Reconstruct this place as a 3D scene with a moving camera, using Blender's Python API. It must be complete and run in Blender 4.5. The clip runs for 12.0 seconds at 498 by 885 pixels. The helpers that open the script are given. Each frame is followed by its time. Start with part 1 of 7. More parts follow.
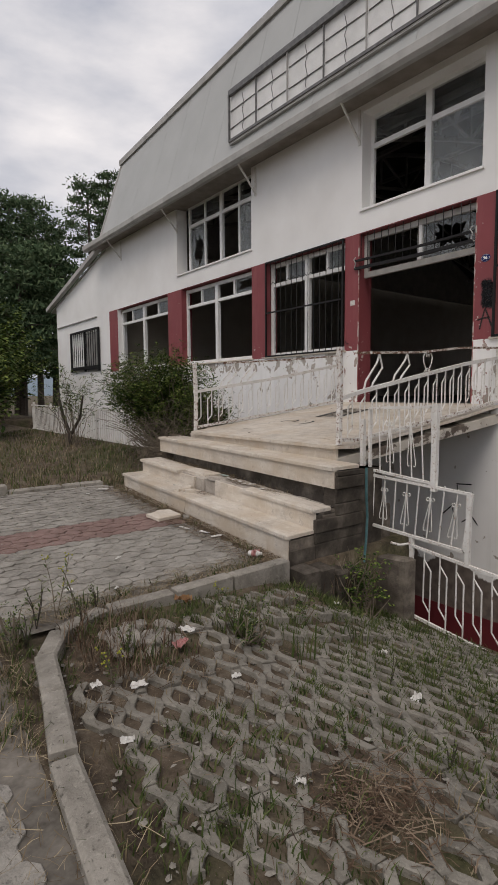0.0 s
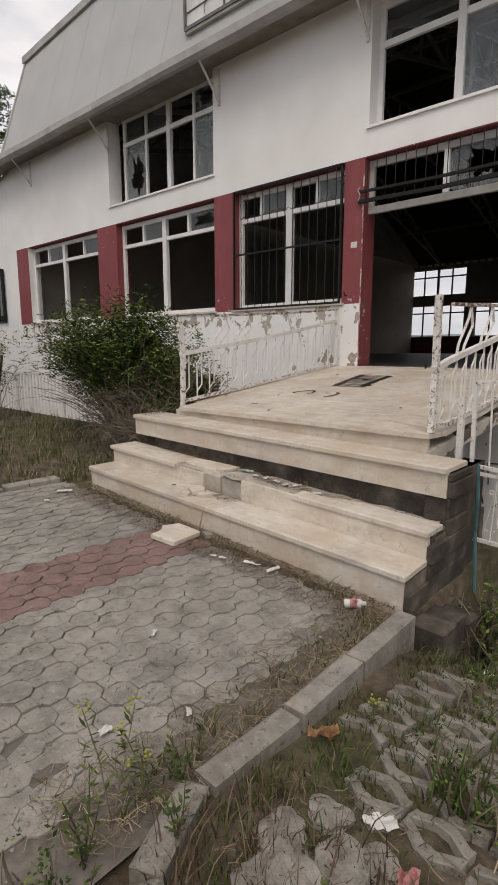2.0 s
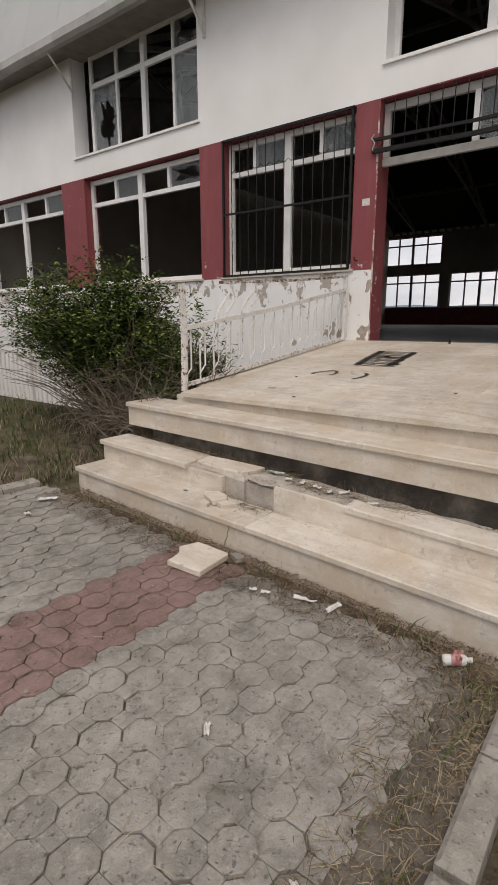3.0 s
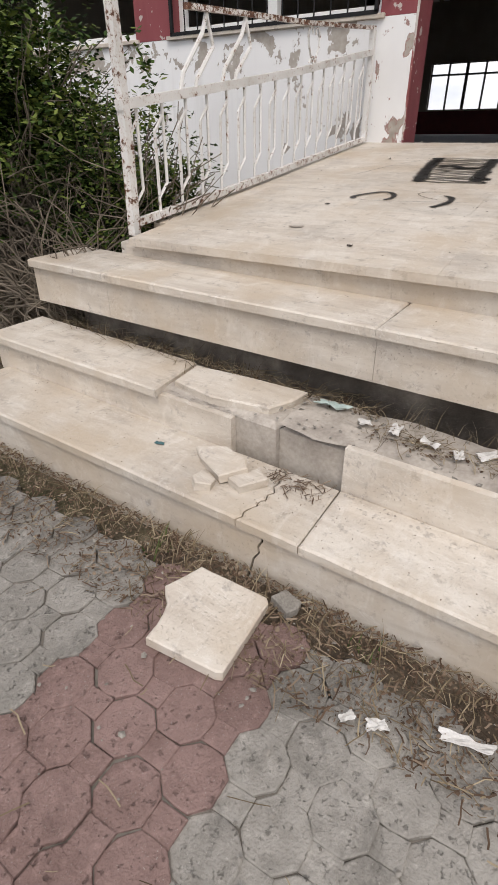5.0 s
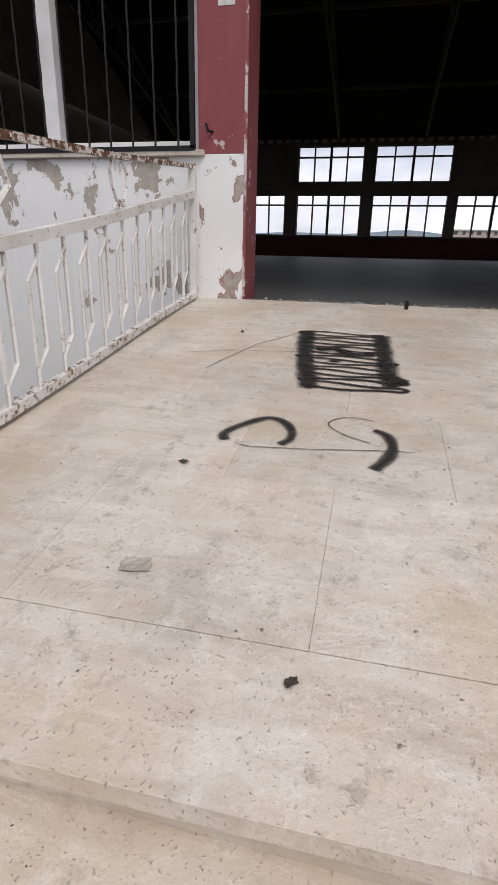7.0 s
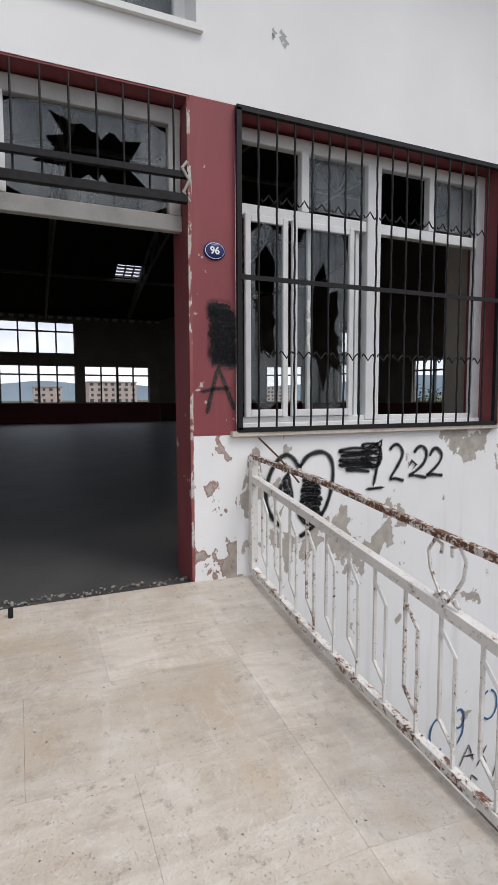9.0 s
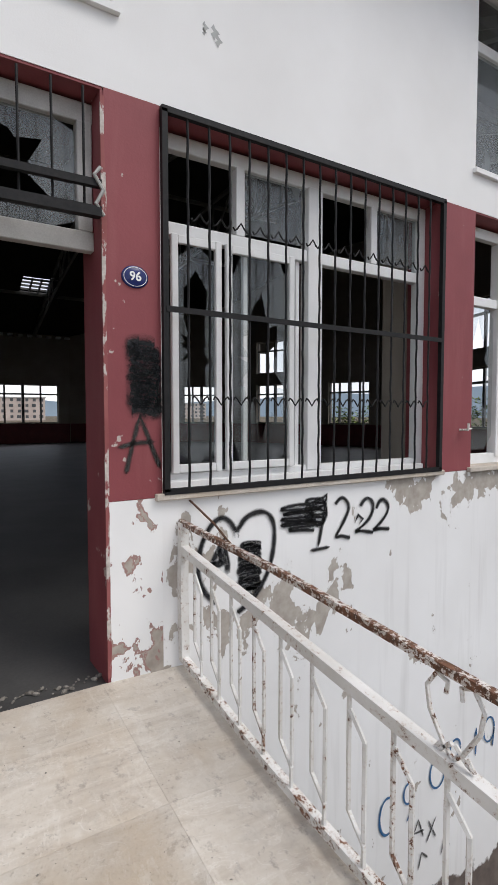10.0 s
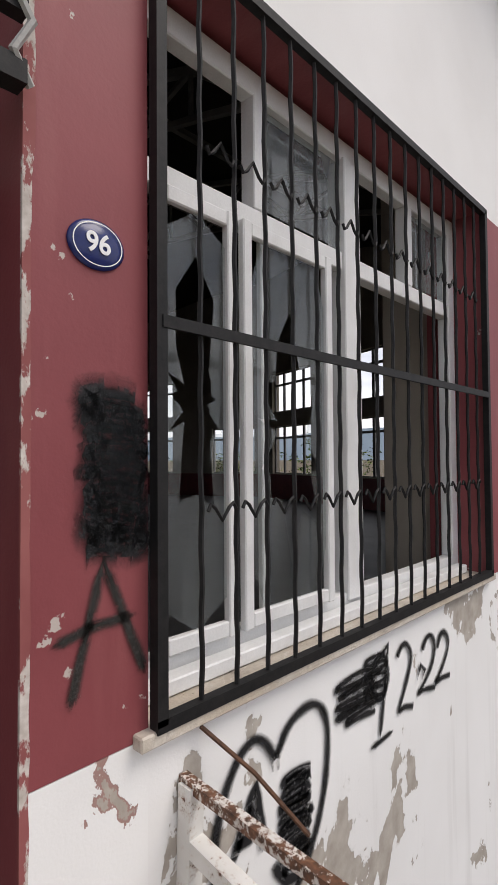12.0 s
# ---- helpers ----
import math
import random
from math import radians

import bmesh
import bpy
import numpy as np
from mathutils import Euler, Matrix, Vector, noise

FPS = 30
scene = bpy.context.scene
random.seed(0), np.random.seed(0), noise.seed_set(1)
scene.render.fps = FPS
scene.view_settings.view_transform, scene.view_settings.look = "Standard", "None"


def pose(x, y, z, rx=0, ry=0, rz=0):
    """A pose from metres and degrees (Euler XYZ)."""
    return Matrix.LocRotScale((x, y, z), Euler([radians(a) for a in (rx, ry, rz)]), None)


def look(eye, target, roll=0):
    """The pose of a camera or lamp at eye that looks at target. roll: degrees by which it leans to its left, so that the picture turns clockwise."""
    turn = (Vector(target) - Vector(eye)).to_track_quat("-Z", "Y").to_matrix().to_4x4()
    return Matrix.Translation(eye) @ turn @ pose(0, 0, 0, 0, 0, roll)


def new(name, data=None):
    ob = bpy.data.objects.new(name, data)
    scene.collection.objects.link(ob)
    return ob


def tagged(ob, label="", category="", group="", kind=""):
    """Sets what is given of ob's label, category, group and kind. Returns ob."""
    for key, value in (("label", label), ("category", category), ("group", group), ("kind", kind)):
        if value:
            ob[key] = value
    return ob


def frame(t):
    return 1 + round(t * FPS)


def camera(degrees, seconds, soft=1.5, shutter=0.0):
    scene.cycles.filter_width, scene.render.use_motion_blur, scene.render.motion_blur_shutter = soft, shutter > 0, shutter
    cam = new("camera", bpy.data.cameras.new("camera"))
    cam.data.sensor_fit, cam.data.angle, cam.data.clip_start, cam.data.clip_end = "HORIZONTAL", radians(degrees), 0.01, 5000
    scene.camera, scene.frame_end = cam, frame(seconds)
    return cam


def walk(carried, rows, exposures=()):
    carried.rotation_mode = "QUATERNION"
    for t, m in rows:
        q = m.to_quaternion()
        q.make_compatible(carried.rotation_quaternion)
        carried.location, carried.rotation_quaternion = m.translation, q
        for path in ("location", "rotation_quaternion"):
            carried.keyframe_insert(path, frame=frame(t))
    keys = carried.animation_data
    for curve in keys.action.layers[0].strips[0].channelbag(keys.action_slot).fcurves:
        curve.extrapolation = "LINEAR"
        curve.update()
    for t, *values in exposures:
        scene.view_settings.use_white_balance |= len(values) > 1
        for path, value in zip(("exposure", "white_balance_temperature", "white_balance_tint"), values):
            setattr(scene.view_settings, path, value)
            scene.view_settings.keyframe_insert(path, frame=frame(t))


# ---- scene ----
cam = camera(50.3, 12.0)
PATH = [
    (0, (-0.142, 0.07, 1.421), (1.068, 1.651, 1.236), -0.4),
    (0.5, (-0.108, 0.586, 1.418), (1.162, 2.114, 1.193), -0.4),
    (1, (-0.045, 1.072, 1.43), (1.297, 2.531, 1.161), -0.3),
    (1.5, (0.028, 1.595, 1.473), (1.436, 2.982, 1.161), -0.2),
    (2, (0.068, 2.11, 1.498), (1.53, 3.429, 1.15), -0.0),
    (2.5, (0.208, 2.572, 1.489), (1.713, 3.832, 1.107), -0.0),
    (3, (0.4, 3.01, 1.519), (1.932, 4.214, 1.068), -0.1),
    (3.2, (0.467, 3.19, 1.52), (2.005, 4.369, 1.025), -0.1),
    (4.8, (1.552, 4.28, 1.335), (3.021, 5.235, 0.37), -0.0),
    (5, (1.687, 4.4, 1.337), (3.147, 5.322, 0.328), -0.2),
    (5.5, (2.082, 4.664, 1.316), (3.547, 5.51, 0.249), -0.4),
    (6, (2.416, 4.920, 1.345), (3.953, 5.670, 0.308), -0.2),
    (6.5, (2.739, 5.098, 1.411), (4.398, 5.731, 0.490), 0.4),
    (7, (3.180, 5.199, 1.584), (5.012, 5.605, 0.894), 1.2),
    (7.2, (3.295, 5.222, 1.702), (5.186, 5.514, 1.123), 0.9),
    (7.5, (3.391, 5.239, 1.930), (5.334, 5.341, 1.468), 0.4),
    (7.7, (3.432, 5.241, 2.036), (5.396, 5.209, 1.658), -0.1),
    (9.3, (3.919, 4.864, 2.399), (5.700, 3.967, 2.245), 0.0),
    (9.5, (4.021, 4.847, 2.448), (5.774, 3.896, 2.304), 0.0),
    (10, (4.291, 4.773, 2.530), (5.977, 3.702, 2.425), 0.0),
    (10.5, (4.615, 4.588, 2.610), (6.242, 3.426, 2.561), -0.1),
    (11, (4.957, 4.550, 2.643), (6.523, 3.306, 2.651), -0.2),
    (11.5, (5.344, 4.532, 2.701), (6.820, 3.184, 2.739), -0.3),
    (12, (5.742, 4.447, 2.734), (7.110, 2.990, 2.791), -0.4),
]
walk(cam, [(t, look(eye, target, roll)) for t, eye, target, roll in PATH],
     exposures=[(0.0, 0.24, 7050, 14), (2.0, 0.44, 7250, 14), (3.2, 0.55, 7200, 14), (5.0, 0.84, 6850, 13), (6.0, 0.74, 6750, 14), (6.5, 0.66, 6700, 14), (7.5, 0.63, 6650, 15), (9.5, 0.78, 6500, 11), (12.0, 0.84, 6900, 14)])

# ---- world, sun ----
world = bpy.data.worlds.new("sky")
scene.world = world
world.use_nodes = True
wt = world.node_tree
wt.nodes.clear()
w_out = wt.nodes.new("ShaderNodeOutputWorld")
w_bg = wt.nodes.new("ShaderNodeBackground")
w_sky = wt.nodes.new("ShaderNodeTexSky")
w_sky.sky_type, w_sky.sun_disc = "NISHITA", False
w_sky.sun_elevation, w_sky.sun_rotation = radians(58), radians(237)
w_co = wt.nodes.new("ShaderNodeTexCoord")
w_map = wt.nodes.new("ShaderNodeMapping")
w_map.inputs["Scale"].default_value = (1.0, 1.0, 2.6)
w_noise = wt.nodes.new("ShaderNodeTexNoise")
w_noise.inputs["Scale"].default_value = 2.8
w_noise.inputs["Detail"].default_value = 7
w_noise.inputs["Roughness"].default_value = 0.52
w_ramp = wt.nodes.new("ShaderNodeValToRGB")
w_ramp.color_ramp.elements[0].position, w_ramp.color_ramp.elements[0].color = 0.36, (3.5, 3.95, 4.8, 1)
w_ramp.color_ramp.elements[1].position, w_ramp.color_ramp.elements[1].color = 0.68, (8.2, 8.3, 8.6, 1)
w_mix = wt.nodes.new("ShaderNodeMixRGB")
w_mix.inputs["Fac"].default_value = 0.9
w_bg.inputs["Strength"].default_value = 0.1
for a, b in ((w_co.outputs["Generated"], w_map.inputs["Vector"]), (w_map.outputs["Vector"], w_noise.inputs["Vector"]),
             (w_noise.outputs["Fac"], w_ramp.inputs["Fac"]), (w_sky.outputs["Color"], w_mix.inputs["Color1"]),
             (w_ramp.outputs["Color"], w_mix.inputs["Color2"]), (w_mix.outputs["Color"], w_bg.inputs["Color"]),
             (w_bg.outputs["Background"], w_out.inputs["Surface"])):
    wt.links.new(a, b)
sun_data = bpy.data.lights.new("sun", "SUN")
sun_data.energy, sun_data.angle, sun_data.color = 1.0, radians(30), (1.0, 0.97, 0.92)
sun = new("sun", sun_data)
sun.matrix_world = look((-14, -5, 24), (0, 4, 0))


# ---- materials ----
class Mat:
    """A node material with short ways to add what a surface needs."""

    def __init__(self, name):
        self.m = bpy.data.materials.new(name)
        self.m.use_nodes = True
        self.t = self.m.node_tree
        self.b = self.t.nodes["Principled BSDF"]
        self.co = self.t.nodes.new("ShaderNodeTexCoord").outputs["Object"]

    def add(self, kind, **inputs):
        n = self.t.nodes.new(kind)
        for k, v in inputs.items():
            self.put(n.inputs[k.replace("_", " ")], v)
        return n

    def put(self, socket, v):
        if isinstance(v, bpy.types.NodeSocket):
            self.t.links.new(v, socket)
        else:
            socket.default_value = v

    def noise(self, scale, detail=4, rough=0.55, stretch=None, distort=0.0):
        co = self.co
        if stretch:
            co = self.add("ShaderNodeMapping", Vector=co, Scale=stretch).outputs["Vector"]
        return self.add("ShaderNodeTexNoise", Vector=co, Scale=scale, Detail=detail, Roughness=rough, Distortion=distort).outputs["Fac"]

    def ramp(self, fac, *stops):
        n = self.add("ShaderNodeValToRGB", Fac=fac)
        r = n.color_ramp
        while len(r.elements) < len(stops):
            r.elements.new(0.5)
        for e, (p, c) in zip(r.elements, stops):
            e.position, e.color = p, ((c, c, c, 1) if not isinstance(c, tuple) else (*c, 1))
        return n.outputs["Color"]

    def mix(self, fac, a, b, kind="MIX"):
        n = self.t.nodes.new("ShaderNodeMixRGB")
        n.blend_type = kind
        for s, v in zip(n.inputs, (fac, a, b)):
            self.put(s, (*v, 1) if isinstance(v, tuple) else v)
        return n.outputs["Color"]

    def math(self, kind, a, b=0.0, clamp=False):
        n = self.t.nodes.new("ShaderNodeMath")
        n.operation, n.use_clamp = kind, clamp
        self.put(n.inputs[0], a), self.put(n.inputs[1], b)
        return n.outputs[0]

    def axis(self, which):
        return self.add("ShaderNodeSeparateXYZ", Vector=self.co).outputs[which]

    def band(self, v, lo, hi):
        n = self.add("ShaderNodeMapRange", Value=v)
        n.inputs["From Min"].default_value, n.inputs["From Max"].default_value = lo, hi
        return n.outputs["Result"]

    def bump(self, height, strength=0.3, distance=0.01):
        n = self.add("ShaderNodeBump", Height=height, Strength=strength, Distance=distance)
        self.put(self.b.inputs["Normal"], n.outputs["Normal"])

    def random(self):
        return self.t.nodes.new("ShaderNodeObjectInfo").outputs["Random"]

    def island(self):
        return self.t.nodes.new("ShaderNodeNewGeometry").outputs["Random Per Island"]

    def done(self, color, rough=0.8, metal=0.0, spec=0.4):
        self.put(self.b.inputs["Base Color"], (*color, 1) if isinstance(color, tuple) else color)
        self.put(self.b.inputs["Roughness"], rough)
        self.put(self.b.inputs["Metallic"], metal)
        self.put(self.b.inputs["Specular IOR Level"], spec)
        return self.m


def plain(name, dark, light, scale=20, rough=0.7, bump=0.2, metal=0.0, fine=160, spec=0.4):
    k = Mat(name)
    a = k.noise(scale, 5)
    f = k.noise(fine, 3)
    both = k.math("ADD", k.math("MULTIPLY", a, 0.7), k.math("MULTIPLY", f, 0.3))
    k.bump(both, bump, 0.004)
    return k.done(k.ramp(both, (0.32, dark), (0.68, light)), rough, metal, spec)


def mat_white_wall():
    """White render: faint stains, runs from the sill, paint flaking to grey plaster in bands below the sill and at the base."""
    k = Mat("white_wall")
    z = k.axis("Z")
    base = k.ramp(k.noise(0.9, 4), (0.3, (0.76, 0.75, 0.735)), (0.7, (0.85, 0.845, 0.835)))
    runs = k.ramp(k.noise(2.2, 4, 0.6, (1, 3.2, 0.22)), (0.56, 0.0), (0.75, 1.0))
    low = k.band(z, 2.1, 1.5)
    base = k.mix(k.math("MULTIPLY", runs, k.math("MULTIPLY", low, 0.35)), base, (0.50, 0.48, 0.46))
    peel_n = k.math("ADD", k.math("MULTIPLY", k.noise(4.6, 5, 0.55, (1, 1, 0.8), 0.4), 0.8), k.math("MULTIPLY", k.noise(17, 5, 0.6), 0.2))
    y = k.axis("Y")

    def patch(y0, y1, y2, y3, z0, z1, z2, z3, w):
        a = k.math("MULTIPLY", k.band(y, y0, y1), k.band(y, y3, y2))
        b = k.math("MULTIPLY", k.band(z, z0, z1), k.band(z, z3, z2))
        return k.math("MULTIPLY", k.math("MULTIPLY", a, b), w)
    weight = patch(6.3, 6.4, 16.0, 16.3, 1.70, 1.92, 2.10, 2.14, 0.105)
    for p in ((0.5, 0.9, 2.2, 2.5, 1.75, 1.98, 2.10, 2.14, 0.15), (2.3, 2.6, 3.25, 3.5, 1.10, 1.30, 1.52, 1.72, 0.165),
              (6.2, 6.3, 6.8, 7.2, 1.15, 1.22, 1.36, 1.5, 0.125), (3.3, 3.4, 3.7, 3.8, 1.0, 1.1, 2.0, 2.14, 0.10)):
        weight = k.math("ADD", weight, patch(*p))
    weight = k.math("SUBTRACT", weight, 0.02)
    weight = k.math("SUBTRACT", weight, k.math("MULTIPLY", k.band(z, 2.14, 2.3), 0.12))
    peel = k.ramp(k.math("ADD", peel_n, weight), (0.615, 0.0), (0.621, 1.0))
    rim = k.ramp(k.math("ADD", peel_n, weight), (0.595, 0.0), (0.615, 1.0))
    plaster = k.ramp(k.noise(14, 5), (0.3, (0.33, 0.29, 0.25)), (0.7, (0.47, 0.43, 0.38)))
    col = k.mix(k.math("MULTIPLY", rim, 0.12), base, (0.45, 0.42, 0.38))
    col = k.mix(peel, col, plaster)
    foot = k.math("SUBTRACT", k.math("MULTIPLY", k.noise(1.6, 5, 0.6), 0.9), z)
    bare = k.band(foot, 1.46, 1.49)
    col = k.mix(bare, col, k.ramp(k.noise(8, 5), (0.3, (0.10, 0.078, 0.068)), (0.7, (0.19, 0.155, 0.135))))
    grain = k.noise(130, 3)
    k.bump(k.math("ADD", k.math("MULTIPLY", peel, -1.0), k.math("MULTIPLY", grain, 0.25)), 0.5, 0.004)
    return k.done(col, 0.85)


def mat_red_paint():
    k = Mat("red_paint")
    z = k.axis("Z")
    base = k.ramp(k.noise(2.0, 5), (0.3, (0.205, 0.046, 0.052)), (0.7, (0.255, 0.060, 0.067)))
    wear = k.math("ADD", k.noise(9, 6, 0.6), k.math("MULTIPLY", k.band(z, 2.6, 2.1), 0.06))
    chip = k.ramp(wear, (0.70, 0.0), (0.71, 1.0))
    fade = k.ramp(k.noise(5, 4, 0.6, (1, 2, 0.3)), (0.5, 0.0), (0.8, 0.35))
    col = k.mix(fade, base, (0.34, 0.12, 0.115))
    col = k.mix(chip, col, (0.48, 0.42, 0.38))
    k.bump(k.math("ADD", k.math("MULTIPLY", chip, -0.6), k.noise(90, 3)), 0.25, 0.003)
    return k.done(col, 0.6)


def mat_travertine():
    """Cream marble with bedding streaks, pitted edges, grey grime in patches."""
    k = Mat("travertine")
    streak = k.noise(6, 6, 0.6, (3.0, 0.55, 3.0), 0.6)
    big = k.noise(1.7, 4)
    col = k.ramp(k.math("ADD", k.math("MULTIPLY", streak, 0.55), k.math("MULTIPLY", big, 0.45)),
                 (0.3, (0.41, 0.345, 0.28)), (0.5, (0.57, 0.51, 0.435)), (0.7, (0.67, 0.62, 0.55)))
    dirt = k.ramp(k.noise(3.6, 6, 0.62), (0.52, 0.0), (0.72, 0.55))
    col = k.mix(dirt, col, (0.33, 0.295, 0.26))
    pit = k.ramp(k.noise(120, 3, 0.6), (0.645, 0.0), (0.68, 1.0))
    col = k.mix(k.math("MULTIPLY", pit, k.ramp(k.noise(2.6, 4), (0.46, 0.08), (0.62, 0.6))), col, (0.22, 0.19, 0.16))
    vein = k.ramp(k.noise(3.1, 7, 0.6, (2.0, 0.8, 2.0), 1.2), (0.492, 0.0), (0.5, 0.38), (0.508, 0.0))
    col = k.mix(vein, col, (0.76, 0.73, 0.68))
    veil = k.ramp(k.noise(9, 7, 0.7), (0.5, 0.0), (0.68, 0.3))
    col = k.mix(veil, col, (0.67, 0.625, 0.565))
    blot = k.ramp(k.noise(17, 6, 0.72), (0.57, 0.0), (0.67, 0.68))
    col = k.mix(blot, col, (0.30, 0.262, 0.225))
    speck = k.ramp(k.noise(150, 3, 0.7), (0.69, 0.0), (0.73, 0.4))
    col = k.mix(speck, col, (0.20, 0.175, 0.15))
    k.bump(k.math("SUBTRACT", k.math("ADD", k.math("MULTIPLY", k.noise(60, 4), 0.5), k.math("MULTIPLY", k.noise(9, 6, 0.65), 1.8)), pit), 0.75, 0.006)
    ochre = k.ramp(k.noise(2.3, 5, 0.6), (0.46, 0.0), (0.66, 0.8))
    col = k.mix(ochre, col, (0.50, 0.41, 0.31))
    scar = k.ramp(k.noise(7.5, 7, 0.62, (1.6, 0.9, 1.6), 0.8), (0.488, 0.0), (0.5, 1.0), (0.506, 0.0))
    col = k.mix(k.math("MULTIPLY", scar, k.ramp(k.noise(1.9, 3), (0.50, 0.0), (0.64, 0.4))), col, (0.76, 0.73, 0.68))
    worn = k.ramp(k.noise(5.2, 8, 0.72, (1.0, 2.2, 1.0), 0.5), (0.54, 0.0), (0.64, 0.28))
    col = k.mix(worn, col, (0.74, 0.70, 0.64))
    tint = k.math("ADD", k.math("MULTIPLY", k.random(), 0.13), 0.93)
    col = k.mix(1.0, col, k.add("ShaderNodeCombineColor", Red=tint, Green=tint, Blue=tint).outputs["Color"], "MULTIPLY")
    return k.done(col, 0.62)


def mat_paver(name, dark, light, per_object=True):
    k = Mat(name)
    k.co = k.t.nodes.new("ShaderNodeNewGeometry").outputs["Position"]
    rnd = k.random() if per_object else k.island()
    v = k.math("ADD", k.math("MULTIPLY", k.noise(9, 6, 0.6), 0.8), k.math("MULTIPLY", rnd, 0.16))
    col = k.ramp(v, (0.3, dark), (0.75, light))
    speck = k.ramp(k.noise(75, 4, 0.7), (0.6, 0.0), (0.72, 1.0))
    col = k.mix(k.math("MULTIPLY", speck, 0.35), col, (0.12, 0.11, 0.10))
    stain = k.ramp(k.noise(1.3, 4), (0.45, 0.0), (0.7, 0.5))
    col = k.mix(stain, col, tuple(c * 0.72 for c in dark))
    pale = k.ramp(k.noise(34, 7, 0.75), (0.54, 0.0), (0.68, 0.55))
    col = k.mix(pale, col, tuple(min(1.0, c * 1.22) for c in light))
    pock = k.ramp(k.noise(46, 5, 0.7), (0.60, 0.0), (0.66, 0.7))
    col = k.mix(pock, col, tuple(c * 0.5 for c in dark))
    film = k.ramp(k.noise(3.4, 8, 0.72), (0.46, 0.0), (0.66, 0.6))
    col = k.mix(film, col, tuple(min(1.0, c * 1.12) for c in light))
    grime = k.ramp(k.noise(5.5, 7, 0.7, None, 0.6), (0.54, 0.0), (0.68, 0.6))
    col = k.mix(grime, col, tuple(c * 0.55 for c in dark))
    crumb = k.ramp(k.noise(210, 3, 0.8), (0.62, 0.0), (0.70, 0.6))
    col = k.mix(crumb, col, (0.42, 0.40, 0.36))
    k.bump(k.math("SUBTRACT", k.math("ADD", k.noise(120, 4), k.noise(22, 5)), pock), 0.8, 0.007)
    return k.done(col, 0.9, spec=0.25)


def mat_soil():
    k = Mat("soil")
    col = k.ramp(k.noise(7, 8, 0.65), (0.3, (0.045, 0.034, 0.026)), (0.5, (0.11, 0.085, 0.062)), (0.72, (0.20, 0.165, 0.125)))
    green = k.ramp(k.noise(0.8, 5), (0.48, 0.0), (0.68, 0.75))
    col = k.mix(green, col, k.ramp(k.noise(30, 4), (0.35, (0.035, 0.048, 0.018)), (0.7, (0.11, 0.115, 0.05))))
    speck = k.ramp(k.noise(110, 3, 0.7), (0.66, 0.0), (0.70, 1.0))
    col = k.mix(k.math("MULTIPLY", speck, 0.6), col, (0.33, 0.29, 0.24))
    k.bump(k.math("ADD", k.noise(14, 6), k.math("MULTIPLY", k.noise(90, 4), 0.5)), 0.8, 0.02)
    return k.done(col, 0.95, spec=0.15)


def mat_rail_paint(name, rust):
    """White oil paint on steel, blistered to rust."""
    k = Mat(name)
    n = k.math("ADD", k.math("MULTIPLY", k.noise(22, 6, 0.7), 0.55), k.math("MULTIPLY", k.noise(75, 5, 0.7), 0.45))
    r = k.ramp(n, (rust, 0.0), (rust + 0.015, 1.0))
    paint = k.ramp(k.noise(5, 4), (0.3, (0.60, 0.58, 0.54)), (0.7, (0.76, 0.745, 0.72)))
    rusty = k.ramp(k.noise(60, 4), (0.3, (0.055, 0.028, 0.018)), (0.6, (0.17, 0.075, 0.04)), (0.75, (0.28, 0.15, 0.09)))
    blush = k.ramp(n, (rust - 0.07, 0.0), (rust, 0.45))
    col = k.mix(r, k.mix(blush, paint, (0.42, 0.30, 0.22)), rusty)
    k.bump(k.math("ADD", r, k.math("MULTIPLY", k.noise(90, 3), 0.4)), 0.35, 0.002)
    return k.done(col, 0.6)


def mat_dark_concrete(name, lift):
    """Weathered concrete, brown with dirt; lift scales its ramp colours, lower is darker."""
    k = Mat(name)
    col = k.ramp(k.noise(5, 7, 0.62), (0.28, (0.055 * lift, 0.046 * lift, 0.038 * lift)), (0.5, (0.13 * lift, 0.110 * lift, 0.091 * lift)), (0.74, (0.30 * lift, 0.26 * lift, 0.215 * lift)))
    moss = k.ramp(k.noise(2.4, 4), (0.5, 0.0), (0.7, 0.4))
    col = k.mix(moss, col, (0.05, 0.042, 0.03))
    k.bump(k.math("ADD", k.noise(12, 6), k.math("MULTIPLY", k.noise(70, 4), 0.5)), 0.8, 0.015)
    return k.done(col, 0.92, spec=0.2)


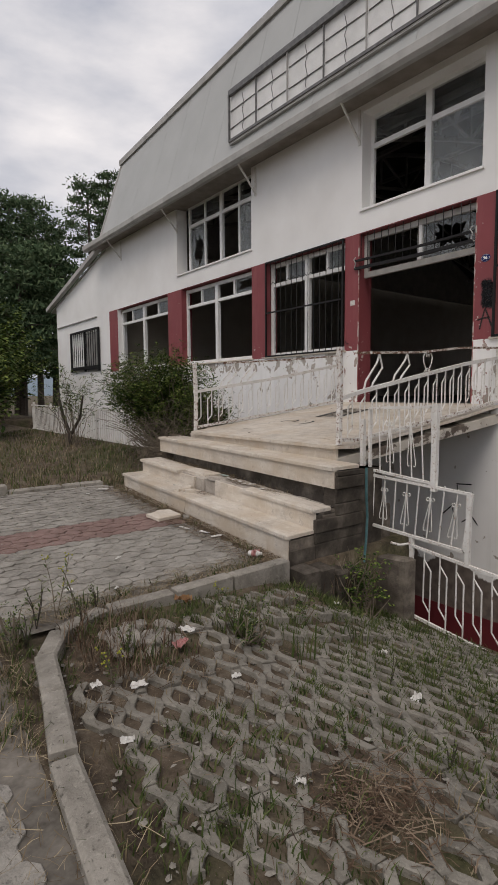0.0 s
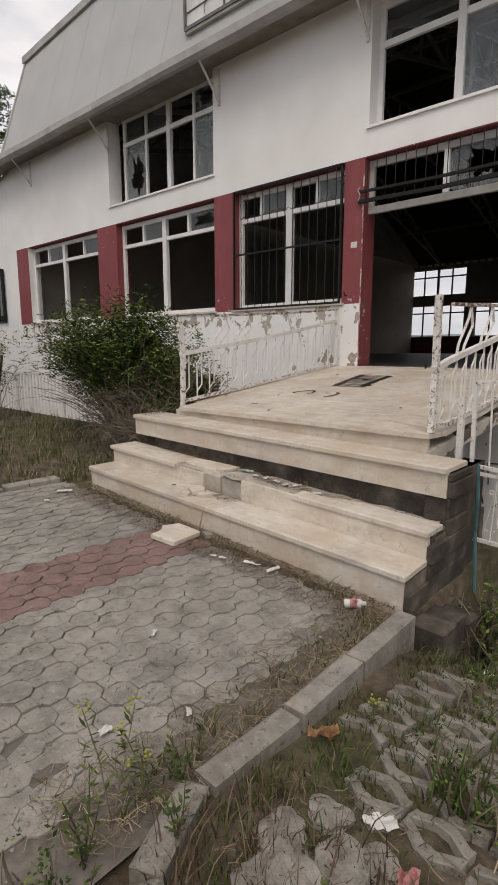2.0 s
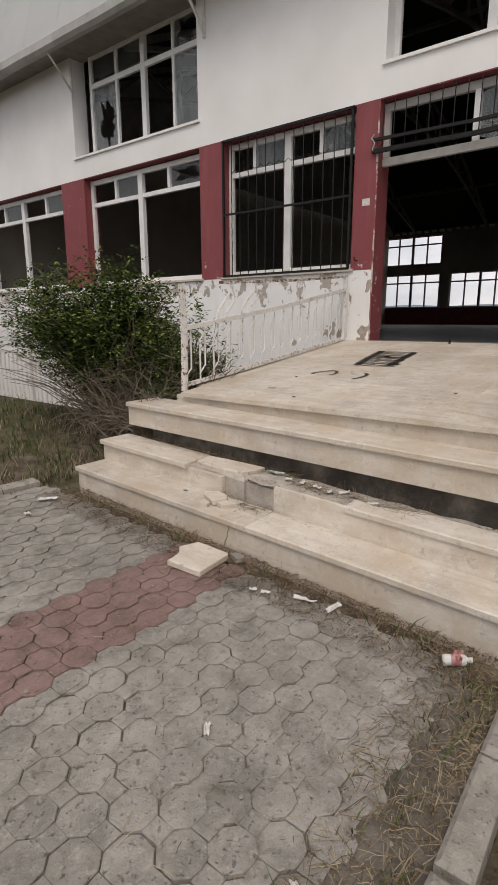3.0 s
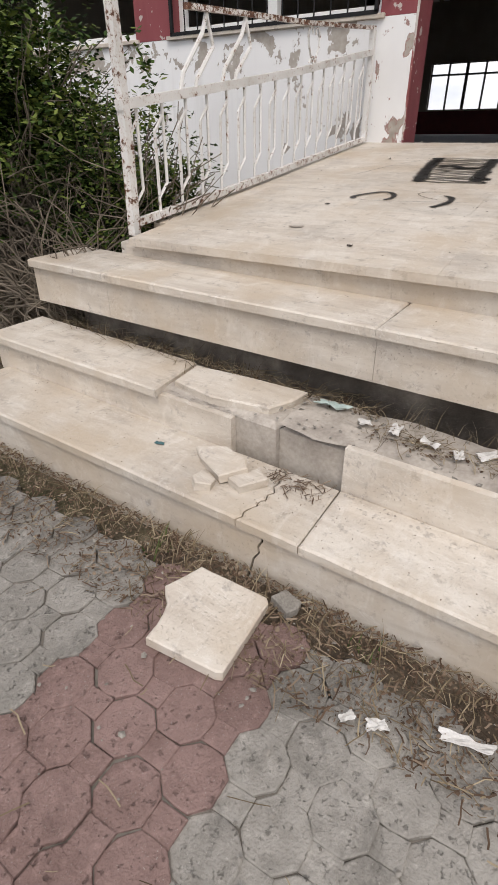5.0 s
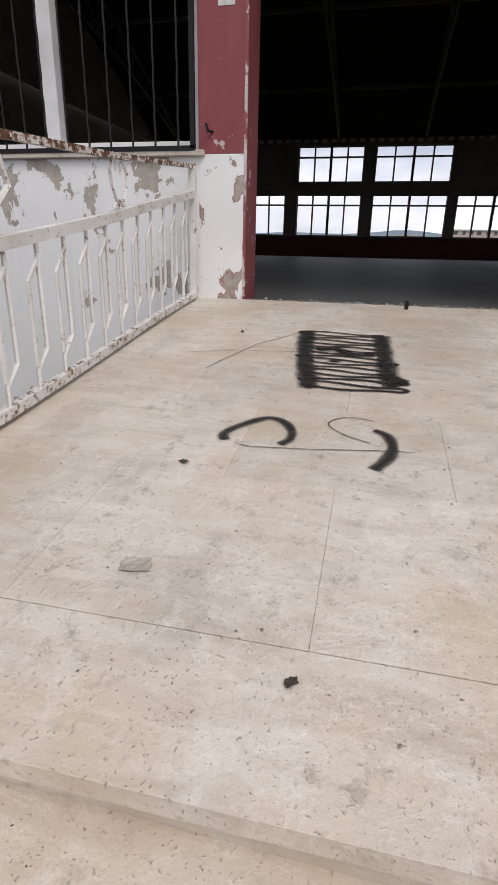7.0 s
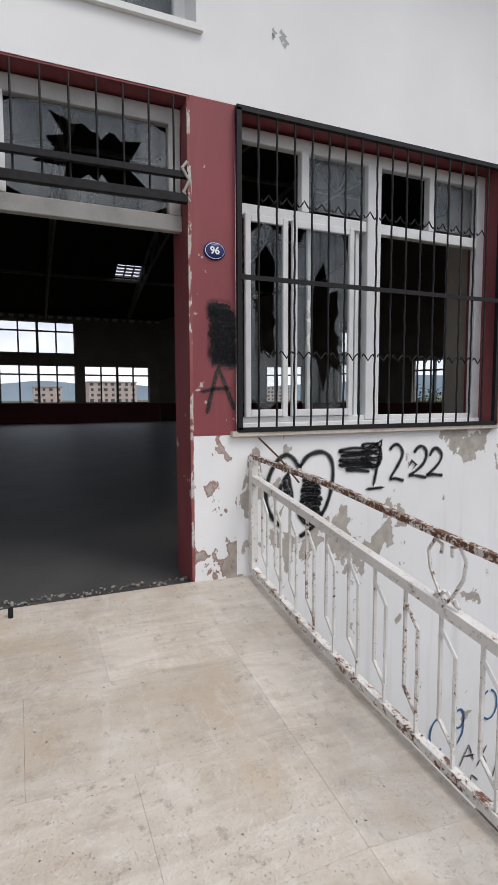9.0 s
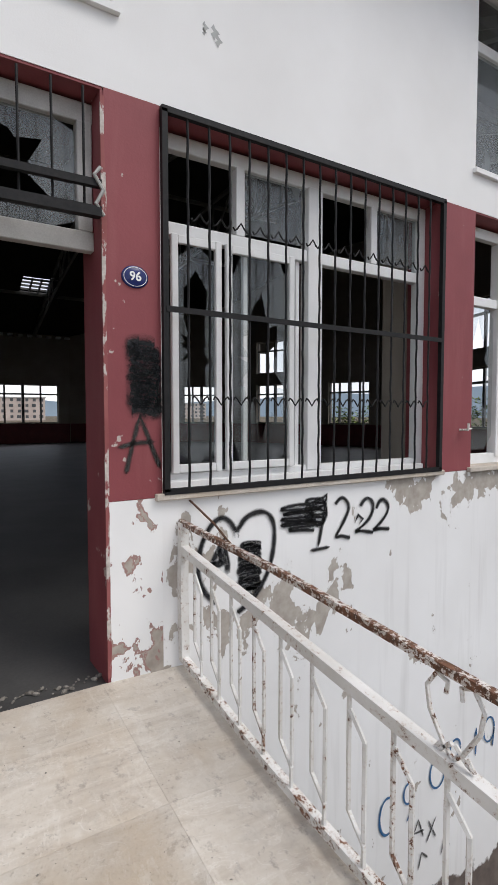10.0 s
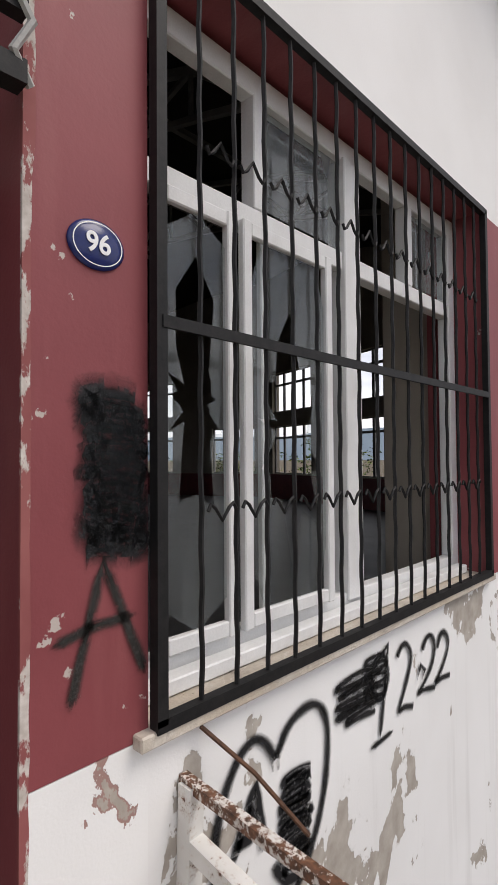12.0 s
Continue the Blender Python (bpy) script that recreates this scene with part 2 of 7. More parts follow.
def mat_glass(name, dirt):
    """Pane: clear with a Fresnel gloss, and a film of dust whose cover is set by dirt."""
    k = Mat(name)
    t = k.t
    t.nodes.remove(k.b)
    clear = k.add("ShaderNodeBsdfTransparent", Color=(0.86, 0.89, 0.88, 1))
    gloss = k.add("ShaderNodeBsdfGlossy", Roughness=0.03, Color=(0.9, 0.93, 0.95, 1))
    film = k.add("ShaderNodeBsdfDiffuse", Color=(0.36, 0.39, 0.40, 1))
    facing = k.add("ShaderNodeLayerWeight", Blend=0.5).outputs["Facing"]
    fres = k.math("ADD", k.math("MULTIPLY", k.math("POWER", facing, 4.5), 0.9), 0.05)
    mix1 = t.nodes.new("ShaderNodeMixShader")
    t.links.new(fres, mix1.inputs[0])
    t.links.new(clear.outputs[0], mix1.inputs[1]), t.links.new(gloss.outputs[0], mix1.inputs[2])
    mix2 = t.nodes.new("ShaderNodeMixShader")
    cover = k.ramp(k.noise(5, 5, 0.6, (1, 1.4, 0.5)), (0.3, max(0.0, dirt - 0.2)), (0.75, min(1.0, dirt + 0.25)))
    t.links.new(cover, mix2.inputs[0])
    t.links.new(mix1.outputs[0], mix2.inputs[1]), t.links.new(film.outputs[0], mix2.inputs[2])
    t.links.new(mix2.outputs[0], t.nodes["Material Output"].inputs["Surface"])
    return k.m


def mat_leaf(name, dark, mid, light):
    k = Mat(name)
    col = k.ramp(k.math("ADD", k.math("MULTIPLY", k.island(), 0.6), k.math("MULTIPLY", k.noise(2.5, 3), 0.4)), (0.15, dark), (0.5, mid), (0.85, light))
    k.put(k.b.inputs["Subsurface Weight"], 0.0)
    return k.done(col, 0.7, spec=0.12)


def mat_spray(name, color, cover):
    """Sprayed paint: dense in the stroke, broken up by a fine noise."""
    k = Mat(name)
    t = k.t
    k.done(color, 0.55)
    clear = t.nodes.new("ShaderNodeBsdfTransparent")
    mix = t.nodes.new("ShaderNodeMixShader")
    soft = k.add("ShaderNodeAttribute")
    soft.attribute_name = "soft"
    grain = k.math("ADD", k.math("MULTIPLY", k.noise(160, 4, 0.7), 0.7), k.math("MULTIPLY", k.noise(18, 3), 0.3))
    fac = k.ramp(k.math("ADD", k.math("MULTIPLY", soft.outputs["Fac"], 0.75), k.math("MULTIPLY", grain, 0.5)), (cover, 0.0), (cover + 0.42, 1.0))
    t.links.new(fac, mix.inputs[0])
    t.links.new(clear.outputs[0], mix.inputs[1]), t.links.new(k.b.outputs[0], mix.inputs[2])
    t.links.new(mix.outputs[0], t.nodes["Material Output"].inputs["Surface"])
    return k.m


def mat_worn_edge():
    """Red paint rubbed through to pale plaster along a corner."""
    k = Mat("worn_red_edge")
    chip = k.ramp(k.noise(11, 6, 0.65, (1, 1, 0.5)), (0.50, 0.0), (0.53, 1.0))
    red = k.ramp(k.noise(6, 4), (0.3, (0.22, 0.06, 0.06)), (0.7, (0.30, 0.10, 0.095)))
    return k.done(k.mix(chip, red, k.ramp(k.noise(40, 4), (0.3, (0.40, 0.35, 0.31)), (0.7, (0.62, 0.57, 0.53)))), 0.8)


def mat_pier_foot():
    """White paint flaking in islands to brown-red undercoat and grey plaster."""
    k = Mat("pier_foot_paint")
    z = k.axis("Z")
    n = k.math("ADD", k.noise(7.5, 7, 0.6, (1, 1, 0.75), 0.25), k.math("MULTIPLY", k.band(z, 1.75, 1.3), 0.07))
    base = k.ramp(k.noise(1.5, 4), (0.3, (0.74, 0.73, 0.715)), (0.7, (0.83, 0.825, 0.81)))
    col = k.mix(k.ramp(n, (0.580, 0.0), (0.586, 1.0)), base, (0.33, 0.20, 0.175))
    col = k.mix(k.ramp(n, (0.615, 0.0), (0.622, 1.0)), col, k.ramp(k.noise(16, 5), (0.3, (0.30, 0.26, 0.22)), (0.7, (0.45, 0.40, 0.35))))
    k.bump(k.math("ADD", k.math("MULTIPLY", k.ramp(n, (0.580, 0.0), (0.586, 1.0)), -1.0), k.math("MULTIPLY", k.noise(130, 3), 0.25)), 0.5, 0.004)
    return k.done(col, 0.85)


def mat_deck():
    """Pale plaster over concrete, gone dark brown in patches where it fell off."""
    k = Mat("deck_plaster")
    pale = k.ramp(k.noise(3.0, 5), (0.3, (0.40, 0.365, 0.315)), (0.7, (0.58, 0.54, 0.48)))
    bare = k.ramp(k.noise(11, 6, 0.65), (0.3, (0.07, 0.055, 0.045)), (0.7, (0.22, 0.18, 0.15)))
    fell = k.ramp(k.noise(2.1, 6, 0.62, (1, 1, 1.6), 0.4), (0.53, 0.0), (0.56, 1.0))
    k.bump(k.math("ADD", k.math("MULTIPLY", fell, -1.0), k.noise(60, 4)), 0.5, 0.006)
    return k.done(k.mix(fell, pale, bare), 0.9, spec=0.2)


DECK = mat_deck()
WORN, PIER_FOOT = mat_worn_edge(), mat_pier_foot()
WHITE, RED, MARBLE, SOIL = mat_white_wall(), mat_red_paint(), mat_travertine(), mat_soil()
PAVER = mat_paver("grey_paver", (0.195, 0.18, 0.158), (0.37, 0.346, 0.31))
PAVER_RED = mat_paver("red_paver", (0.18, 0.115, 0.10), (0.285, 0.192, 0.172))
PAVER_STUFF = mat_paver("grey_paver_field", (0.195, 0.18, 0.158), (0.37, 0.346, 0.31), False)
GRASS_PAVER = mat_paver("grass_paver", (0.152, 0.14, 0.118), (0.295, 0.272, 0.234))
GRASS_PAVER_STUFF = mat_paver("grass_paver_field", (0.152, 0.14, 0.118), (0.295, 0.272, 0.234), False)
KERB = mat_paver("kerb_concrete", (0.19, 0.173, 0.148), (0.36, 0.333, 0.292))
OLD_CONC = mat_dark_concrete("old_concrete", 1.0)
FLANK = mat_dark_concrete("darker_concrete", 0.55)
RAIL, RAIL_RUST, RAIL_BROWN = mat_rail_paint("white_rail_paint", 0.595), mat_rail_paint("rusted_rail_paint", 0.545), mat_rail_paint("brown_rail_paint", 0.485)
IRON = plain("black_iron", (0.006, 0.006, 0.007), (0.018, 0.017, 0.017), 30, 0.6, 0.2, spec=0.25)
PVC = plain("white_pvc", (0.66, 0.66, 0.65), (0.82, 0.82, 0.81), 5, 0.45, 0.05)
PVC_GREY = plain("grimy_aluminium", (0.34, 0.33, 0.31), (0.52, 0.51, 0.49), 6, 0.5, 0.08)
CLAD = plain("cladding_sheet", (0.37, 0.378, 0.37), (0.43, 0.438, 0.43), 1.2, 0.6, 0.05)
EAVE = plain("eave_sheet", (0.30, 0.295, 0.28), (0.48, 0.47, 0.45), 3, 0.7, 0.15)
SOFFIT = plain("soffit_board", (0.20, 0.175, 0.15), (0.32, 0.285, 0.25), 4, 0.8, 0.15)
SIGN_BACK = plain("sign_backing", (0.62, 0.62, 0.61), (0.82, 0.82, 0.81), 3.5, 0.7, 0.15)
STEEL = plain("dull_steel", (0.10, 0.10, 0.098), (0.22, 0.215, 0.21), 12, 0.55, 0.15, 0.6)
TRUSS = plain("dark_steel_truss", (0.17, 0.168, 0.16), (0.26, 0.255, 0.245), 6, 0.7, 0.1)
# roof sheet: the gloom under the unlit roof is put into a near-black colour
ROOF_GLOOM = plain("roof_sheet_gloom", (0.008, 0.0075, 0.007), (0.018, 0.017, 0.016), 1.5, 0.85, 0.1)
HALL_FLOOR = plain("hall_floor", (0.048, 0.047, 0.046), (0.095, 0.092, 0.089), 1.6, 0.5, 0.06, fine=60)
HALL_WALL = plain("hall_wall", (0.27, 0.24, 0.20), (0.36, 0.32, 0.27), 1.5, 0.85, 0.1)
MAROON = plain("maroon_dado", (0.10, 0.012, 0.018), (0.16, 0.022, 0.028), 4, 0.6, 0.1)
GLASS, GLASS_DIRTY, GLASS_FILM, GLASS_SMEAR = mat_glass("clear_glass", 0.06), mat_glass("dusty_glass", 0.04), mat_glass("milky_glass", 0.32), mat_glass("smeared_glass", 0.07)
BLACK_SPRAY, BLACK_HALO = mat_spray("black_spray", (0.012, 0.012, 0.014), 0.36), mat_spray("black_overspray", (0.015, 0.015, 0.017), 0.62)
FADED_SPRAY = mat_spray("faded_black_spray", (0.045, 0.041, 0.038), 0.66)
FLOOR_SPRAY, FLOOR_HALO = mat_spray("worn_black_spray", (0.02, 0.019, 0.018), 0.50), mat_spray("worn_black_overspray", (0.03, 0.028, 0.026), 0.66)
BLUE_SPRAY = mat_spray("blue_spray", (0.03, 0.12, 0.27), 0.44)
ENAMEL = plain("blue_enamel", (0.012, 0.02, 0.10), (0.016, 0.026, 0.13), 9, 0.2, 0.02)
LETTER = plain("white_enamel", (0.78, 0.78, 0.78), (0.84, 0.84, 0.84), 9, 0.3, 0.02)
BARK = plain("bark", (0.035, 0.028, 0.022), (0.10, 0.08, 0.065), 14, 0.95, 0.8)
TWIG = plain("dry_twig", (0.07, 0.055, 0.04), (0.25, 0.205, 0.155), 9, 0.9, 0.3)
LEAF = mat_leaf("shrub_leaf", (0.009, 0.021, 0.006), (0.045, 0.080, 0.017), (0.20, 0.24, 0.06))
PINE = mat_leaf("pine_needles", (0.030, 0.056, 0.028), (0.070, 0.112, 0.055), (0.14, 0.18, 0.095))
GRASS = mat_leaf("green_grass", (0.035, 0.055, 0.016), (0.07, 0.095, 0.03), (0.14, 0.15, 0.06))
STRAW = mat_leaf("dry_grass", (0.075, 0.052, 0.032), (0.19, 0.145, 0.09), (0.40, 0.33, 0.225))
LITTER = mat_leaf("leaf_litter", (0.05, 0.032, 0.022), (0.12, 0.078, 0.052), (0.26, 0.20, 0.145))
SAND = plain("joint_dirt", (0.035, 0.029, 0.022), (0.24, 0.215, 0.185), 2.6, 0.95, 0.5, fine=30)
YELLOW = plain("yellow_flower", (0.20, 0.22, 0.02), (0.36, 0.35, 0.04), 30, 0.6, 0.1)
PAPER = plain("white_litter", (0.45, 0.43, 0.40), (0.72, 0.70, 0.67), 25, 0.7, 0.2)
RUBBLE = plain("mortar_rubble", (0.12, 0.105, 0.088), (0.36, 0.335, 0.295), 13, 0.9, 0.8)
RUST = plain("rust", (0.05, 0.026, 0.017), (0.15, 0.07, 0.04), 40, 0.85, 0.4)
PINK = plain("red_wrapper", (0.28, 0.07, 0.07), (0.50, 0.30, 0.28), 30, 0.5, 0.1)
ORANGE = plain("orange_wrapper", (0.16, 0.07, 0.04), (0.34, 0.20, 0.08), 30, 0.45, 0.1)
GREEN_PLASTIC = plain("green_plastic", (0.30, 0.38, 0.35), (0.50, 0.58, 0.54), 30, 0.35, 0.1)
HOSE = plain("teal_hose", (0.03, 0.09, 0.095), (0.07, 0.15, 0.155), 20, 0.5, 0.1)
# hills: the haze of distance is painted in as a blue grey base
HAZY_HILL = plain("far_hill_haze", (0.16, 0.21, 0.26), (0.22, 0.27, 0.31), 0.02, 1.0, 0.0)
FAR_WALL = plain("far_building_wall", (0.42, 0.34, 0.30), (0.55, 0.47, 0.42), 0.4, 0.9, 0.0)
FAR_DARK = plain("far_window", (0.05, 0.055, 0.06), (0.09, 0.095, 0.10), 0.4, 0.5, 0.0)
BROKEN_CONC = plain("broken_concrete", (0.27, 0.235, 0.20), (0.52, 0.47, 0.41), 9, 0.9, 0.9, fine=70)
SKYLIGHT = plain("frosted_skylight", (0.70, 0.72, 0.72), (0.80, 0.81, 0.81), 4, 0.5, 0.05)


# ---- builders ----
def box(bm, x0, x1, y0, y1, z0, z1):
    v = [bm.verts.new((x, y, z)) for x in (x0, x1) for y in (y0, y1) for z in (z0, z1)]
    for f in ((0, 1, 3, 2), (4, 6, 7, 5), (0, 4, 5, 1), (2, 3, 7, 6), (0, 2, 6, 4), (1, 5, 7, 3)):
        bm.faces.new([v[i] for i in f])
    return v


def tube(bm, pts, r, n=6, taper=1.0, square=False):
    """A swept bar along a polyline; r may shrink to r * taper. square: four-sided, one side level."""
    pts = [Vector(p) for p in pts]
    n = 4 if square else n
    rings, side = [], None
    for i, p in enumerate(pts):
        d = (pts[min(i + 1, len(pts) - 1)] - pts[max(i - 1, 0)]).normalized()
        ref = Vector((0, 0, 1)) if abs(d.z) < 0.9 else Vector((1, 0, 0))
        s = d.cross(ref).normalized() if side is None else (side - d * side.dot(d)).normalized()
        side = s
        u = s.cross(d)
        k = r * (1 + (taper - 1) * i / max(1, len(pts) - 1)) * (1.414 if square else 1)
        off = math.pi / 4 if square else 0
        rings.append([bm.verts.new(p + (s * math.cos(off + 2 * math.pi * j / n) + u * math.sin(off + 2 * math.pi * j / n)) * k) for j in range(n)])
    for a, b in zip(rings, rings[1:]):
        for j in range(n):
            bm.faces.new((a[j], a[(j + 1) % n], b[(j + 1) % n], b[j]))
    bm.faces.new(rings[0][::-1])
    bm.faces.new(rings[-1])


def prism(bm, poly, z0, z1, bevel=0.0):
    """A plate from a plan outline (counter-clockwise), with a small chamfer at its top edge. z0, z1: numbers or functions of x, y."""
    f0 = z0 if callable(z0) else (lambda x, y: z0)
    f1 = z1 if callable(z1) else (lambda x, y: z1)
    c = sum((Vector(p) for p in poly), Vector((0, 0))) / len(poly)
    lo = [bm.verts.new((x, y, f0(x, y))) for x, y in poly]
    mid = [bm.verts.new((x, y, f1(x, y) - bevel)) for x, y in poly]
    rings = [lo, mid]
    if bevel:
        top = []
        turn = 1 if sum(xa * yb - xb * ya for (xa, ya), (xb, yb) in zip(poly, poly[1:] + poly[:1])) > 0 else -1
        for i, (x, y) in enumerate(poly):
            a, b = Vector(poly[i - 1]), Vector(poly[(i + 1) % len(poly)])
            e, g = (Vector((x, y)) - a).normalized(), (b - Vector((x, y))).normalized()
            d = Vector((-e.y - g.y, e.x + g.x)) * turn
            d = d.normalized() / max(0.6, d.length / 2) if d.length > 1e-6 else c - Vector((x, y))
            q = Vector((x, y)) + d * min(bevel * 1.3, (c - Vector((x, y))).length * 0.4)
            top.append(bm.verts.new((q.x, q.y, f1(q.x, q.y))))
        rings.append(top)
    n = len(poly)
    for a, b in zip(rings, rings[1:]):
        for j in range(n):
            bm.faces.new((a[j], a[(j + 1) % n], b[(j + 1) % n], b[j]))
    bm.faces.new(rings[-1])
    bm.faces.new(lo[::-1])


def mesh_of(bm, name, mats, smooth=False):
    bmesh.ops.recalc_face_normals(bm, faces=bm.faces) if len(bm.faces) < 40000 else None
    me = bpy.data.meshes.new(name)
    bm.to_mesh(me)
    bm.free()
    for m in (mats if isinstance(mats, (list, tuple)) else [mats]):
        me.materials.append(m)
    if smooth:
        me.shade_smooth()
    return me


BASE = {}


def thing(name, loc, label, category, group="", kind=""):
    ob = new(name)
    ob.empty_display_size = 0.1
    ob.matrix_basis = Matrix.Translation(loc)
    BASE[ob.name] = Matrix.Translation(loc)
    return tagged(ob, label, category, group, kind)


def part(name, bm, mat, parent, label="", smooth=False):
    """One mesh, in world coordinates, under a thing or a part."""
    ob = new(name, mesh_of(bm, name, mat, smooth))
    ob.parent = parent
    if parent.name in BASE:
        ob.matrix_parent_inverse = BASE[parent.name].inverted()
    return tagged(ob, label)


def solid(name, bm, mat, label, category, group="", kind="", smooth=False):
    return tagged(new(name, mesh_of(bm, name, mat, smooth)), label, category, group, kind)


def wall_mesh(bm, u0, u1, v0, v1, thick, holes, place):
    """A wall in the plane u (along), v (up), from depth 0 to thick, with rectangular holes through it. place maps (u, v, depth) to the world."""
    us = sorted({u0, u1, *(min(max(h[i], u0), u1) for h in holes for i in (0, 1))})
    vs = sorted({v0, v1, *(min(max(h[i], v0), v1) for h in holes for i in (2, 3))})
    nu, nv = len(us) - 1, len(vs) - 1

    def full(i, j):
        if not (0 <= i < nu and 0 <= j < nv):
            return False
        u, v = (us[i] + us[i + 1]) / 2, (vs[j] + vs[j + 1]) / 2
        return not any(h[0] < u < h[1] and h[2] < v < h[3] for h in holes)
    made = {}

    def vert(i, j, d):
        if (i, j, d) not in made:
            made[i, j, d] = bm.verts.new(place(us[i], vs[j], d))
        return made[i, j, d]
    for i in range(nu):
        for j in range(nv):
            if not full(i, j):
                continue
            q = [(i, j), (i + 1, j), (i + 1, j + 1), (i, j + 1)]
            for d in (0, thick):
                bm.faces.new([vert(*c, d) for c in q])
            for (a, b), (di, dj) in zip(zip(q, q[1:] + q[:1]), ((0, -1), (1, 0), (0, 1), (-1, 0))):
                if not full(i + di, j + dj):
                    bm.faces.new((vert(*a, 0), vert(*b, 0), vert(*b, thick), vert(*a, thick)))


def ribbon(bm, pts, width, normal, at):
    """A flat painted stroke along pts (pairs in the surface), mapped by at(u, v) onto the surface."""
    soft = bm.verts.layers.float.get("soft") or bm.verts.layers.float.new("soft")
    for _ in range(2 if len(pts) > 5 else 0):      # round the corners
        cut = [pts[0]]
        for (ua, va), (ub, vb) in zip(pts, pts[1:]):
            cut += [(ua * 0.75 + ub * 0.25, va * 0.75 + vb * 0.25), (ua * 0.25 + ub * 0.75, va * 0.25 + vb * 0.75)]
        pts = cut + [pts[-1]]
    p3 = [Vector(at(u, v)) for u, v in pts]
    fine = []
    for a, b in zip(p3, p3[1:]):
        k = max(1, int((b - a).length / 0.03))
        fine += [a.lerp(b, i / k) for i in range(k)]
    fine.append(p3[-1])
    n = Vector(normal)
    prev = None
    for i, p in enumerate(fine):
        d = (fine[min(i + 1, len(fine) - 1)] - fine[max(i - 1, 0)]).normalized()
        s = d.cross(n).normalized() * width * 0.5 * (0.85 + 0.3 * noise.noise(p * 14))
        fade = 1.0 if 0 < i < len(fine) - 1 else 0.35
        cur = []
        for q, w in ((p - s * 1.6, 0.0), (p - s * 0.45, 0.9 * fade), (p + s * 0.45, 0.9 * fade), (p + s * 1.6, 0.0)):
            v = bm.verts.new(q)
            v[soft] = w
            cur.append(v)
        if prev:
            for j in range(3):
                bm.faces.new((prev[j], cur[j], cur[j + 1], prev[j + 1]))
        prev = cur


def arc(cu, cv, ru, rv, a0, a1, n=14):
    return [(cu + ru * math.cos(radians(a0 + (a1 - a0) * i / n)), cv + rv * math.sin(radians(a0 + (a1 - a0) * i / n))) for i in range(n + 1)]

# ---- plan ----
FX = 6.72            # outer face of the facade, which runs along y
SILL, HEAD = 2.12, 4.0
FLOOR = 1.25


def smooth(t):
    t = min(1.0, max(0.0, t))
    return t * t * (3 - 2 * t)


def plat(x, y):
    """The landing: rises to the door and sags along its open edge."""
    return 0.908 + 0.1145 * (x - 3.644) - 0.045 * smooth((4.05 - y) / 0.4) * smooth((x - 3.65) / 0.3) * (1 - 0.7 * smooth((x - 5.6) / 1.1))


def plaza(y):
    return 0.06 * max(0.0, min(y, 9.0) - 3.4)


def ramp(x):
    return -0.035 - 0.05 * (x - 0.5) - 0.15 * max(0.0, x - 1.5) - 0.12 * max(0.0, x - 3.0) - 0.25 * max(0.0, x - 3.9)


def lane(x, y):
    """Top of the grass pavers: the ramp, filled up towards the kerb."""
    return ramp(x) + ((0.07 + 0.13 * max(0.0, x - 1.5)) * smooth((y - 2.2) / 0.9) * (1 - smooth((x - 2.5) / 0.7)) if x > 0.9 else 0.0)


def ground_z(x, y):
    if x > 7.0:
        return -0.1
    if y < 3.3 and x > 0.5:
        return max(lane(x, y), -2.1)
    if x > 4.4 and -9 < y < 22:
        return -2.1
    if y < 3.3:
        return -0.008 if x > 0.3 else -0.035
    return plaza(y) - 0.035 + (0.10 * smooth((x - 2.6) / 1.4) * smooth((y - 6.7) / 0.4))


# ---- setting: ground ----
def build_ground():
    xs = [-400, -120, -50, -25, -14, -9, -6, -4, -3, -2.2] + [round(-1.6 + 0.2 * i, 3) for i in range(10)] + [0.35, 0.49, 0.51]
    xs += [round(0.7 + 0.2 * i, 3) for i in range(17)] + [4.1, 4.3, 4.39, 4.41, 4.7, 5.2, 5.8, 6.4, 6.74, 6.99, 7.01, 20, 35, 60, 120, 260, 900]
    ys = [-400, -120, -50, -25, -14, -9.01, -8.99, -6, -4, -3, -2] + [round(-1.4 + 0.2 * i, 3) for i in range(23)] + [3.2, 3.29, 3.31]
    ys += [round(3.5 + 0.25 * i, 3) for i in range(24)] + [9.8, 11, 13, 16, 19, 21.99, 22.01, 26, 34, 50, 90, 200, 700]
    bm = bmesh.new()
    grid = []
    for x in xs:
        row = []
        for y in ys:
            z = ground_z(x, y)
            if -10 < x < 4.3 and -8 < y < 20:
                z += 0.018 * noise.noise((x * 2.1, y * 2.1, 0)) + 0.008 * noise.noise((x * 7, y * 7, 3)) - 0.01
            row.append(bm.verts.new((x, y, z)))
        grid.append(row)
    for a, b in zip(grid, grid[1:]):
        for j in range(len(ys) - 1):
            bm.faces.new((a[j], b[j], b[j + 1], a[j + 1]))
    solid("ground", bm, SOIL, "bare brown soil with weeds and dry grass", "ground", kind="structure", smooth=True)


build_ground()

# ---- setting: the hall's shell ----
WINDOWS = [(6.34, 8.45), (8.90, 11.75), (12.45, 15.6), (1.66, 3.739), (-1.1, 1.29)]   # openings between the red piers
UPPER = [(3.96, 6.0, 4.36, 5.86), (8.91, 11.94, 4.36, 5.98), (-0.9, 1.30, 4.29, 5.86), (13.4, 15.2, 4.36, 4.37)]


def on_facade(u, v, d):
    return (FX + d, u, v)


bm = bmesh.new()
wall_mesh(bm, -8.0, 16.32, -2.3, 6.05, 0.3, [(-1.1, 15.6, SILL, HEAD), (4.007, 6.05, FLOOR - 0.3, HEAD), *UPPER[:3]], on_facade)
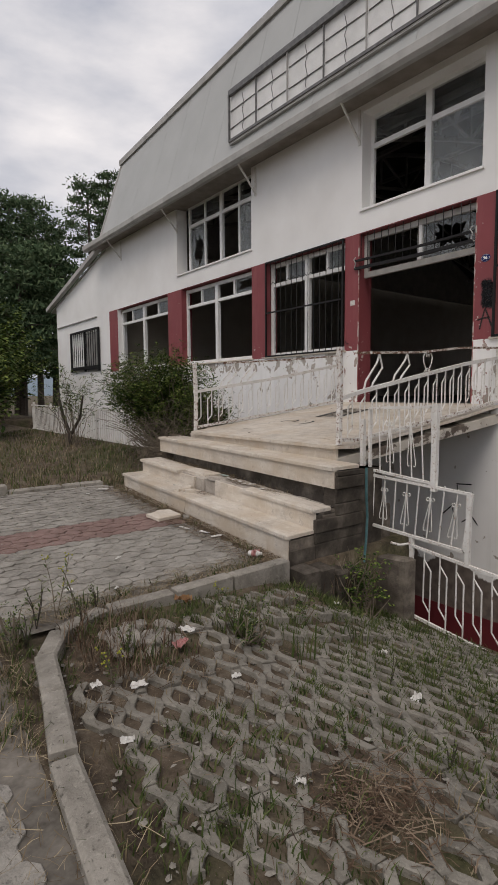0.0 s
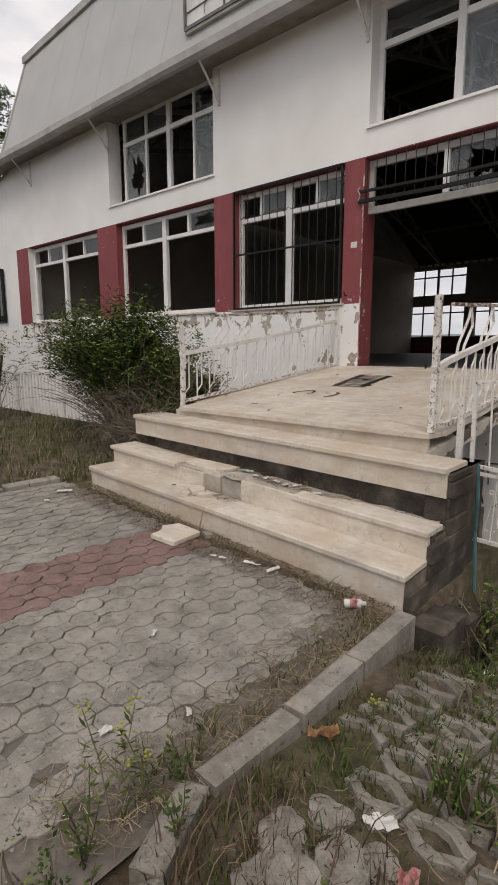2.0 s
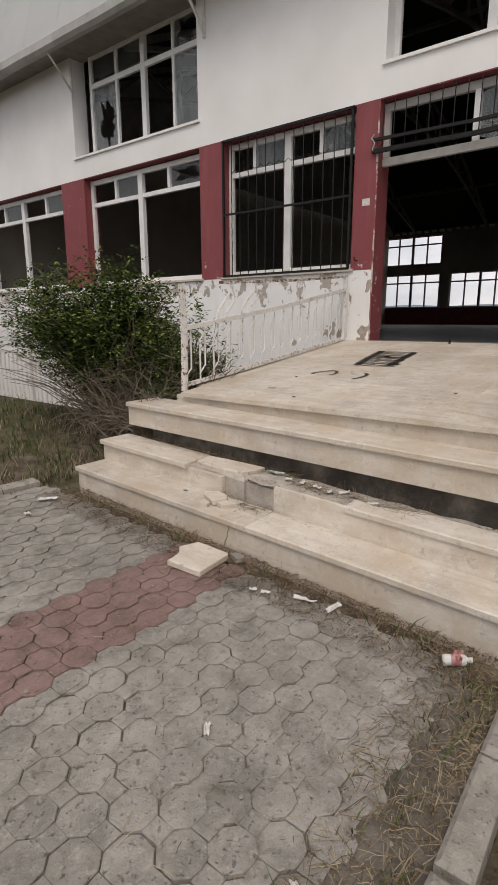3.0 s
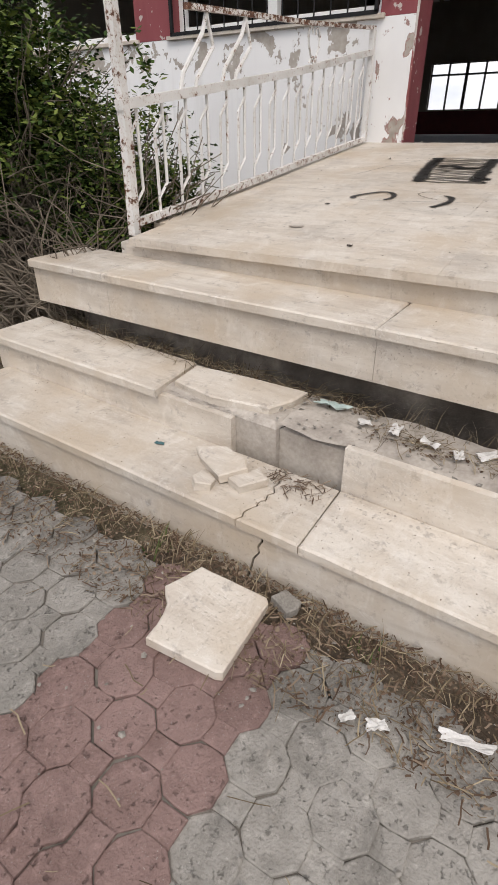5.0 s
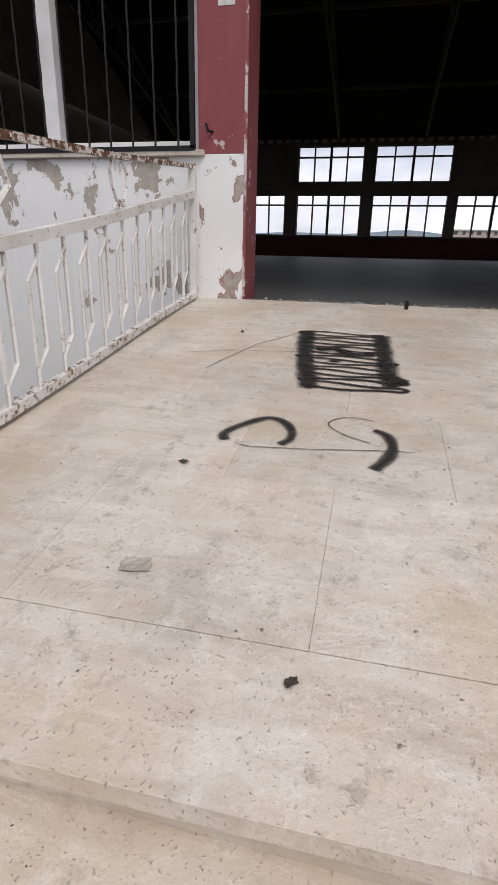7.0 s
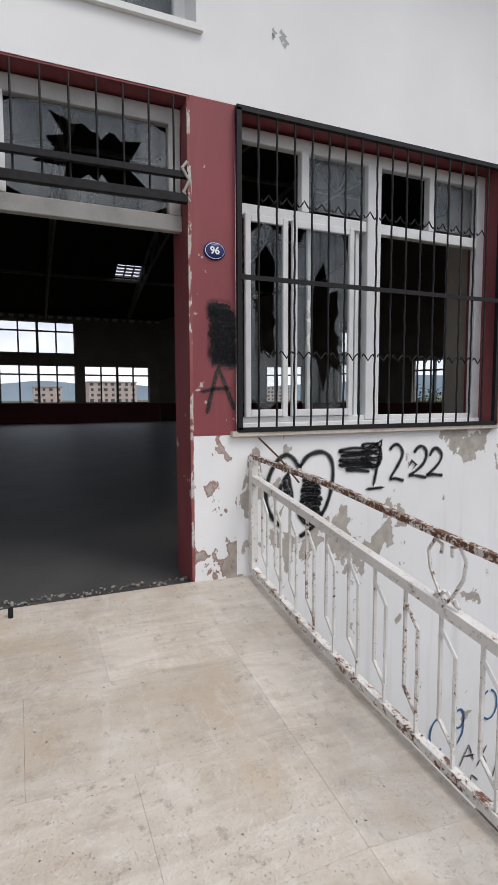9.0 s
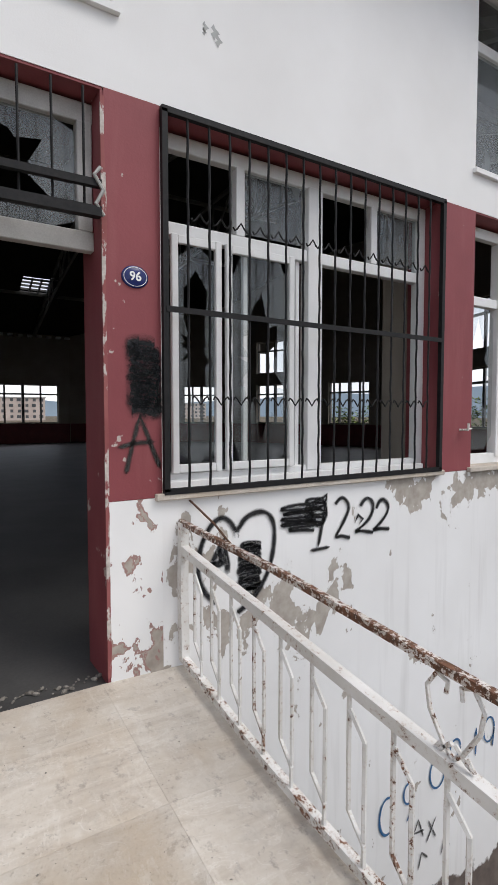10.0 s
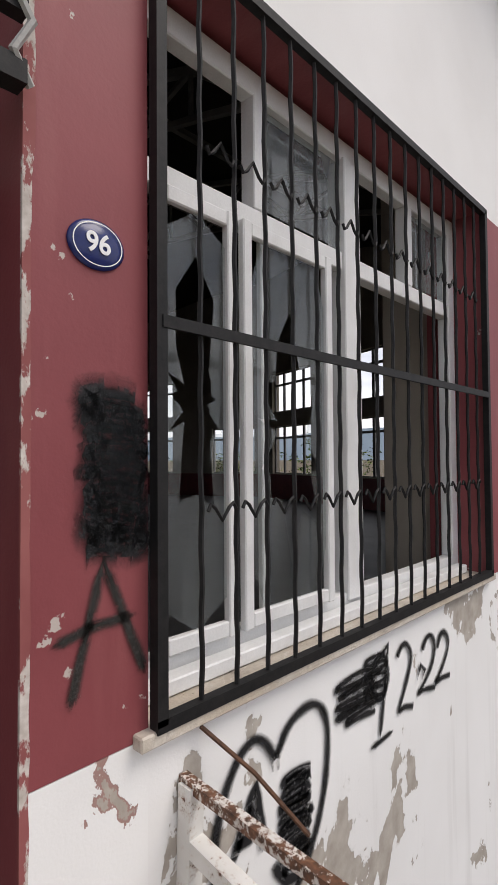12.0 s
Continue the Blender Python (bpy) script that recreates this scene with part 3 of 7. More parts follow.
solid("wall_front", bm, WHITE, "white rendered front wall with flaking paint below the sills", "wall", kind="structure")

# piers: red paint, down to the sill line
for y0, y1 in ((6.05, 6.34), (8.45, 8.90), (11.75, 12.45), (3.739, 4.007), (1.29, 1.66)):
    bm = bmesh.new()
    box(bm, FX - 0.003, FX + 0.29, y0, y1, SILL + 0.002, HEAD - 0.002)
    solid("pier", bm, RED, "dark red painted pier between the window bays", "pier", "facade piers", "structure")
bm = bmesh.new()
box(bm, FX - 0.004, FX, 15.6, 16.22, SILL + 0.002, HEAD)
solid("pier", bm, RED, "dark red painted pier at the end of the facade", "pier", "facade piers", "structure")
# red reveals: heads of the bays and both sides of the doorway
bm = bmesh.new()
for y0, y1 in WINDOWS + [(4.007, 6.05)]:
    box(bm, FX + 0.004, FX + 0.28, y0 + 0.002, y1 - 0.002, HEAD - 0.012, HEAD + 0.001)
for y, s in ((4.007, 1), (6.05, -1)):
    box(bm, FX + 0.002, FX + 0.31, min(y, y + s * 0.014), max(y, y + s * 0.014), FLOOR - 0.05, HEAD - 0.014)
solid("reveal_trim", bm, RED, "dark red painted window and door reveals", "trim", kind="structure")
# white returns below the piers at the doorway
for y0, y1, name in ((6.05, 6.34, "pier_base"), (3.739, 4.007, "pier_base")):
    bm = bmesh.new()
    box(bm, FX - 0.003, FX + 0.001, y0 + 0.001, y1, plat(FX, 5) - 0.04, SILL)
    solid(name, bm, PIER_FOOT, "white painted foot of a pier, paint flaking to brown", "pier", "pier feet", "structure")

# stone sills
for y0, y1 in WINDOWS:
    bm = bmesh.new()
    box(bm, FX - 0.035, FX + 0.2, y0 - 0.04, y1 + 0.04, SILL - 0.012, SILL + 0.022)
    bmesh.ops.bevel(bm, geom=bm.edges[:], offset=0.004, segments=1, affect="EDGES")
    solid("window_sill", bm, MARBLE, "pale marble window sill", "sill", "window sills", "structure")
for y0, y1, z0, z1 in UPPER[:3]:
    bm = bmesh.new()
    box(bm, FX - 0.03, FX + 0.24, y0 - 0.03, y1 + 0.03, z0 - 0.03, z0 + 0.004)
    solid("window_sill", bm, WHITE, "white window sill of the upper storey", "sill", "upper window sills", "structure")

# annex that carries the front on to the far end, with a falling roof line
bm = bmesh.new()
pts = [(16.32, -2.3), (21.4, -2.3), (21.4, 4.78), (16.32, 6.0)]
front = [bm.verts.new((FX + 0.03, y, z)) for y, z in pts]
back = [bm.verts.new((FX + 0.33, y, z)) for y, z in pts]
bm.faces.new(front), bm.faces.new(back[::-1])
for i in range(4):
    bm.faces.new((front[i], back[i], back[(i + 1) % 4], front[(i + 1) % 4]))
box(bm, FX + 0.34, FX + 9, 21.1, 21.4, -2.3, 4.75)
solid("wall_annex", bm, WHITE, "white rendered annex wall under a sloping verge", "wall", kind="structure")
bm = bmesh.new()
tube(bm, [(FX - 0.12, 16.3, 6.08), (FX - 0.12, 22.0, 4.74)], 0.07, square=True)
box(bm, FX - 0.02, FX + 0.03, 17.3, 21.3, 3.96, 3.99)
solid("verge_trim", bm, EAVE, "grey timber verge board of the annex roof", "trim", kind="structure")
bm = bmesh.new()
for y in (17.1, 18.35, 19.7):
    tube(bm, [(FX - 0.03, y, 2.2), (FX - 0.03, y, 3.62)], 0.03, square=True)
for z in (2.3, 2.36, 3.6):
    tube(bm, [(FX - 0.03, 17.1, z), (FX - 0.03, 19.7, z)], 0.03, square=True)
for i in range(12):
    tube(bm, [(FX - 0.03, 17.2 + i * 0.2, 2.3), (FX - 0.03, 17.2 + i * 0.2, 3.6)], 0.012)
solid("door_grille", bm, IRON, "black iron grille gate on the annex wall", "grille")
bm = bmesh.new()
box(bm, FX - 0.004, FX + 0.02, 17.25, 18.25, 2.2, 3.5)
solid("annex_door", bm, TRUSS, "dark annex doorway behind a grille", "door", kind="structure")

# eave: gutter, soffit, brackets
GX, GZ = 6.18, 5.93
bm = bmesh.new()
prof = [(GX, GZ + 0.12), (GX - 0.02, GZ + 0.10), (GX - 0.02, GZ - 0.02), (GX + 0.03, GZ - 0.07), (GX + 0.14, GZ - 0.05), (GX + 0.16, GZ + 0.06), (GX + 0.1, GZ + 0.14)]
rows = []
for i in range(60):
    y = -8.5 + i * (16.85 + 8.5) / 59
    w = 0.012 * noise.noise((0, y * 1.3, 0))
    rows.append([bm.verts.new((x + w, y, z + 0.012 * noise.noise((x, y * 1.1, 5)))) for x, z in prof])
for a, b in zip(rows, rows[1:]):
    for j in range(len(prof)):
        bm.faces.new((a[j], a[(j + 1) % len(prof)], b[(j + 1) % len(prof)], b[j]))
bm.faces.new(rows[0]), bm.faces.new(rows[-1][::-1])
solid("gutter", bm, EAVE, "weathered grey sheet gutter along the eave", "gutter", kind="structure")
bm = bmesh.new()
box(bm, GX + 0.12, FX + 0.25, -8.4, 16.8, GZ + 0.03, GZ + 0.07)
solid("soffit", bm, SOFFIT, "brown stained soffit board under the eave", "soffit", kind="structure")
for y in (3.35, 6.05, 8.75, 11.9, 15.2):
    brk = thing("eave_bracket", (FX, y, 5.3), "white steel bracket strut under the eave", "bracket", "eave brackets")
    bm = bmesh.new()
    tube(bm, [(GX + 0.08, y, GZ - 0.03), (FX - 0.02, y, 5.42)], 0.014, square=True)
    part("strut", bm, RAIL, brk)
    bm = bmesh.new()
    box(bm, FX - 0.03, FX, y - 0.02, y + 0.02, 5.36, 5.9)
    part("wall_plate", bm, RAIL, brk)

# mansard face of metal cladding, in upright sheets
def mansard(y, k):
    """A point on the cladding: k = 0 at the eave, 1 at the top, which climbs along the building."""
    top = 8.42 + 0.062 * (15.6 - y)
    return Vector((6.30 + 0.8 * k, y, 6.03 + (top - 6.03) * k))


for i in range(24):
    y1 = 15.75 - i * 1.0
    bm = bmesh.new()
    q = [mansard(y1 - 0.994, 0), mansard(y1, 0), mansard(y1, 1), mansard(y1 - 0.994, 1)]
    a = [bm.verts.new(p) for p in q]
    b = [bm.verts.new(p + Vector((0.06, 0, -0.02))) for p in q]
    bm.faces.new(a), bm.faces.new(b[::-1])
    for j in range(4):
        bm.faces.new((a[j], b[j], b[(j + 1) % 4], a[(j + 1) % 4]))
    if i == 0:
        clad = solid("cladding", bm, CLAD, "pale grey metal cladding sheets above the eave", "cladding", kind="structure")
    else:
        part("sheet", bm, CLAD, clad)
bm = bmesh.new()
tube(bm, [mansard(15.85, 1.0) + Vector((0, 0, 0.02)), mansard(-8, 1.0) + Vector((0, 0, 0.02))], 0.075, square=True)
tube(bm, [mansard(15.78, 0.0), mansard(15.78, 1.0)], 0.03, square=True)
solid("cladding_trim", bm, EAVE, "grey folded trim on the cladding edge", "trim", kind="structure")

# closed roof and the rest of the shell
bm = bmesh.new()
span = [(6.9 + i * (29.6 - 6.9) / 24) for i in range(25)]
arch = lambda x: 6.0 + 3.4 * math.sin(math.pi * min(1.0, max(0.0, (x - 6.9) / 22.7)))
lo, hi = [], []
for x in span:
    lo.append([bm.verts.new((x, y, arch(x))) for y in (-12.5, 0.1, 1.1, 16.6)])
    hi.append([bm.verts.new((x, y, arch(x) + 0.15)) for y in (-12.5, 0.1, 1.1, 16.6)])
for k in range(24):
    for j in range(3):
        if k == 20 and j == 1:      # open skylight
            continue
        bm.faces.new((lo[k][j], lo[k + 1][j], lo[k + 1][j + 1], lo[k][j + 1]))
        bm.faces.new((hi[k][j], hi[k][j + 1], hi[k + 1][j + 1], hi[k + 1][j]))
solid("ceiling", bm, ROOF_GLOOM, "dark arched sheet roof of the hall", "ceiling", kind="structure")
bm = bmesh.new()
bm.faces.new([bm.verts.new(p) for p in ((6.95, 15.8, 6.0), (29.4, 15.8, 6.0), (29.4, 15.8, 9.6), (7.1, 15.8, 8.4))])
bm.faces.new([bm.verts.new(p) for p in ((FX, 16.32, 6.0), (FX, 22.0, 4.7), (30, 22.0, 4.7), (30, 16.32, 6.0))])
ob = solid("roof", bm, EAVE, "grey sheet roof over the hall", "roof", kind="structure")
ob.modifiers.new("thick", "SOLIDIFY").thickness = 0.05

bm = bmesh.new()
plan = [(FX + 0.02, 16.3), (FX + 0.02, -5.0), (12.0, -8.2), (19.0, -10.6), (26.0, -8.0), (29.4, -1.4), (29.4, 16.3)]
low = [bm.verts.new((x, y, FLOOR - 0.25)) for x, y in plan]
top = [bm.verts.new((x, y, FLOOR - 0.005)) for x, y in plan]
bm.faces.new(low), bm.faces.new(top[::-1])
for i in range(len(plan)):
    bm.faces.new((low[i], low[(i + 1) % len(plan)], top[(i + 1) % len(plan)], top[i]))
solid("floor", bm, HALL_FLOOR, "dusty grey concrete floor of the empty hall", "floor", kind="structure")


def glazed_wall(name, p, q, spans, top_z=6.25):
    """An outer wall of the hall from p to q (seen from inside), with two tiers of windows at the spans along it."""
    p, q = Vector((*p, 0)), Vector((*q, 0))
    d = (q - p).normalized()
    n = Vector((-d.y, d.x, 0))
    length = (q - p).length

    def place(u, v, dep):
        return p + d * u + n * dep + Vector((0, 0, v))
    holes = []
    for u0, u1, tiers in spans:
        holes += [(u0, u1, *t) for t in ((SILL + 0.03, 3.86), (4.38, 5.79))[:tiers]] if tiers < 3 else [(u0, u1, 4.38, 5.79)]
    bm = bmesh.new()
    wall_mesh(bm, 0, length, FLOOR - 0.6, top_z, 0.3, holes, place)
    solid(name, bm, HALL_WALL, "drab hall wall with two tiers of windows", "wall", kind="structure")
    for _ in range(1):
        bm = bmesh.new()
        v = [place(u, z, dep) for u in (0.02, length - 0.02) for z in (FLOOR, SILL) for dep in (-0.02, 0.002)]
        v = [bm.verts.new(c) for c in v]
        for f in ((0, 1, 3, 2), (4, 6, 7, 5), (0, 4, 5, 1), (2, 3, 7, 6), (0, 2, 6, 4), (1, 5, 7, 3)):
            bm.faces.new([v[i] for i in f])
        solid("dado", bm, MAROON, "maroon painted low wall under the windows", "dado", "hall dados", "structure")
    for u0, u1, z0, z1 in holes:
        w = tagged(thing("window", place((u0 + u1) / 2, z0, 0.15), "dark framed window of the hall", "window", "hall windows"), kind="structure")
        m = (u0 + u1) / 2
        bm = bmesh.new()
        bars = [((u0, z0), (u0, z1)), ((u1, z0), (u1, z1)), ((m, z0), (m, z1)), ((u0, z0), (u1, z0)), ((u0, z1), (u1, z1)), ((u0, z1 - 0.42), (u1, z1 - 0.42))]
        bars += [((u0 + (m - u0) / 2, z0), (u0 + (m - u0) / 2, z1)), ((m + (m - u0) / 2, z0), (m + (m - u0) / 2, z1))]
        for k, (a, b) in enumerate(bars):
            tube(bm, [place(*a, 0.15), place(*b, 0.15)], 0.055 if k == 2 else 0.035, square=True)
        part("window_frame", bm, STEEL, w)
    return place


# far wall runs from y = 16.3 down to -1.4: spans along it
far = [(16.3 - y1, 16.3 - y0, t) for y0, y1, t in ((9.58, 12.55, 1), (6.17, 9.02, 2), (2.5, 5.66, 2), (-0.9, 2.1, 1), (13.1, 16.2, 2))]
glazed_wall("wall_far", (29.4, 16.3), (29.4, -1.4), far)
glazed_wall("wall_corner", (29.4, -1.4), (26.0, -8.0), [(0.8, 3.5, 2), (5.2, 6.9, 1)], 9.6)
glazed_wall("wall_end", (26.0, -8.0), (19.0, -10.6), [(1.5, 3.4, 2), (5.2, 7.0, 1)], 9.6)
glazed_wall("wall_end", (19.0, -10.6), (12.0, -8.2), [(0.5, 3.0, 2), (3.8, 6.6, 2)], 9.6)
glazed_wall("wall_end", (12.0, -8.2), (FX + 0.3, -5.0), [(0.9, 3.0, 2), (3.6, 5.6, 2)], 9.6)
bm = bmesh.new()
box(bm, FX + 0.31, 29.4, 16.0, 16.3, FLOOR - 0.3, 6.3)
solid("wall_side", bm, HALL_WALL, "drab plain side wall of the hall", "wall", kind="structure")

for y0, y1 in ((1.18, 1.60),):
    bm = bmesh.new()
    box(bm, FX + 0.302, FX + 0.60, y0, y1, FLOOR - 0.1, 6.0)
    bmesh.ops.bevel(bm, geom=bm.edges[:], offset=0.01, segments=1, affect="EDGES")
    solid("hall_column", bm, HALL_WALL, "drab plastered column inside the front wall", "column", "hall columns", "structure")

# steel trusses across the hall
for y in (14.5, 10.9, 7.3, 3.7, 0.1, -3.5):
    t = thing("roof_truss", (18, y, 6.2), "dark steel lattice roof truss", "truss", "hall trusses", "structure")
    xs = [7.1 + i * (29.3 - 7.1) / 18 for i in range(19)]
    bm = bmesh.new()
    tube(bm, [(x, y, arch(x) - 0.08) for x in xs], 0.05, square=True)
    part("top_chord", bm, TRUSS, t)
    bm = bmesh.new()
    lowz = lambda x: 5.9 + 2.2 * math.sin(math.pi * (x - 6.9) / 22.7)
    tube(bm, [(x, y, lowz(x)) for x in xs], 0.04, square=True)
    part("bottom_chord", bm, TRUSS, t)
    bm = bmesh.new()
    for i in range(18):
        a, b = ((arch(xs[i]) - 0.08), lowz(xs[i + 1])) if i % 2 else (lowz(xs[i]), arch(xs[i + 1]) - 0.08)
        tube(bm, [(xs[i], y, a), (xs[i + 1], y, b)], 0.03, square=True)
        tube(bm, [(xs[i], y, lowz(xs[i])), (xs[i], y, arch(xs[i]) - 0.08)], 0.025, square=True)
    part("web", bm, TRUSS, t)
for x in (9.0, 12.5, 16.0, 19.5, 23.0, 26.5):
    bm = bmesh.new()
    tube(bm, [(x, -6.0, arch(x) - 0.2), (x, 16.0, arch(x) - 0.2)], 0.05, square=True)
    solid("purlin", bm, TRUSS, "dark steel purlin under the roof sheet", "purlin", "hall purlins", "structure")

sky_frame = thing("skylight_frame", (26.3, 0.6, arch(26.3)), "steel lattice across the open skylight", "skylight", kind="structure")
for i in range(5):
    bm = bmesh.new()
    x = 25.9 + 0.2 * i
    tube(bm, [(x, 0.1, arch(x) - 0.02), (x, 1.1, arch(x) - 0.02)], 0.035, square=True)
    part("bar", bm, STEEL, sky_frame)
for y in (0.43, 0.77):
    bm = bmesh.new()
    tube(bm, [(25.82, y, arch(25.82) - 0.03), (26.76, y, arch(26.76) - 0.03)], 0.03, square=True)
    part("bar", bm, STEEL, sky_frame)


# ---- steps and landing ----
def z1(y):
    return 0.22 + 0.0479 * (y - 3.36)


def z2(y):
    return 0.395 + 0.043 * (y - 3.36)


def z3(y):
    return 0.752 + 0.0235 * (y - 3.36)


def slab(parent, poly, zt, thick=0.035, bevel=0.006, name="tread", mat=None):
    bm = bmesh.new()
    prism(bm, worn(poly), lambda x, y: zt(x, y) - thick, zt, bevel)
    return part(name, bm, mat or MARBLE, parent)


def worn(poly, step=0.03):
    """The outline with small nicks along its edges."""
    pts = []
    for (xa, ya), (xb, yb) in zip(poly, poly[1:] + poly[:1]):
        ln = math.hypot(xb - xa, yb - ya)
        n = max(1, int(ln / step))
        for i in range(n):
            x, y = xa + (xb - xa) * i / n, ya + (yb - ya) * i / n
            d = (0.0016 * noise.noise((x * 31, y * 31, 3)) + 0.006 * max(0.0, noise.noise((x * 9, y * 9, 8)) - 0.25)) if 0 < i else 0.0
            pts.append((x - (yb - ya) / ln * d, y + (xb - xa) / ln * d))
    return pts


def riser(parent, x, y0, y1, lo, hi, thick=0.03):
    bm = bmesh.new()
    v = [bm.verts.new((xx, yy, f(yy))) for xx in (x, x + thick) for yy in (y0, y1) for f in (lo, hi)]
    for f in ((0, 1, 3, 2), (4, 6, 7, 5), (0, 4, 5, 1), (2, 3, 7, 6), (0, 2, 6, 4), (1, 5, 7, 3)):
        bm.faces.new([v[i] for i in f])
    return part("riser", bm, MARBLE, parent)


steps = thing("steps", (3.2, 5.0, 0.1), "cracked and sunken cream marble entrance steps", "steps", kind="structure")
# concrete body
bm = bmesh.new()
box(bm, 2.80, 3.13, 3.36, 6.62, -0.35, 0.17)
box(bm, 3.2, 3.46, 3.36, 6.64, -0.9, 0.33)
v = [bm.verts.new((x, y, z)) for x, y, z in ((3.16, 3.37, -0.5), (3.16, 6.66, -0.5), (3.40, 6.66, -0.5), (3.40, 3.37, -0.5))]
w = [bm.verts.new((x, y, z2(y) - 0.03)) for x, y in ((3.16, 3.37), (3.16, 6.66), (3.40, 6.66), (3.40, 3.37))]
bm.faces.new(w)
for i in range(4):
    bm.faces.new((v[i], v[(i + 1) % 4], w[(i + 1) % 4], w[i]))
box(bm, 3.47, 4.0, 3.37, 6.5, -1.2, 0.70)
part("core", bm, OLD_CONC, steps, "dark weathered concrete core")
bm = bmesh.new()
box(bm, 2.822, 3.104, 3.368, 3.52, -0.5, 0.165)
box(bm, 3.1045, 3.372, 3.367, 3.52, -0.7, 0.345)
box(bm, 3.3725, 4.02, 3.3655, 3.52, -1.0, 0.70)
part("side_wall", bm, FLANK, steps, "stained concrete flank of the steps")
rnd = random.Random(40)
z = -0.62
while z < 0.70:
    hgt = min(rnd.uniform(0.09, 0.19), 0.712 - z)
    x = 2.795 if z + hgt < 0.185 else (3.085 if z + hgt < 0.36 else 3.355)
    while x < 3.70:
        w = min(rnd.uniform(0.22, 0.75), 3.72 - x)
        top = 0.185 if x + w / 2 < 3.09 else (0.358 if x + w / 2 < 3.36 else 0.712)
        if min(z + hgt, top) - z > 0.045 and w > 0.06:
            bm = bmesh.new()
            box(bm, x + 0.002, x + w - 0.002, 3.322 + 0.030 * rnd.random(), 3.372, z + 0.002, min(z + hgt, top) - 0.002)
            bmesh.ops.bevel(bm, geom=bm.edges[:], offset=0.006, segments=1, affect="EDGES")
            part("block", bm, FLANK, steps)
        x += w
    z += hgt
# lower tread: three slabs parted by a crack and a joint
crack1 = [(2.765, 5.133), (2.79, 5.122), (2.81, 5.13), (2.835, 5.124), (2.86, 5.112), (2.88, 5.118), (2.905, 5.104), (2.93, 5.112), (2.955, 5.10), (2.98, 5.118), (3.01, 5.115), (3.04, 5.125), (3.065, 5.12), (3.09, 5.13)]
T1 = lambda x, y: z1(y)
slab(steps, [(2.765, 4.915), (3.09, 4.925)] + [(x, y - 0.0025) for x, y in crack1[::-1]], T1)
slab(steps, [(x, y + 0.0025) for x, y in crack1] + [(3.09, 6.645), (2.765, 6.645)], T1)
slab(steps, [(2.765, 3.35), (3.09, 3.36), (3.09, 4.921), (2.765, 4.911)], T1)
crack2 = [(5.052, 0.272), (5.046, 0.235), (5.062, 0.205), (5.058, 0.18), (5.078, 0.15), (5.085, 0.115), (5.10, 0.06)]
for pts in ([(6.635, 0.14), (6.635, z1(6.635) - 0.036)] + [(y + 0.004, z) for y, z in crack2], [(y - 0.004, z) for y, z in crack2[::-1]] + [(3.365, z1(3.365) - 0.036), (3.365, -0.08)]):
    bm = bmesh.new()
    front, back = [bm.verts.new((2.786, y, z)) for y, z in pts], [bm.verts.new((2.816, y, z)) for y, z in pts]
    bm.faces.new(front), bm.faces.new(back[::-1])
    for i in range(len(pts)):
        bm.faces.new((front[i], front[(i + 1) % len(pts)], back[(i + 1) % len(pts)], back[i]))
    part("riser", bm, MARBLE, steps)
# second tread: whole at the far side, loose piece, broken core, then slab on the near side
T2 = lambda x, y: z2(y)
slab(steps, [(3.055, 5.69), (3.36, 5.72), (3.37, 6.70), (3.055, 6.70)], T2)
slab(steps, [(3.155, 5.67), (3.125, 5.48), (3.145, 5.36), (3.17, 5.25), (3.267, 5.205), (3.36, 5.19), (3.345, 5.434), (3.315, 5.685)], lambda x, y: z2(y) + 0.006 + 0.03 * (x - 3.1))
riser(steps, 3.085, 5.36, 6.69, lambda y: z1(y) - 0.02, lambda y: z2(y) - 0.036)
riser(steps, 3.09, 3.365, 4.92, lambda y: z1(y) - 0.02, lambda y: z2(y) - 0.004)
T2b = lambda x, y: z2(y) + 0.004
slab(steps, [(3.075, 3.36), (3.30, 3.36), (3.31, 4.0), (3.22, 4.25), (3.24, 4.42), (3.075, 4.40)], T2b)
bm = bmesh.new()
prism(bm, [(3.117, 5.19), (3.119, 5.345), (3.119, 5.80), (3.40, 5.80), (3.40, 5.10), (3.25, 5.15), (3.20, 5.175)][::-1], 0.1, lambda x, y: z2(y) - 0.02, 0.02)
prism(bm, [(3.13, 4.93), (3.135, 5.185), (3.40, 5.085), (3.40, 4.3)][::-1], 0.1, lambda x, y: z2(y) - 0.012, 0.03)
part("broken_core", bm, BROKEN_CONC, steps, "bare broken concrete")
# third tread, a thick nosing that bridges a dark gap
T3 = lambda x, y: z3(y)
for y0, y1 in ((3.37, 4.9415), (4.943, 6.1815), (6.183, 6.66)):
    slab(steps, [(3.32, y0), (3.685, y0), (3.685, y1), (3.32, y1)], T3)
    riser(steps, 3.345, y0, y1, lambda y: z3(y) - 0.20, lambda y: z3(y) - 0.036, 0.035)
# landing
landing = thing("landing", (5.2, 5.0, 0.9), "cream marble landing slabs sloping up to the doorway", "landing", kind="structure")
bm = bmesh.new()
prism(bm, [(3.68, 3.64), (FX - 0.002, 3.60), (FX - 0.002, 6.40), (3.68, 6.40)], lambda x, y: plat(x, y) - 0.24, lambda x, y: plat(x, 5) - 0.038 - 0.1 * (y < 4))
part("deck", bm, DECK, landing, "stained plastered deck edge")
riser(landing, 3.670, 3.65, 6.36, lambda y: z3(y) - 0.0, lambda y: 0.908 - 0.03, 0.03)
gap = 0.0003      # hairline joints
xs = [3.635, 3.915, 4.45, 4.95, 5.45, 5.95, 6.4, FX + 0.0]
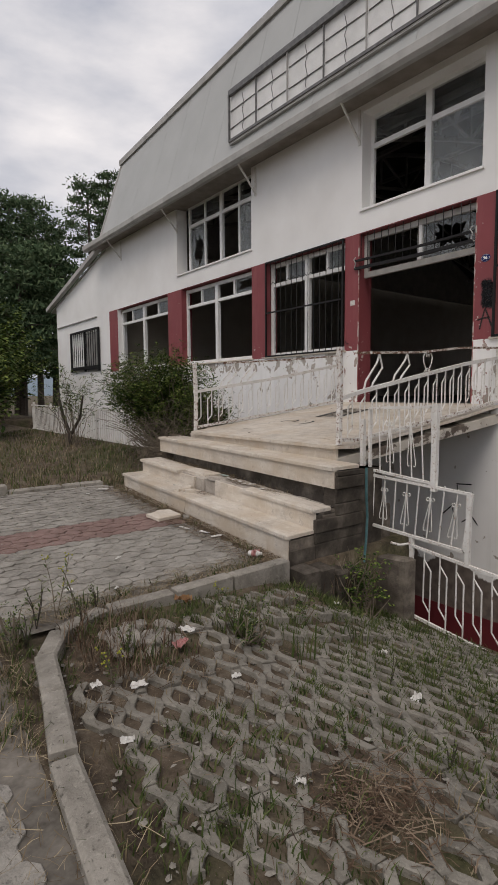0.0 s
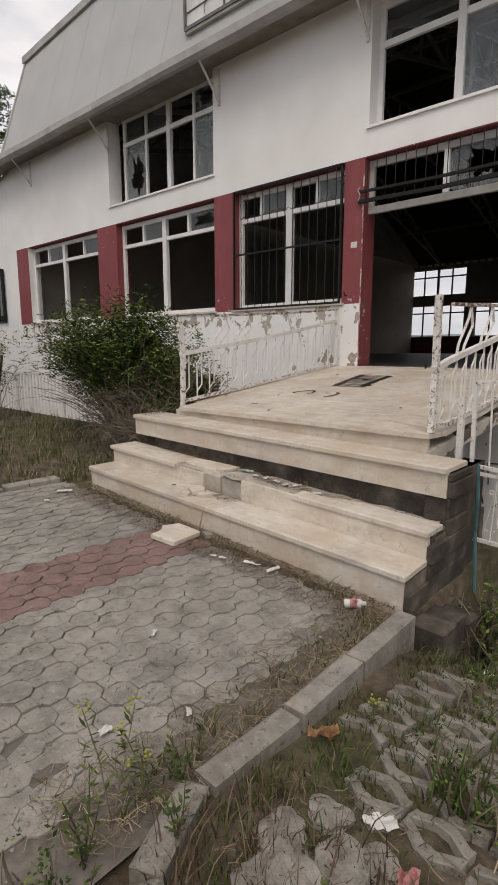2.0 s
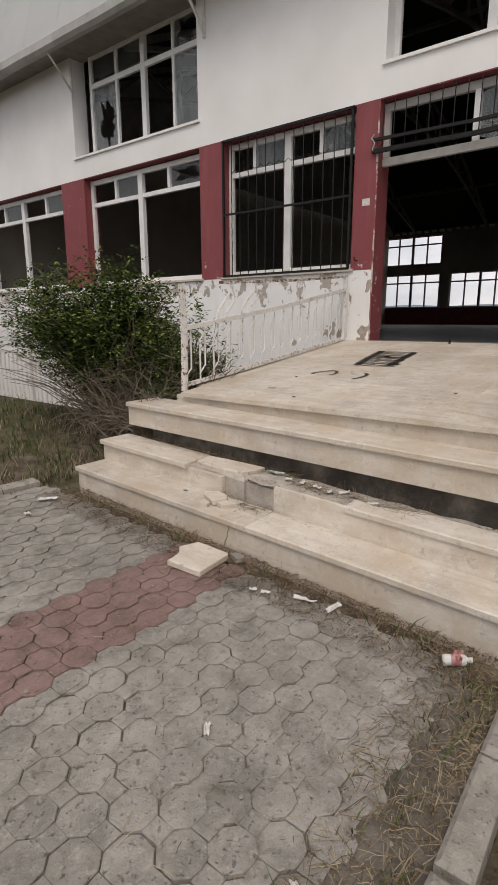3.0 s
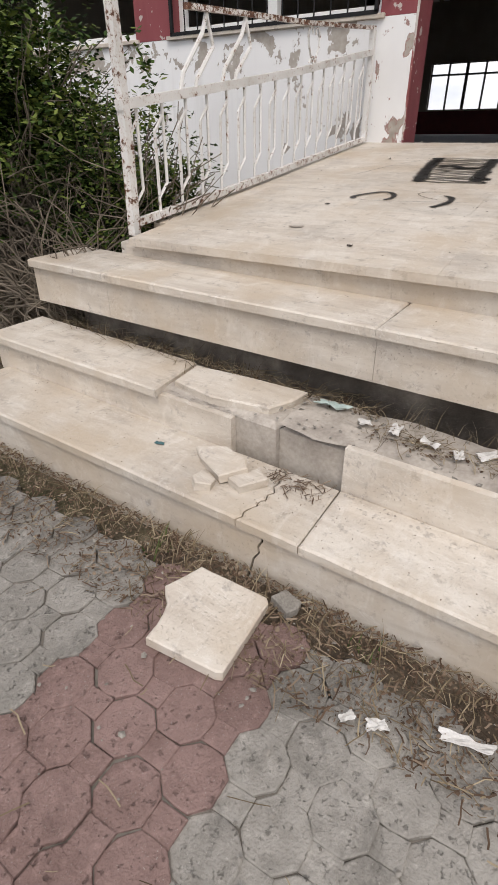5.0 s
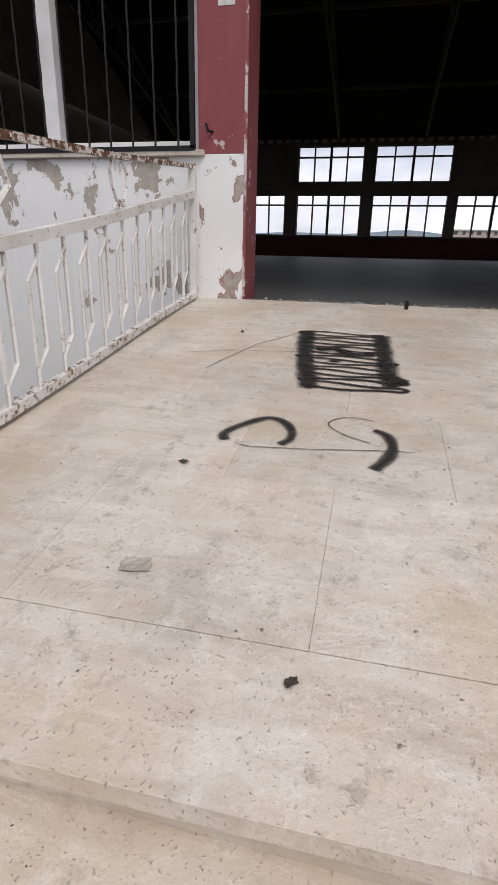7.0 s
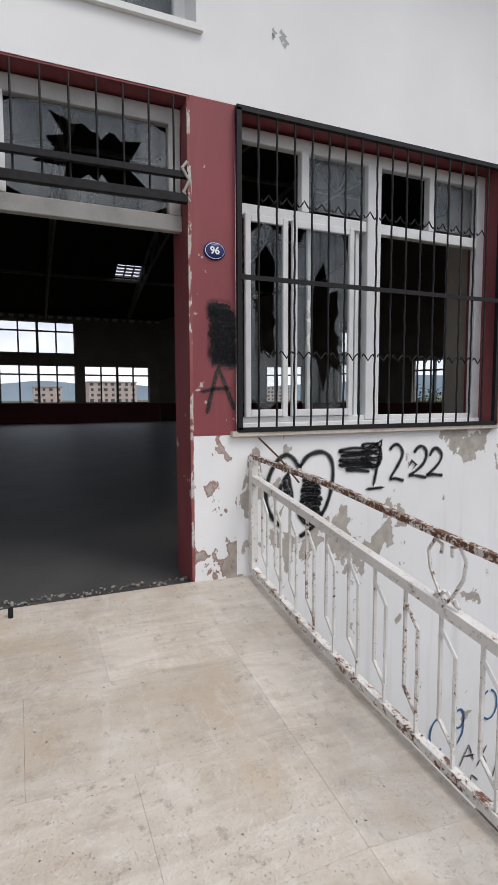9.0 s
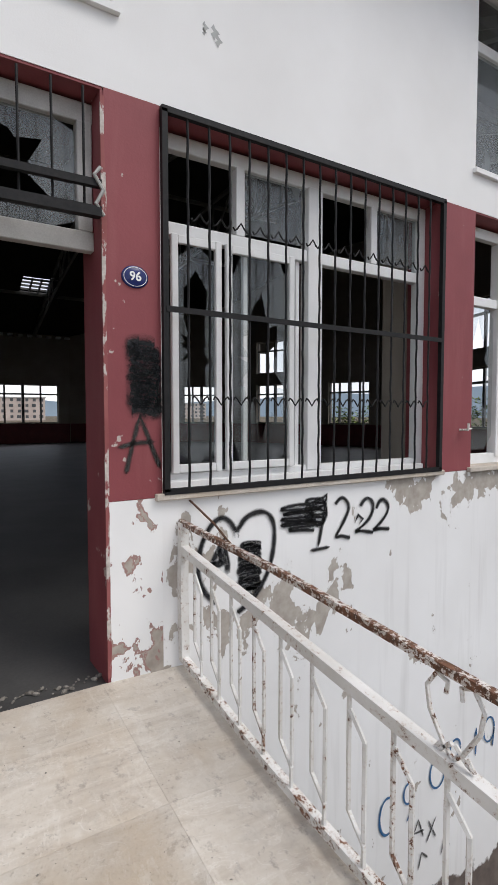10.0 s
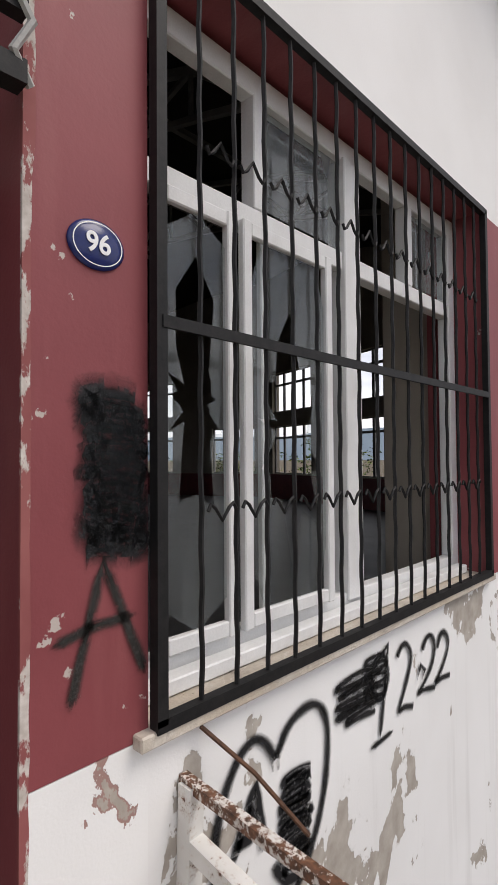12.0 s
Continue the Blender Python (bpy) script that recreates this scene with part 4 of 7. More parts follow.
for i, (x0, x1) in enumerate(zip(xs, xs[1:])):
    ys = [3.63, 4.1, 4.85, 6.30] if i == 0 else ([3.62, 4.05, 4.62, 5.25, 5.85, 6.385] if i % 2 else [3.62, 4.05, 4.95, 5.55, 6.385])
    for y0, y1 in zip(ys, ys[1:]):
        bm = bmesh.new()
        open_j = 0.0022 if i == 0 else gap
        poly = [(x0 + gap, y0 + gap), (x1 - open_j, y0 + gap), (x1 - open_j, y1 - gap), (x0 + gap, y1 - gap)]
        prism(bm, poly, lambda x, y: plat(x, y) - 0.035, plat, 0.0005)
        part("slab", bm, MARBLE, landing)
# door threshold with crumbled edge
bm = bmesh.new()
for i in range(120):
    y = 4.03 + 2.0 * i / 120
    s = 0.005 + 0.012 * random.random() ** 2
    x = FX + 0.03 + 0.1 * random.random()
    z = FLOOR + 0.004
    m = pose(x, y, z, random.random() * 360, random.random() * 360, random.random() * 360) @ Matrix.Diagonal((s, s * 1.6, s * 0.8, 1))
    bmesh.ops.create_icosphere(bm, subdivisions=1, radius=0.8, matrix=m)
tagged(solid("threshold_rubble", bm, RUBBLE, "crumbled mortar bits along the door threshold", "rubble"), kind="stuff")


# ---- windows of the front ----
def frame_bars(w, bars, r, mat, name="frame", x=FX + 0.17, depth=0.03):
    """Each bar: (y0, z0, y1, z1). One bar, one part."""
    for a in bars:
        bm = bmesh.new()
        y0, zz0, y1, zz1 = a
        if abs(y0 - y1) < 1e-6:
            box(bm, x - depth, x + depth, y0 - r, y0 + r, zz0, zz1)
        else:
            box(bm, x - depth + 0.002, x + depth - 0.002, min(y0, y1), max(y0, y1), zz0 - r, zz0 + r)
        bmesh.ops.bevel(bm, geom=bm.edges[:], offset=0.004, segments=1, affect="EDGES")
        part(name, bm, mat, w)


def pane(w, y0, y1, zz0, zz1, mat=None, x=FX + 0.17, broken=None, label=""):
    """A sheet of glass; broken: a seed for a jagged hole in it."""
    bm = bmesh.new()
    if broken is None:
        v = [bm.verts.new((x, y, z)) for y, z in ((y0, zz0), (y1, zz0), (y1, zz1), (y0, zz1))]
        bm.faces.new(v)
    else:
        rnd = random.Random(broken)
        n = 28
        cy, cz = (y0 + y1) / 2 + 0.15 * (y1 - y0) * (rnd.random() - 0.5), (zz0 + zz1) / 2 + 0.15 * (zz1 - zz0) * (rnd.random() - 0.5)
        outer, inner = [], []
        for i in range(n):
            a = 2 * math.pi * i / n
            c, s = math.cos(a), math.sin(a)
            k = min((y1 - y0) / 2 / max(1e-6, abs(c)), (zz1 - zz0) / 2 / max(1e-6, abs(s)))
            outer.append(bm.verts.new((x, (y0 + y1) / 2 + c * k, (zz0 + zz1) / 2 + s * k)))
            f = 0.35 + 0.55 * rnd.random() * (0.5 + 0.5 * (i % 2))
            inner.append(bm.verts.new((x, cy + c * k * f, cz + s * k * f)))
        for i in range(n):
            bm.faces.new((outer[i], outer[(i + 1) % n], inner[(i + 1) % n], inner[i]))
    ob = part("pane", bm, mat or GLASS_DIRTY, w, label or ("broken glass pane" if broken is not None else ""))
    ob.visible_shadow = False
    return ob


def bay_window(y0, y1, mull, label, panes, subs, fr=0.03, tr=3.555):
    """A ground-floor window: outer frame, one stout mullion, a transom, thin uprights above it."""
    w = thing("window", (FX + 0.17, (y0 + y1) / 2, SILL + 0.03), label, "window", "front windows", "structure")
    b, t = SILL + 0.03, 3.90
    frame_bars(w, [(y0 + fr, b, y0 + fr, t + 0.08), (y1 - fr, b, y1 - fr, t + 0.08), (y0, b + fr, y1, b + fr), (y0, t + 0.03, y1, t + 0.03)], fr + 0.01, PVC, "frame")
    frame_bars(w, [(mull, b + 0.04, mull, t)], 0.055, PVC, "mullion", depth=0.04)
    frame_bars(w, [(y0 + 0.05, tr, mull - 0.055, tr), (mull + 0.055, tr, y1 - 0.05, tr)], 0.035, PVC, "transom")
    frame_bars(w, [(s, tr + 0.035, s, t) for s in subs], 0.028, PVC, "upright")
    for p in panes:
        pane(w, *p)
    return w


def grille(y0, y1, pitch, label, x=FX - 0.025, scrolls=((3.52, 1), (2.62, -1)), rails=(3.08,), z0=2.15, z1=3.975, mat=None, frame_r=0.0145):
    mat = mat or IRON
    g = thing("window_grille", (x, (y0 + y1) / 2, z0), label, "grille", "window grilles")
    for a, b in (((y0, z0), (y0, z1)), ((y1, z0), (y1, z1)), ((y0 - frame_r, z0), (y1 + frame_r, z0)), ((y0 - frame_r, z1), (y1 + frame_r, z1))):
        bm = bmesh.new()
        tube(bm, [(x, *a), (x, *b)], frame_r, square=True)
        part("frame", bm, mat, g)
    for z in rails:
        bm = bmesh.new()
        box(bm, x - 0.018, x - 0.008, y0, y1, z - 0.014, z + 0.014)
        part("rail", bm, mat, g)
    n = int((y1 - y0) / pitch)
    ys = [y1 - pitch * (i + 1.04) for i in range(n)]
    ys = [y for y in ys if y > y0 + 0.04]
    for y in ys:
        bm = bmesh.new()
        pts = []
        k = 40
        for i in range(k + 1):
            z = z0 + (z1 - z0) * i / k
            pts.append((x + 0.0016 * math.sin(i * 1.6), y + 0.0016 * math.cos(i * 1.6), z))
        tube(bm, pts, 0.007, 5)
        part("bar", bm, mat, g)
    for zc, s in scrolls:
        for ya, yb in zip(ys, ys[1:]):
            bm = bmesh.new()
            m = (ya + yb) / 2
            pts = [(x - 0.012, ya - 0.012, zc - 0.03 * s), (x - 0.012, ya - 0.012, zc - 0.006 * s), (x - 0.012, ya - 0.022, zc - 0.022 * s), (x - 0.012, ya - 0.036, zc - 0.012 * s), (x - 0.012, m, zc + 0.02 * s), (x - 0.012, yb + 0.036, zc - 0.012 * s), (x - 0.012, yb + 0.022, zc - 0.022 * s), (x - 0.012, yb + 0.012, zc - 0.006 * s)]
            tube(bm, pts[1:], 0.005, 5)
            part("scroll", bm, mat, g)
    return g


Z_LO, Z_TR, Z_TOP = 2.2, 3.52, 3.9
# bay beside the doorway: sliding sashes with smashed glass, the other half empty
w4 = bay_window(1.66, 3.739, 2.665, "white plastic bay window with broken sashes", [], (3.195, 2.16), tr=3.49)
for y0, y1, brk in ((3.335, 3.625, 5), (2.84, 3.30, 9)):
    s = thing("sliding_window", (FX + 0.14, (y0 + y1) / 2, Z_LO), "white plastic sliding sash with a smashed pane", "sash", "window sashes")
    frame_bars(s, [(y0 + 0.016, Z_LO + 0.02, y0 + 0.016, Z_TR - 0.06), (y1 - 0.016, Z_LO + 0.02, y1 - 0.016, Z_TR - 0.06)], 0.019, PVC, "stile", FX + 0.125, 0.014)
    frame_bars(s, [(y0 + 0.035, Z_LO + 0.045, y1 - 0.035, Z_LO + 0.045), (y0 + 0.035, Z_TR - 0.085, y1 - 0.035, Z_TR - 0.085)], 0.022, PVC, "rail", FX + 0.125, 0.014)
    pane(s, y0 + 0.03, y1 - 0.03, Z_LO + 0.06, Z_TR - 0.10, GLASS_SMEAR, FX + 0.125, brk)
frame_bars(w4, [(3.147, Z_LO, 3.147, Z_TR - 0.06), (2.775, Z_LO, 2.775, Z_TR - 0.06)], 0.016, PVC, "track_post", FX + 0.18, 0.012)
frame_bars(w4, [(1.66 + 0.06, SILL + 0.045, 3.70, SILL + 0.045)], 0.02, PVC, "bottom_track", FX + 0.10, 0.03)
pane(w4, 2.72, 3.17, Z_TR + 0.03, Z_TOP, GLASS_FILM)
pane(w4, 1.72, 2.14, Z_TR + 0.03, Z_TOP, GLASS_FILM)
grille(1.675, 3.725, 0.1195, "black wrought iron window grille with scrolled bars", scrolls=((3.50, 1), (2.60, -1)), rails=(3.04,))
w3 = bay_window(6.34, 8.45, 7.41, "white framed bay window behind bars", [(7.47, 7.97, 3.6, 3.9, GLASS_FILM), (6.40, 6.88, 3.6, 3.9, GLASS_FILM)], (7.98, 6.90))
grille(6.37, 8.42, 0.15, "dark iron grille on the bay window", rails=(3.0,), scrolls=((3.56, 1),), frame_r=0.014)
w2 = bay_window(8.90, 11.75, 10.4, "white framed bay window without glass", [(8.96, 9.7, 3.6, 3.9, GLASS_DIRTY, FX + 0.17, 3), (10.46, 11.0, 3.6, 3.9, GLASS_DIRTY)], (9.72, 11.05))
w1 = bay_window(12.45, 15.6, 14.1, "white framed bay window without glass", [(12.5, 13.2, 3.6, 3.9, GLASS_DIRTY), (14.2, 14.8, 3.6, 3.9, GLASS_DIRTY)], (13.25, 14.85))
w5 = bay_window(-1.1, 1.29, 0.72, "white framed bay window with a torn pane", [(0.78, 1.23, 2.25, 3.4, GLASS_SMEAR, FX + 0.17, 14), (-1.04, 0.66, 3.45, 3.9, GLASS_DIRTY)], (0.2,), tr=3.41)

# transom light over the doorway, with bars tied across
dw = thing("transom_window", (FX + 0.15, 5.0, 3.35), "grimy transom window over the doorway with a smashed pane", "window", kind="structure")
frame_bars(dw, [(4.02, 3.345, 6.04, 3.345), (4.02, 3.93, 6.04, 3.93)], 0.045, PVC_GREY, "frame", FX + 0.15)
frame_bars(dw, [(4.06, 3.39, 4.06, 3.89), (6.0, 3.39, 6.0, 3.89)], 0.035, PVC_GREY, "frame", FX + 0.15)
frame_bars(dw, [(4.98, 3.39, 4.98, 3.89)], 0.035, PVC, "mullion", FX + 0.15)
pane(dw, 4.1, 4.95, 3.39, 3.89, GLASS_FILM, FX + 0.15, 21)
bars = thing("transom_bars", (FX, 5.0, 3.5), "dark iron bars lashed across the transom", "bars")
for z, r, x in ((3.43, 0.022, FX - 0.03), (3.55, 0.016, FX - 0.04)):
    bm = bmesh.new()
    tube(bm, [(x, 4.035, z), (x + 0.01, 5.0, z - 0.008), (x, 6.1, z + 0.012)], r, square=True)
    part("rail", bm, IRON, bars)
for i in range(15):
    bm = bmesh.new()
    tube(bm, [(FX - 0.01, 4.1 + i * 0.135, 3.42), (FX - 0.01, 4.1 + i * 0.135, 3.97)], 0.006, 5)
    part("bar", bm, IRON, bars)
for y in (4.04, 6.07):
    bm = bmesh.new()
    tube(bm, [(FX - 0.05, y, 3.62), (FX - 0.06, y + 0.03, 3.58), (FX - 0.06, y - 0.01, 3.52), (FX - 0.05, y + 0.02, 3.46), (FX - 0.03, y - 0.02, 3.42)], 0.009, 6)
    part("rag_tie", bm, EAVE, bars, "grey rag knot")

# upper windows
def upper_window(y0, y1, zz0, zz1, cols, mull, label, panes):
    x = FX + 0.24
    w = thing("upper_window", (x, (y0 + y1) / 2, zz0), label, "window", "upper windows", "structure")
    tr = zz1 - 0.48
    frame_bars(w, [(y0 + 0.03, zz0, y0 + 0.03, zz1), (y1 - 0.03, zz0, y1 - 0.03, zz1)], 0.035, PVC, "frame", x)
    frame_bars(w, [(y0, zz0 + 0.03, y1, zz0 + 0.03), (y0, zz1 - 0.03, y1, zz1 - 0.03)], 0.035, PVC, "frame", x)
    frame_bars(w, [(y0 + 0.06, tr, y1 - 0.06, tr)], 0.04, PVC, "transom", x)
    frame_bars(w, [(m, zz0 + 0.06, m, zz1 - 0.06) for m in mull], 0.05, PVC, "mullion", x, 0.036)
    frame_bars(w, [(m, zz0 + 0.06, m, zz1 - 0.06) for m in cols], 0.025, PVC, "upright", x, 0.026)
    for p in panes:
        pane(w, *p[:4], p[4], x, *(p[5:] or (None,)))


upper_window(3.96, 6.0, 4.36, 5.86, (), (4.93,), "upper window with one clouded pane and one missing",
             [(4.02, 4.9, 4.42, 5.36, GLASS_FILM), (4.02, 4.9, 5.42, 5.8, GLASS_DIRTY), (4.98, 5.94, 5.42, 5.8, GLASS_DIRTY)])
upper_window(8.91, 11.7, 4.36, 5.98, (9.62, 10.98), (10.3,), "upper window with sliding sashes and smashed panes",
             [(8.97, 9.6, 4.42, 5.46, GLASS_FILM), (11.0, 11.64, 4.42, 5.46, GLASS_FILM, 31), (11.0, 11.64, 5.54, 5.92, GLASS_DIRTY), (10.35, 10.95, 5.54, 5.92, GLASS_DIRTY), (8.97, 9.6, 5.54, 5.92, GLASS_FILM, 33)])
upper_window(-0.9, 1.30, 4.29, 5.86, (), (0.2,), "upper window with dark glass",
             [(0.25, 1.24, 4.35, 5.36, GLASS_FILM), (0.25, 1.24, 5.42, 5.8, GLASS_DIRTY)])

# pale ends of the roof decking above the far windows
bm = bmesh.new()
for i in range(44):
    y = 15.8 - i * 0.4
    box(bm, 29.2, 29.39, y, y + 0.2, 5.93, 6.03)
tagged(solid("decking_ends", bm, PVC, "row of pale decking ends above the far windows", "trim"), kind="stuff")


# ---- sign frame on the cladding ----
def on_clad(y, z, out):
    """The sign stands upright before the sloping sheets."""
    return Vector((6.44 - out, y, z))


sign = thing("sign_frame", on_clad(6.0, 6.5, 0.05), "empty steel sign frame with torn white backing on the cladding", "sign frame")
S0, S1, SB, ST = 2.0, 9.12, 6.43, 7.31
bm = bmesh.new()
v = [bm.verts.new(on_clad(y, z, 0.05)) for y, z in ((S0, SB), (S1, SB), (S1, ST), (S0, ST))]
bm.faces.new(v)
ob = part("backing", bm, SIGN_BACK, sign, "dirty white backing sheet")
ob.modifiers.new("thick", "SOLIDIFY").thickness = 0.006
for a, b, r in (((S0, SB), (S1, SB), 0.024), ((S0, ST), (S1, ST), 0.016), ((S0, SB), (S0, ST), 0.018), ((S1, SB), (S1, ST), 0.018)):
    bm = bmesh.new()
    tube(bm, [on_clad(*a, 0.10), on_clad(*b, 0.10)], r, square=True)
    part("frame_bar", bm, STEEL, sign)
for z, r in ((ST + 0.03, 0.05), (SB - 0.03, 0.035)):
    bm = bmesh.new()
    tube(bm, [on_clad(S0, z, 0.07), on_clad(S1, z, 0.07)], r, square=True)
    part('lip', bm, STEEL if z > 7 else EAVE, sign)
for i in range(8):
    y = S1 - 0.85 - i * 0.88
    bm = bmesh.new()
    tube(bm, [on_clad(y, SB, 0.09), on_clad(y, ST, 0.09)], 0.011, square=True)
    part("upright", bm, EAVE if i % 2 else STEEL, sign)
    bm = bmesh.new()
    pts = [on_clad(y + 0.42 + 0.03 * math.sin(j * 2.1), SB + 0.08 + j * 0.1, 0.075) for j in range(8)]
    tube(bm, pts, 0.006, 5)
    part("bent_strap", bm, STEEL, sign)
    for z in (SB + 0.25, SB + 0.58):
        bm = bmesh.new()
        tube(bm, [on_clad(y + 0.86, z + 0.04 * random.random(), 0.065), on_clad(y + 0.02, z + 0.04 * random.random(), 0.065)], 0.006, square=True)
        part("strap", bm, STEEL, sign)

# ---- railings of the landing ----
def lerp_table(tab, x):
    for (xa, a), (xb, b) in zip(tab, tab[1:]):
        if x <= xb:
            return a + (b - a) * (x - xa) / (xb - xa)
    return tab[-1][1]


def picket(bm, x, y, lo, hi, d=-0.068, r=0.0085):
    """A cranked bar with its twin, both bent twice."""
    h = hi - lo
    tube(bm, [(x, y, hi), (x, y, lo + 0.27 * h), (x + d, y, lo + 0.14 * h), (x + d, y, lo)], r, 5)
    tube(bm, [(x, y, lo + 0.86 * h), (x + d, y, lo + 0.72 * h), (x + d, y, lo + 0.16 * h)], r, 5)


def heart(bm, x, y, lo, hi, r=0.007):
    h, c = hi - lo, (x, y)
    for s in (1, -1):
        pts = [(x, y, lo + 0.02)] + [(x + s * u, y, lo + h * v) for u, v in ((0.03, 0.2), (0.075, 0.5), (0.085, 0.75), (0.055, 0.93), (0.02, 0.88), (0.025, 0.75))]
        tube(bm, pts, r, 5)
        tube(bm, [(x + s * 0.005, y, lo + h * 0.25), (x + s * 0.04, y, lo + h * 0.12), (x + s * 0.06, y, lo + 0.02), (x + s * 0.04, y, lo + 0.045)], r, 5)


def landing_rail(y, x0, x1, mid, top, top_from, label, hooks, hearts, foot, rust_picks=(), pitch=0.178, post_top=1.82):
    rl = thing("railing", (5.2, y, 1.0), label, "railing", "landing railings")
    xs = [x0 + i * 0.25 for i in range(int((x1 - x0) / 0.25) + 1)] + [x1]
    wob = lambda x: y + 0.012 * math.sin(x * 2.3)
    for nm, f, r, a, m in (("bottom_rail", lambda x: foot(x), 0.017, x0, RAIL_RUST), ("mid_rail", lambda x: lerp_table(mid, x), 0.02, x0, RAIL), ("top_rail", lambda x: lerp_table(top, x), 0.0125, top_from, RAIL_BROWN)):
        bm = bmesh.new()
        tube(bm, [(x, wob(x), f(x)) for x in xs if x >= a], r, square=True)
        part(nm, bm, m, rl)
    for x, lo, hi in ((x0 + 0.02, foot(x0) - 0.05, post_top), (x1 - 0.03, foot(x1), lerp_table(top, x1))):
        bm = bmesh.new()
        tube(bm, [(x, wob(x), lo), (x + 0.012, wob(x), (lo + hi) / 2), (x, wob(x), hi)], 0.021, square=True)
        part("post", bm, RAIL_RUST if x < 5 else RAIL, rl)
    x, i = x1 - 0.16, 0
    while x > x0 + 0.1:
        bm = bmesh.new()
        picket(bm, x, wob(x), foot(x), lerp_table(mid, x))
        part("baluster", bm, RAIL_RUST if i in rust_picks else RAIL, rl)
        x -= pitch
        i += 1
    for x in hooks:
        bm = bmesh.new()
        lo, hi = lerp_table(mid, x), lerp_table(top, x)
        h = hi - lo
        tube(bm, [(x, wob(x), lo), (x + 0.03, wob(x), lo + 0.25 * h), (x + 0.2, wob(x), lo + 0.75 * h), (x + 0.24, wob(x), hi)], 0.011, 6)
        tube(bm, [(x + 0.12, wob(x), lo), (x + 0.14, wob(x), lo + 0.2 * h), (x + 0.29, wob(x), lo + 0.62 * h), (x + 0.24, wob(x), hi)], 0.011, 6)
        part("ornament", bm, RAIL, rl)
    for x in hearts:
        bm = bmesh.new()
        heart(bm, x, wob(x), lerp_table(mid, x), lerp_table(top, x))
        part("heart_scroll", bm, RAIL_RUST, rl)
    return rl


landing_rail(6.35, 3.72, 6.66, [(3.7, 1.44), (4.35, 1.53), (5.4, 1.68), (6.7, 1.90)], [(3.7, 1.82), (4.35, 1.86), (5.5, 1.94), (6.7, 2.05)], 4.2,
             "white painted steel railing with cranked balusters beside the bush", (4.15, 4.5), (5.6,), lambda x: plat(x, 6) + 0.035)
landing_rail(3.635, 3.68, 6.72, [(3.7, 1.36), (4.0, 1.43), (5.02, 1.61), (6.0, 1.77), (6.75, 1.865)], [(3.7, 1.80), (5.0, 1.86), (5.84, 1.95), (6.75, 1.99)], 3.7,
             "white railing with flaking rust and cranked balusters over the basement ramp", (4.05, 4.5), (5.12,), lambda x: plat(x, 3.63) + 0.05, (3, 7), post_top=1.86)
bm = bmesh.new()
tube(bm, [(FX - 0.02, 3.60, SILL - 0.02), (FX - 0.10, 3.50, 1.98), (FX - 0.2, 3.42, 1.84)], 0.006, 5)
solid("loose_rebar", bm, RUST, "rusty loose rod leaning from the sill to the railing", "rod")

# ---- basement gate: stacked railing panels at the head of the ramp ----
gate = thing("basement_gate", (3.9, 2.8, -0.6), "broken white iron gate pieced together from railing panels", "gate")


def gate_panel(tl, tr, br, bl, style, n, label, x=3.9):
    """A railing panel between four corners (y, z); bars run from the upper to the lower edge."""
    mix = lambda p, q, t: (p[0] + (q[0] - p[0]) * t, p[1] + (q[1] - p[1]) * t)
    bm = bmesh.new()
    for a, b in ((tl, tr), (tr, br), (br, bl), (bl, tl)):
        tube(bm, [(x, *a), (x, *b)], 0.0125, square=True)
    g = part("panel_frame", bm, RAIL, gate, label)
    for i in range(1, n):
        a, b = mix(tl, tr, i / n), mix(bl, br, i / n)
        h = a[1] - b[1]
        at = lambda dy, t: (x, a[0] + (b[0] - a[0]) * t + dy, a[1] - h * t)
        bm = bmesh.new()
        if style == "crank":
            tube(bm, [at(0.03, 0), at(0.03, 0.13), at(-0.04, 0.27), at(-0.04, 1)], 0.0075, 5)
            tube(bm, [at(0.03, 0.13), at(0.03, 0.72), at(-0.04, 0.86)], 0.0075, 5)
            part("baluster", bm, RAIL, g)
        else:
            tube(bm, [at(0, -0.05), at(0, 1)], 0.007, 5)
            part("bar", bm, RAIL, g)
            if i % 2 == 0:
                bm = bmesh.new()
                for d in (1, -1):
                    curl = [at(d * (0.024 + 0.016 * math.cos(a)), 0.24 + 0.034 * math.sin(a)) for a in (-2.6, -1.6, -0.6, 0.4, 1.4, 2.4)]
                    foot_curl = [at(d * (0.030 + 0.014 * math.cos(a)), 0.80 + 0.03 * math.sin(a)) for a in (-0.6, 0.5, 1.6, 2.7)]
                    tube(bm, [at(d * 0.034, 0.27)] + curl[::-1] + [at(d * 0.008, 0.30)], 0.0045, 5)
                    tube(bm, [at(d * 0.008, 0.30), at(d * 0.044, 0.78)] + foot_curl, 0.0045, 5)
                part("scroll", bm, RAIL, g)


gate_panel((3.485, 0.627), (2.356, 0.583), (2.415, 0.094), (3.495, 0.142), "scroll", 9, "white iron panel with scroll ornaments")
gate_panel((2.913, 0.029), (1.2, -0.125), (1.15, -0.80), (2.928, -0.617), "crank", 11, "white iron panel with cranked bars")
gate_panel((3.426, 1.269), (2.744, 1.294), (2.70, 0.623), (3.415, 0.677), "scroll", 6, "bent white iron panel with scrolls")
for y, lo, hi, r in ((3.512, -0.05, 1.16, 0.020), (2.71, 0.56, 1.32, 0.024), (2.38, -0.03, 0.59, 0.018), (2.925, -0.75, 0.10, 0.016)):
    bm = bmesh.new()
    tube(bm, [(3.9, y, lo), (3.905, y, hi)], r, square=True)
    part("post", bm, RAIL, gate)
bm = bmesh.new()
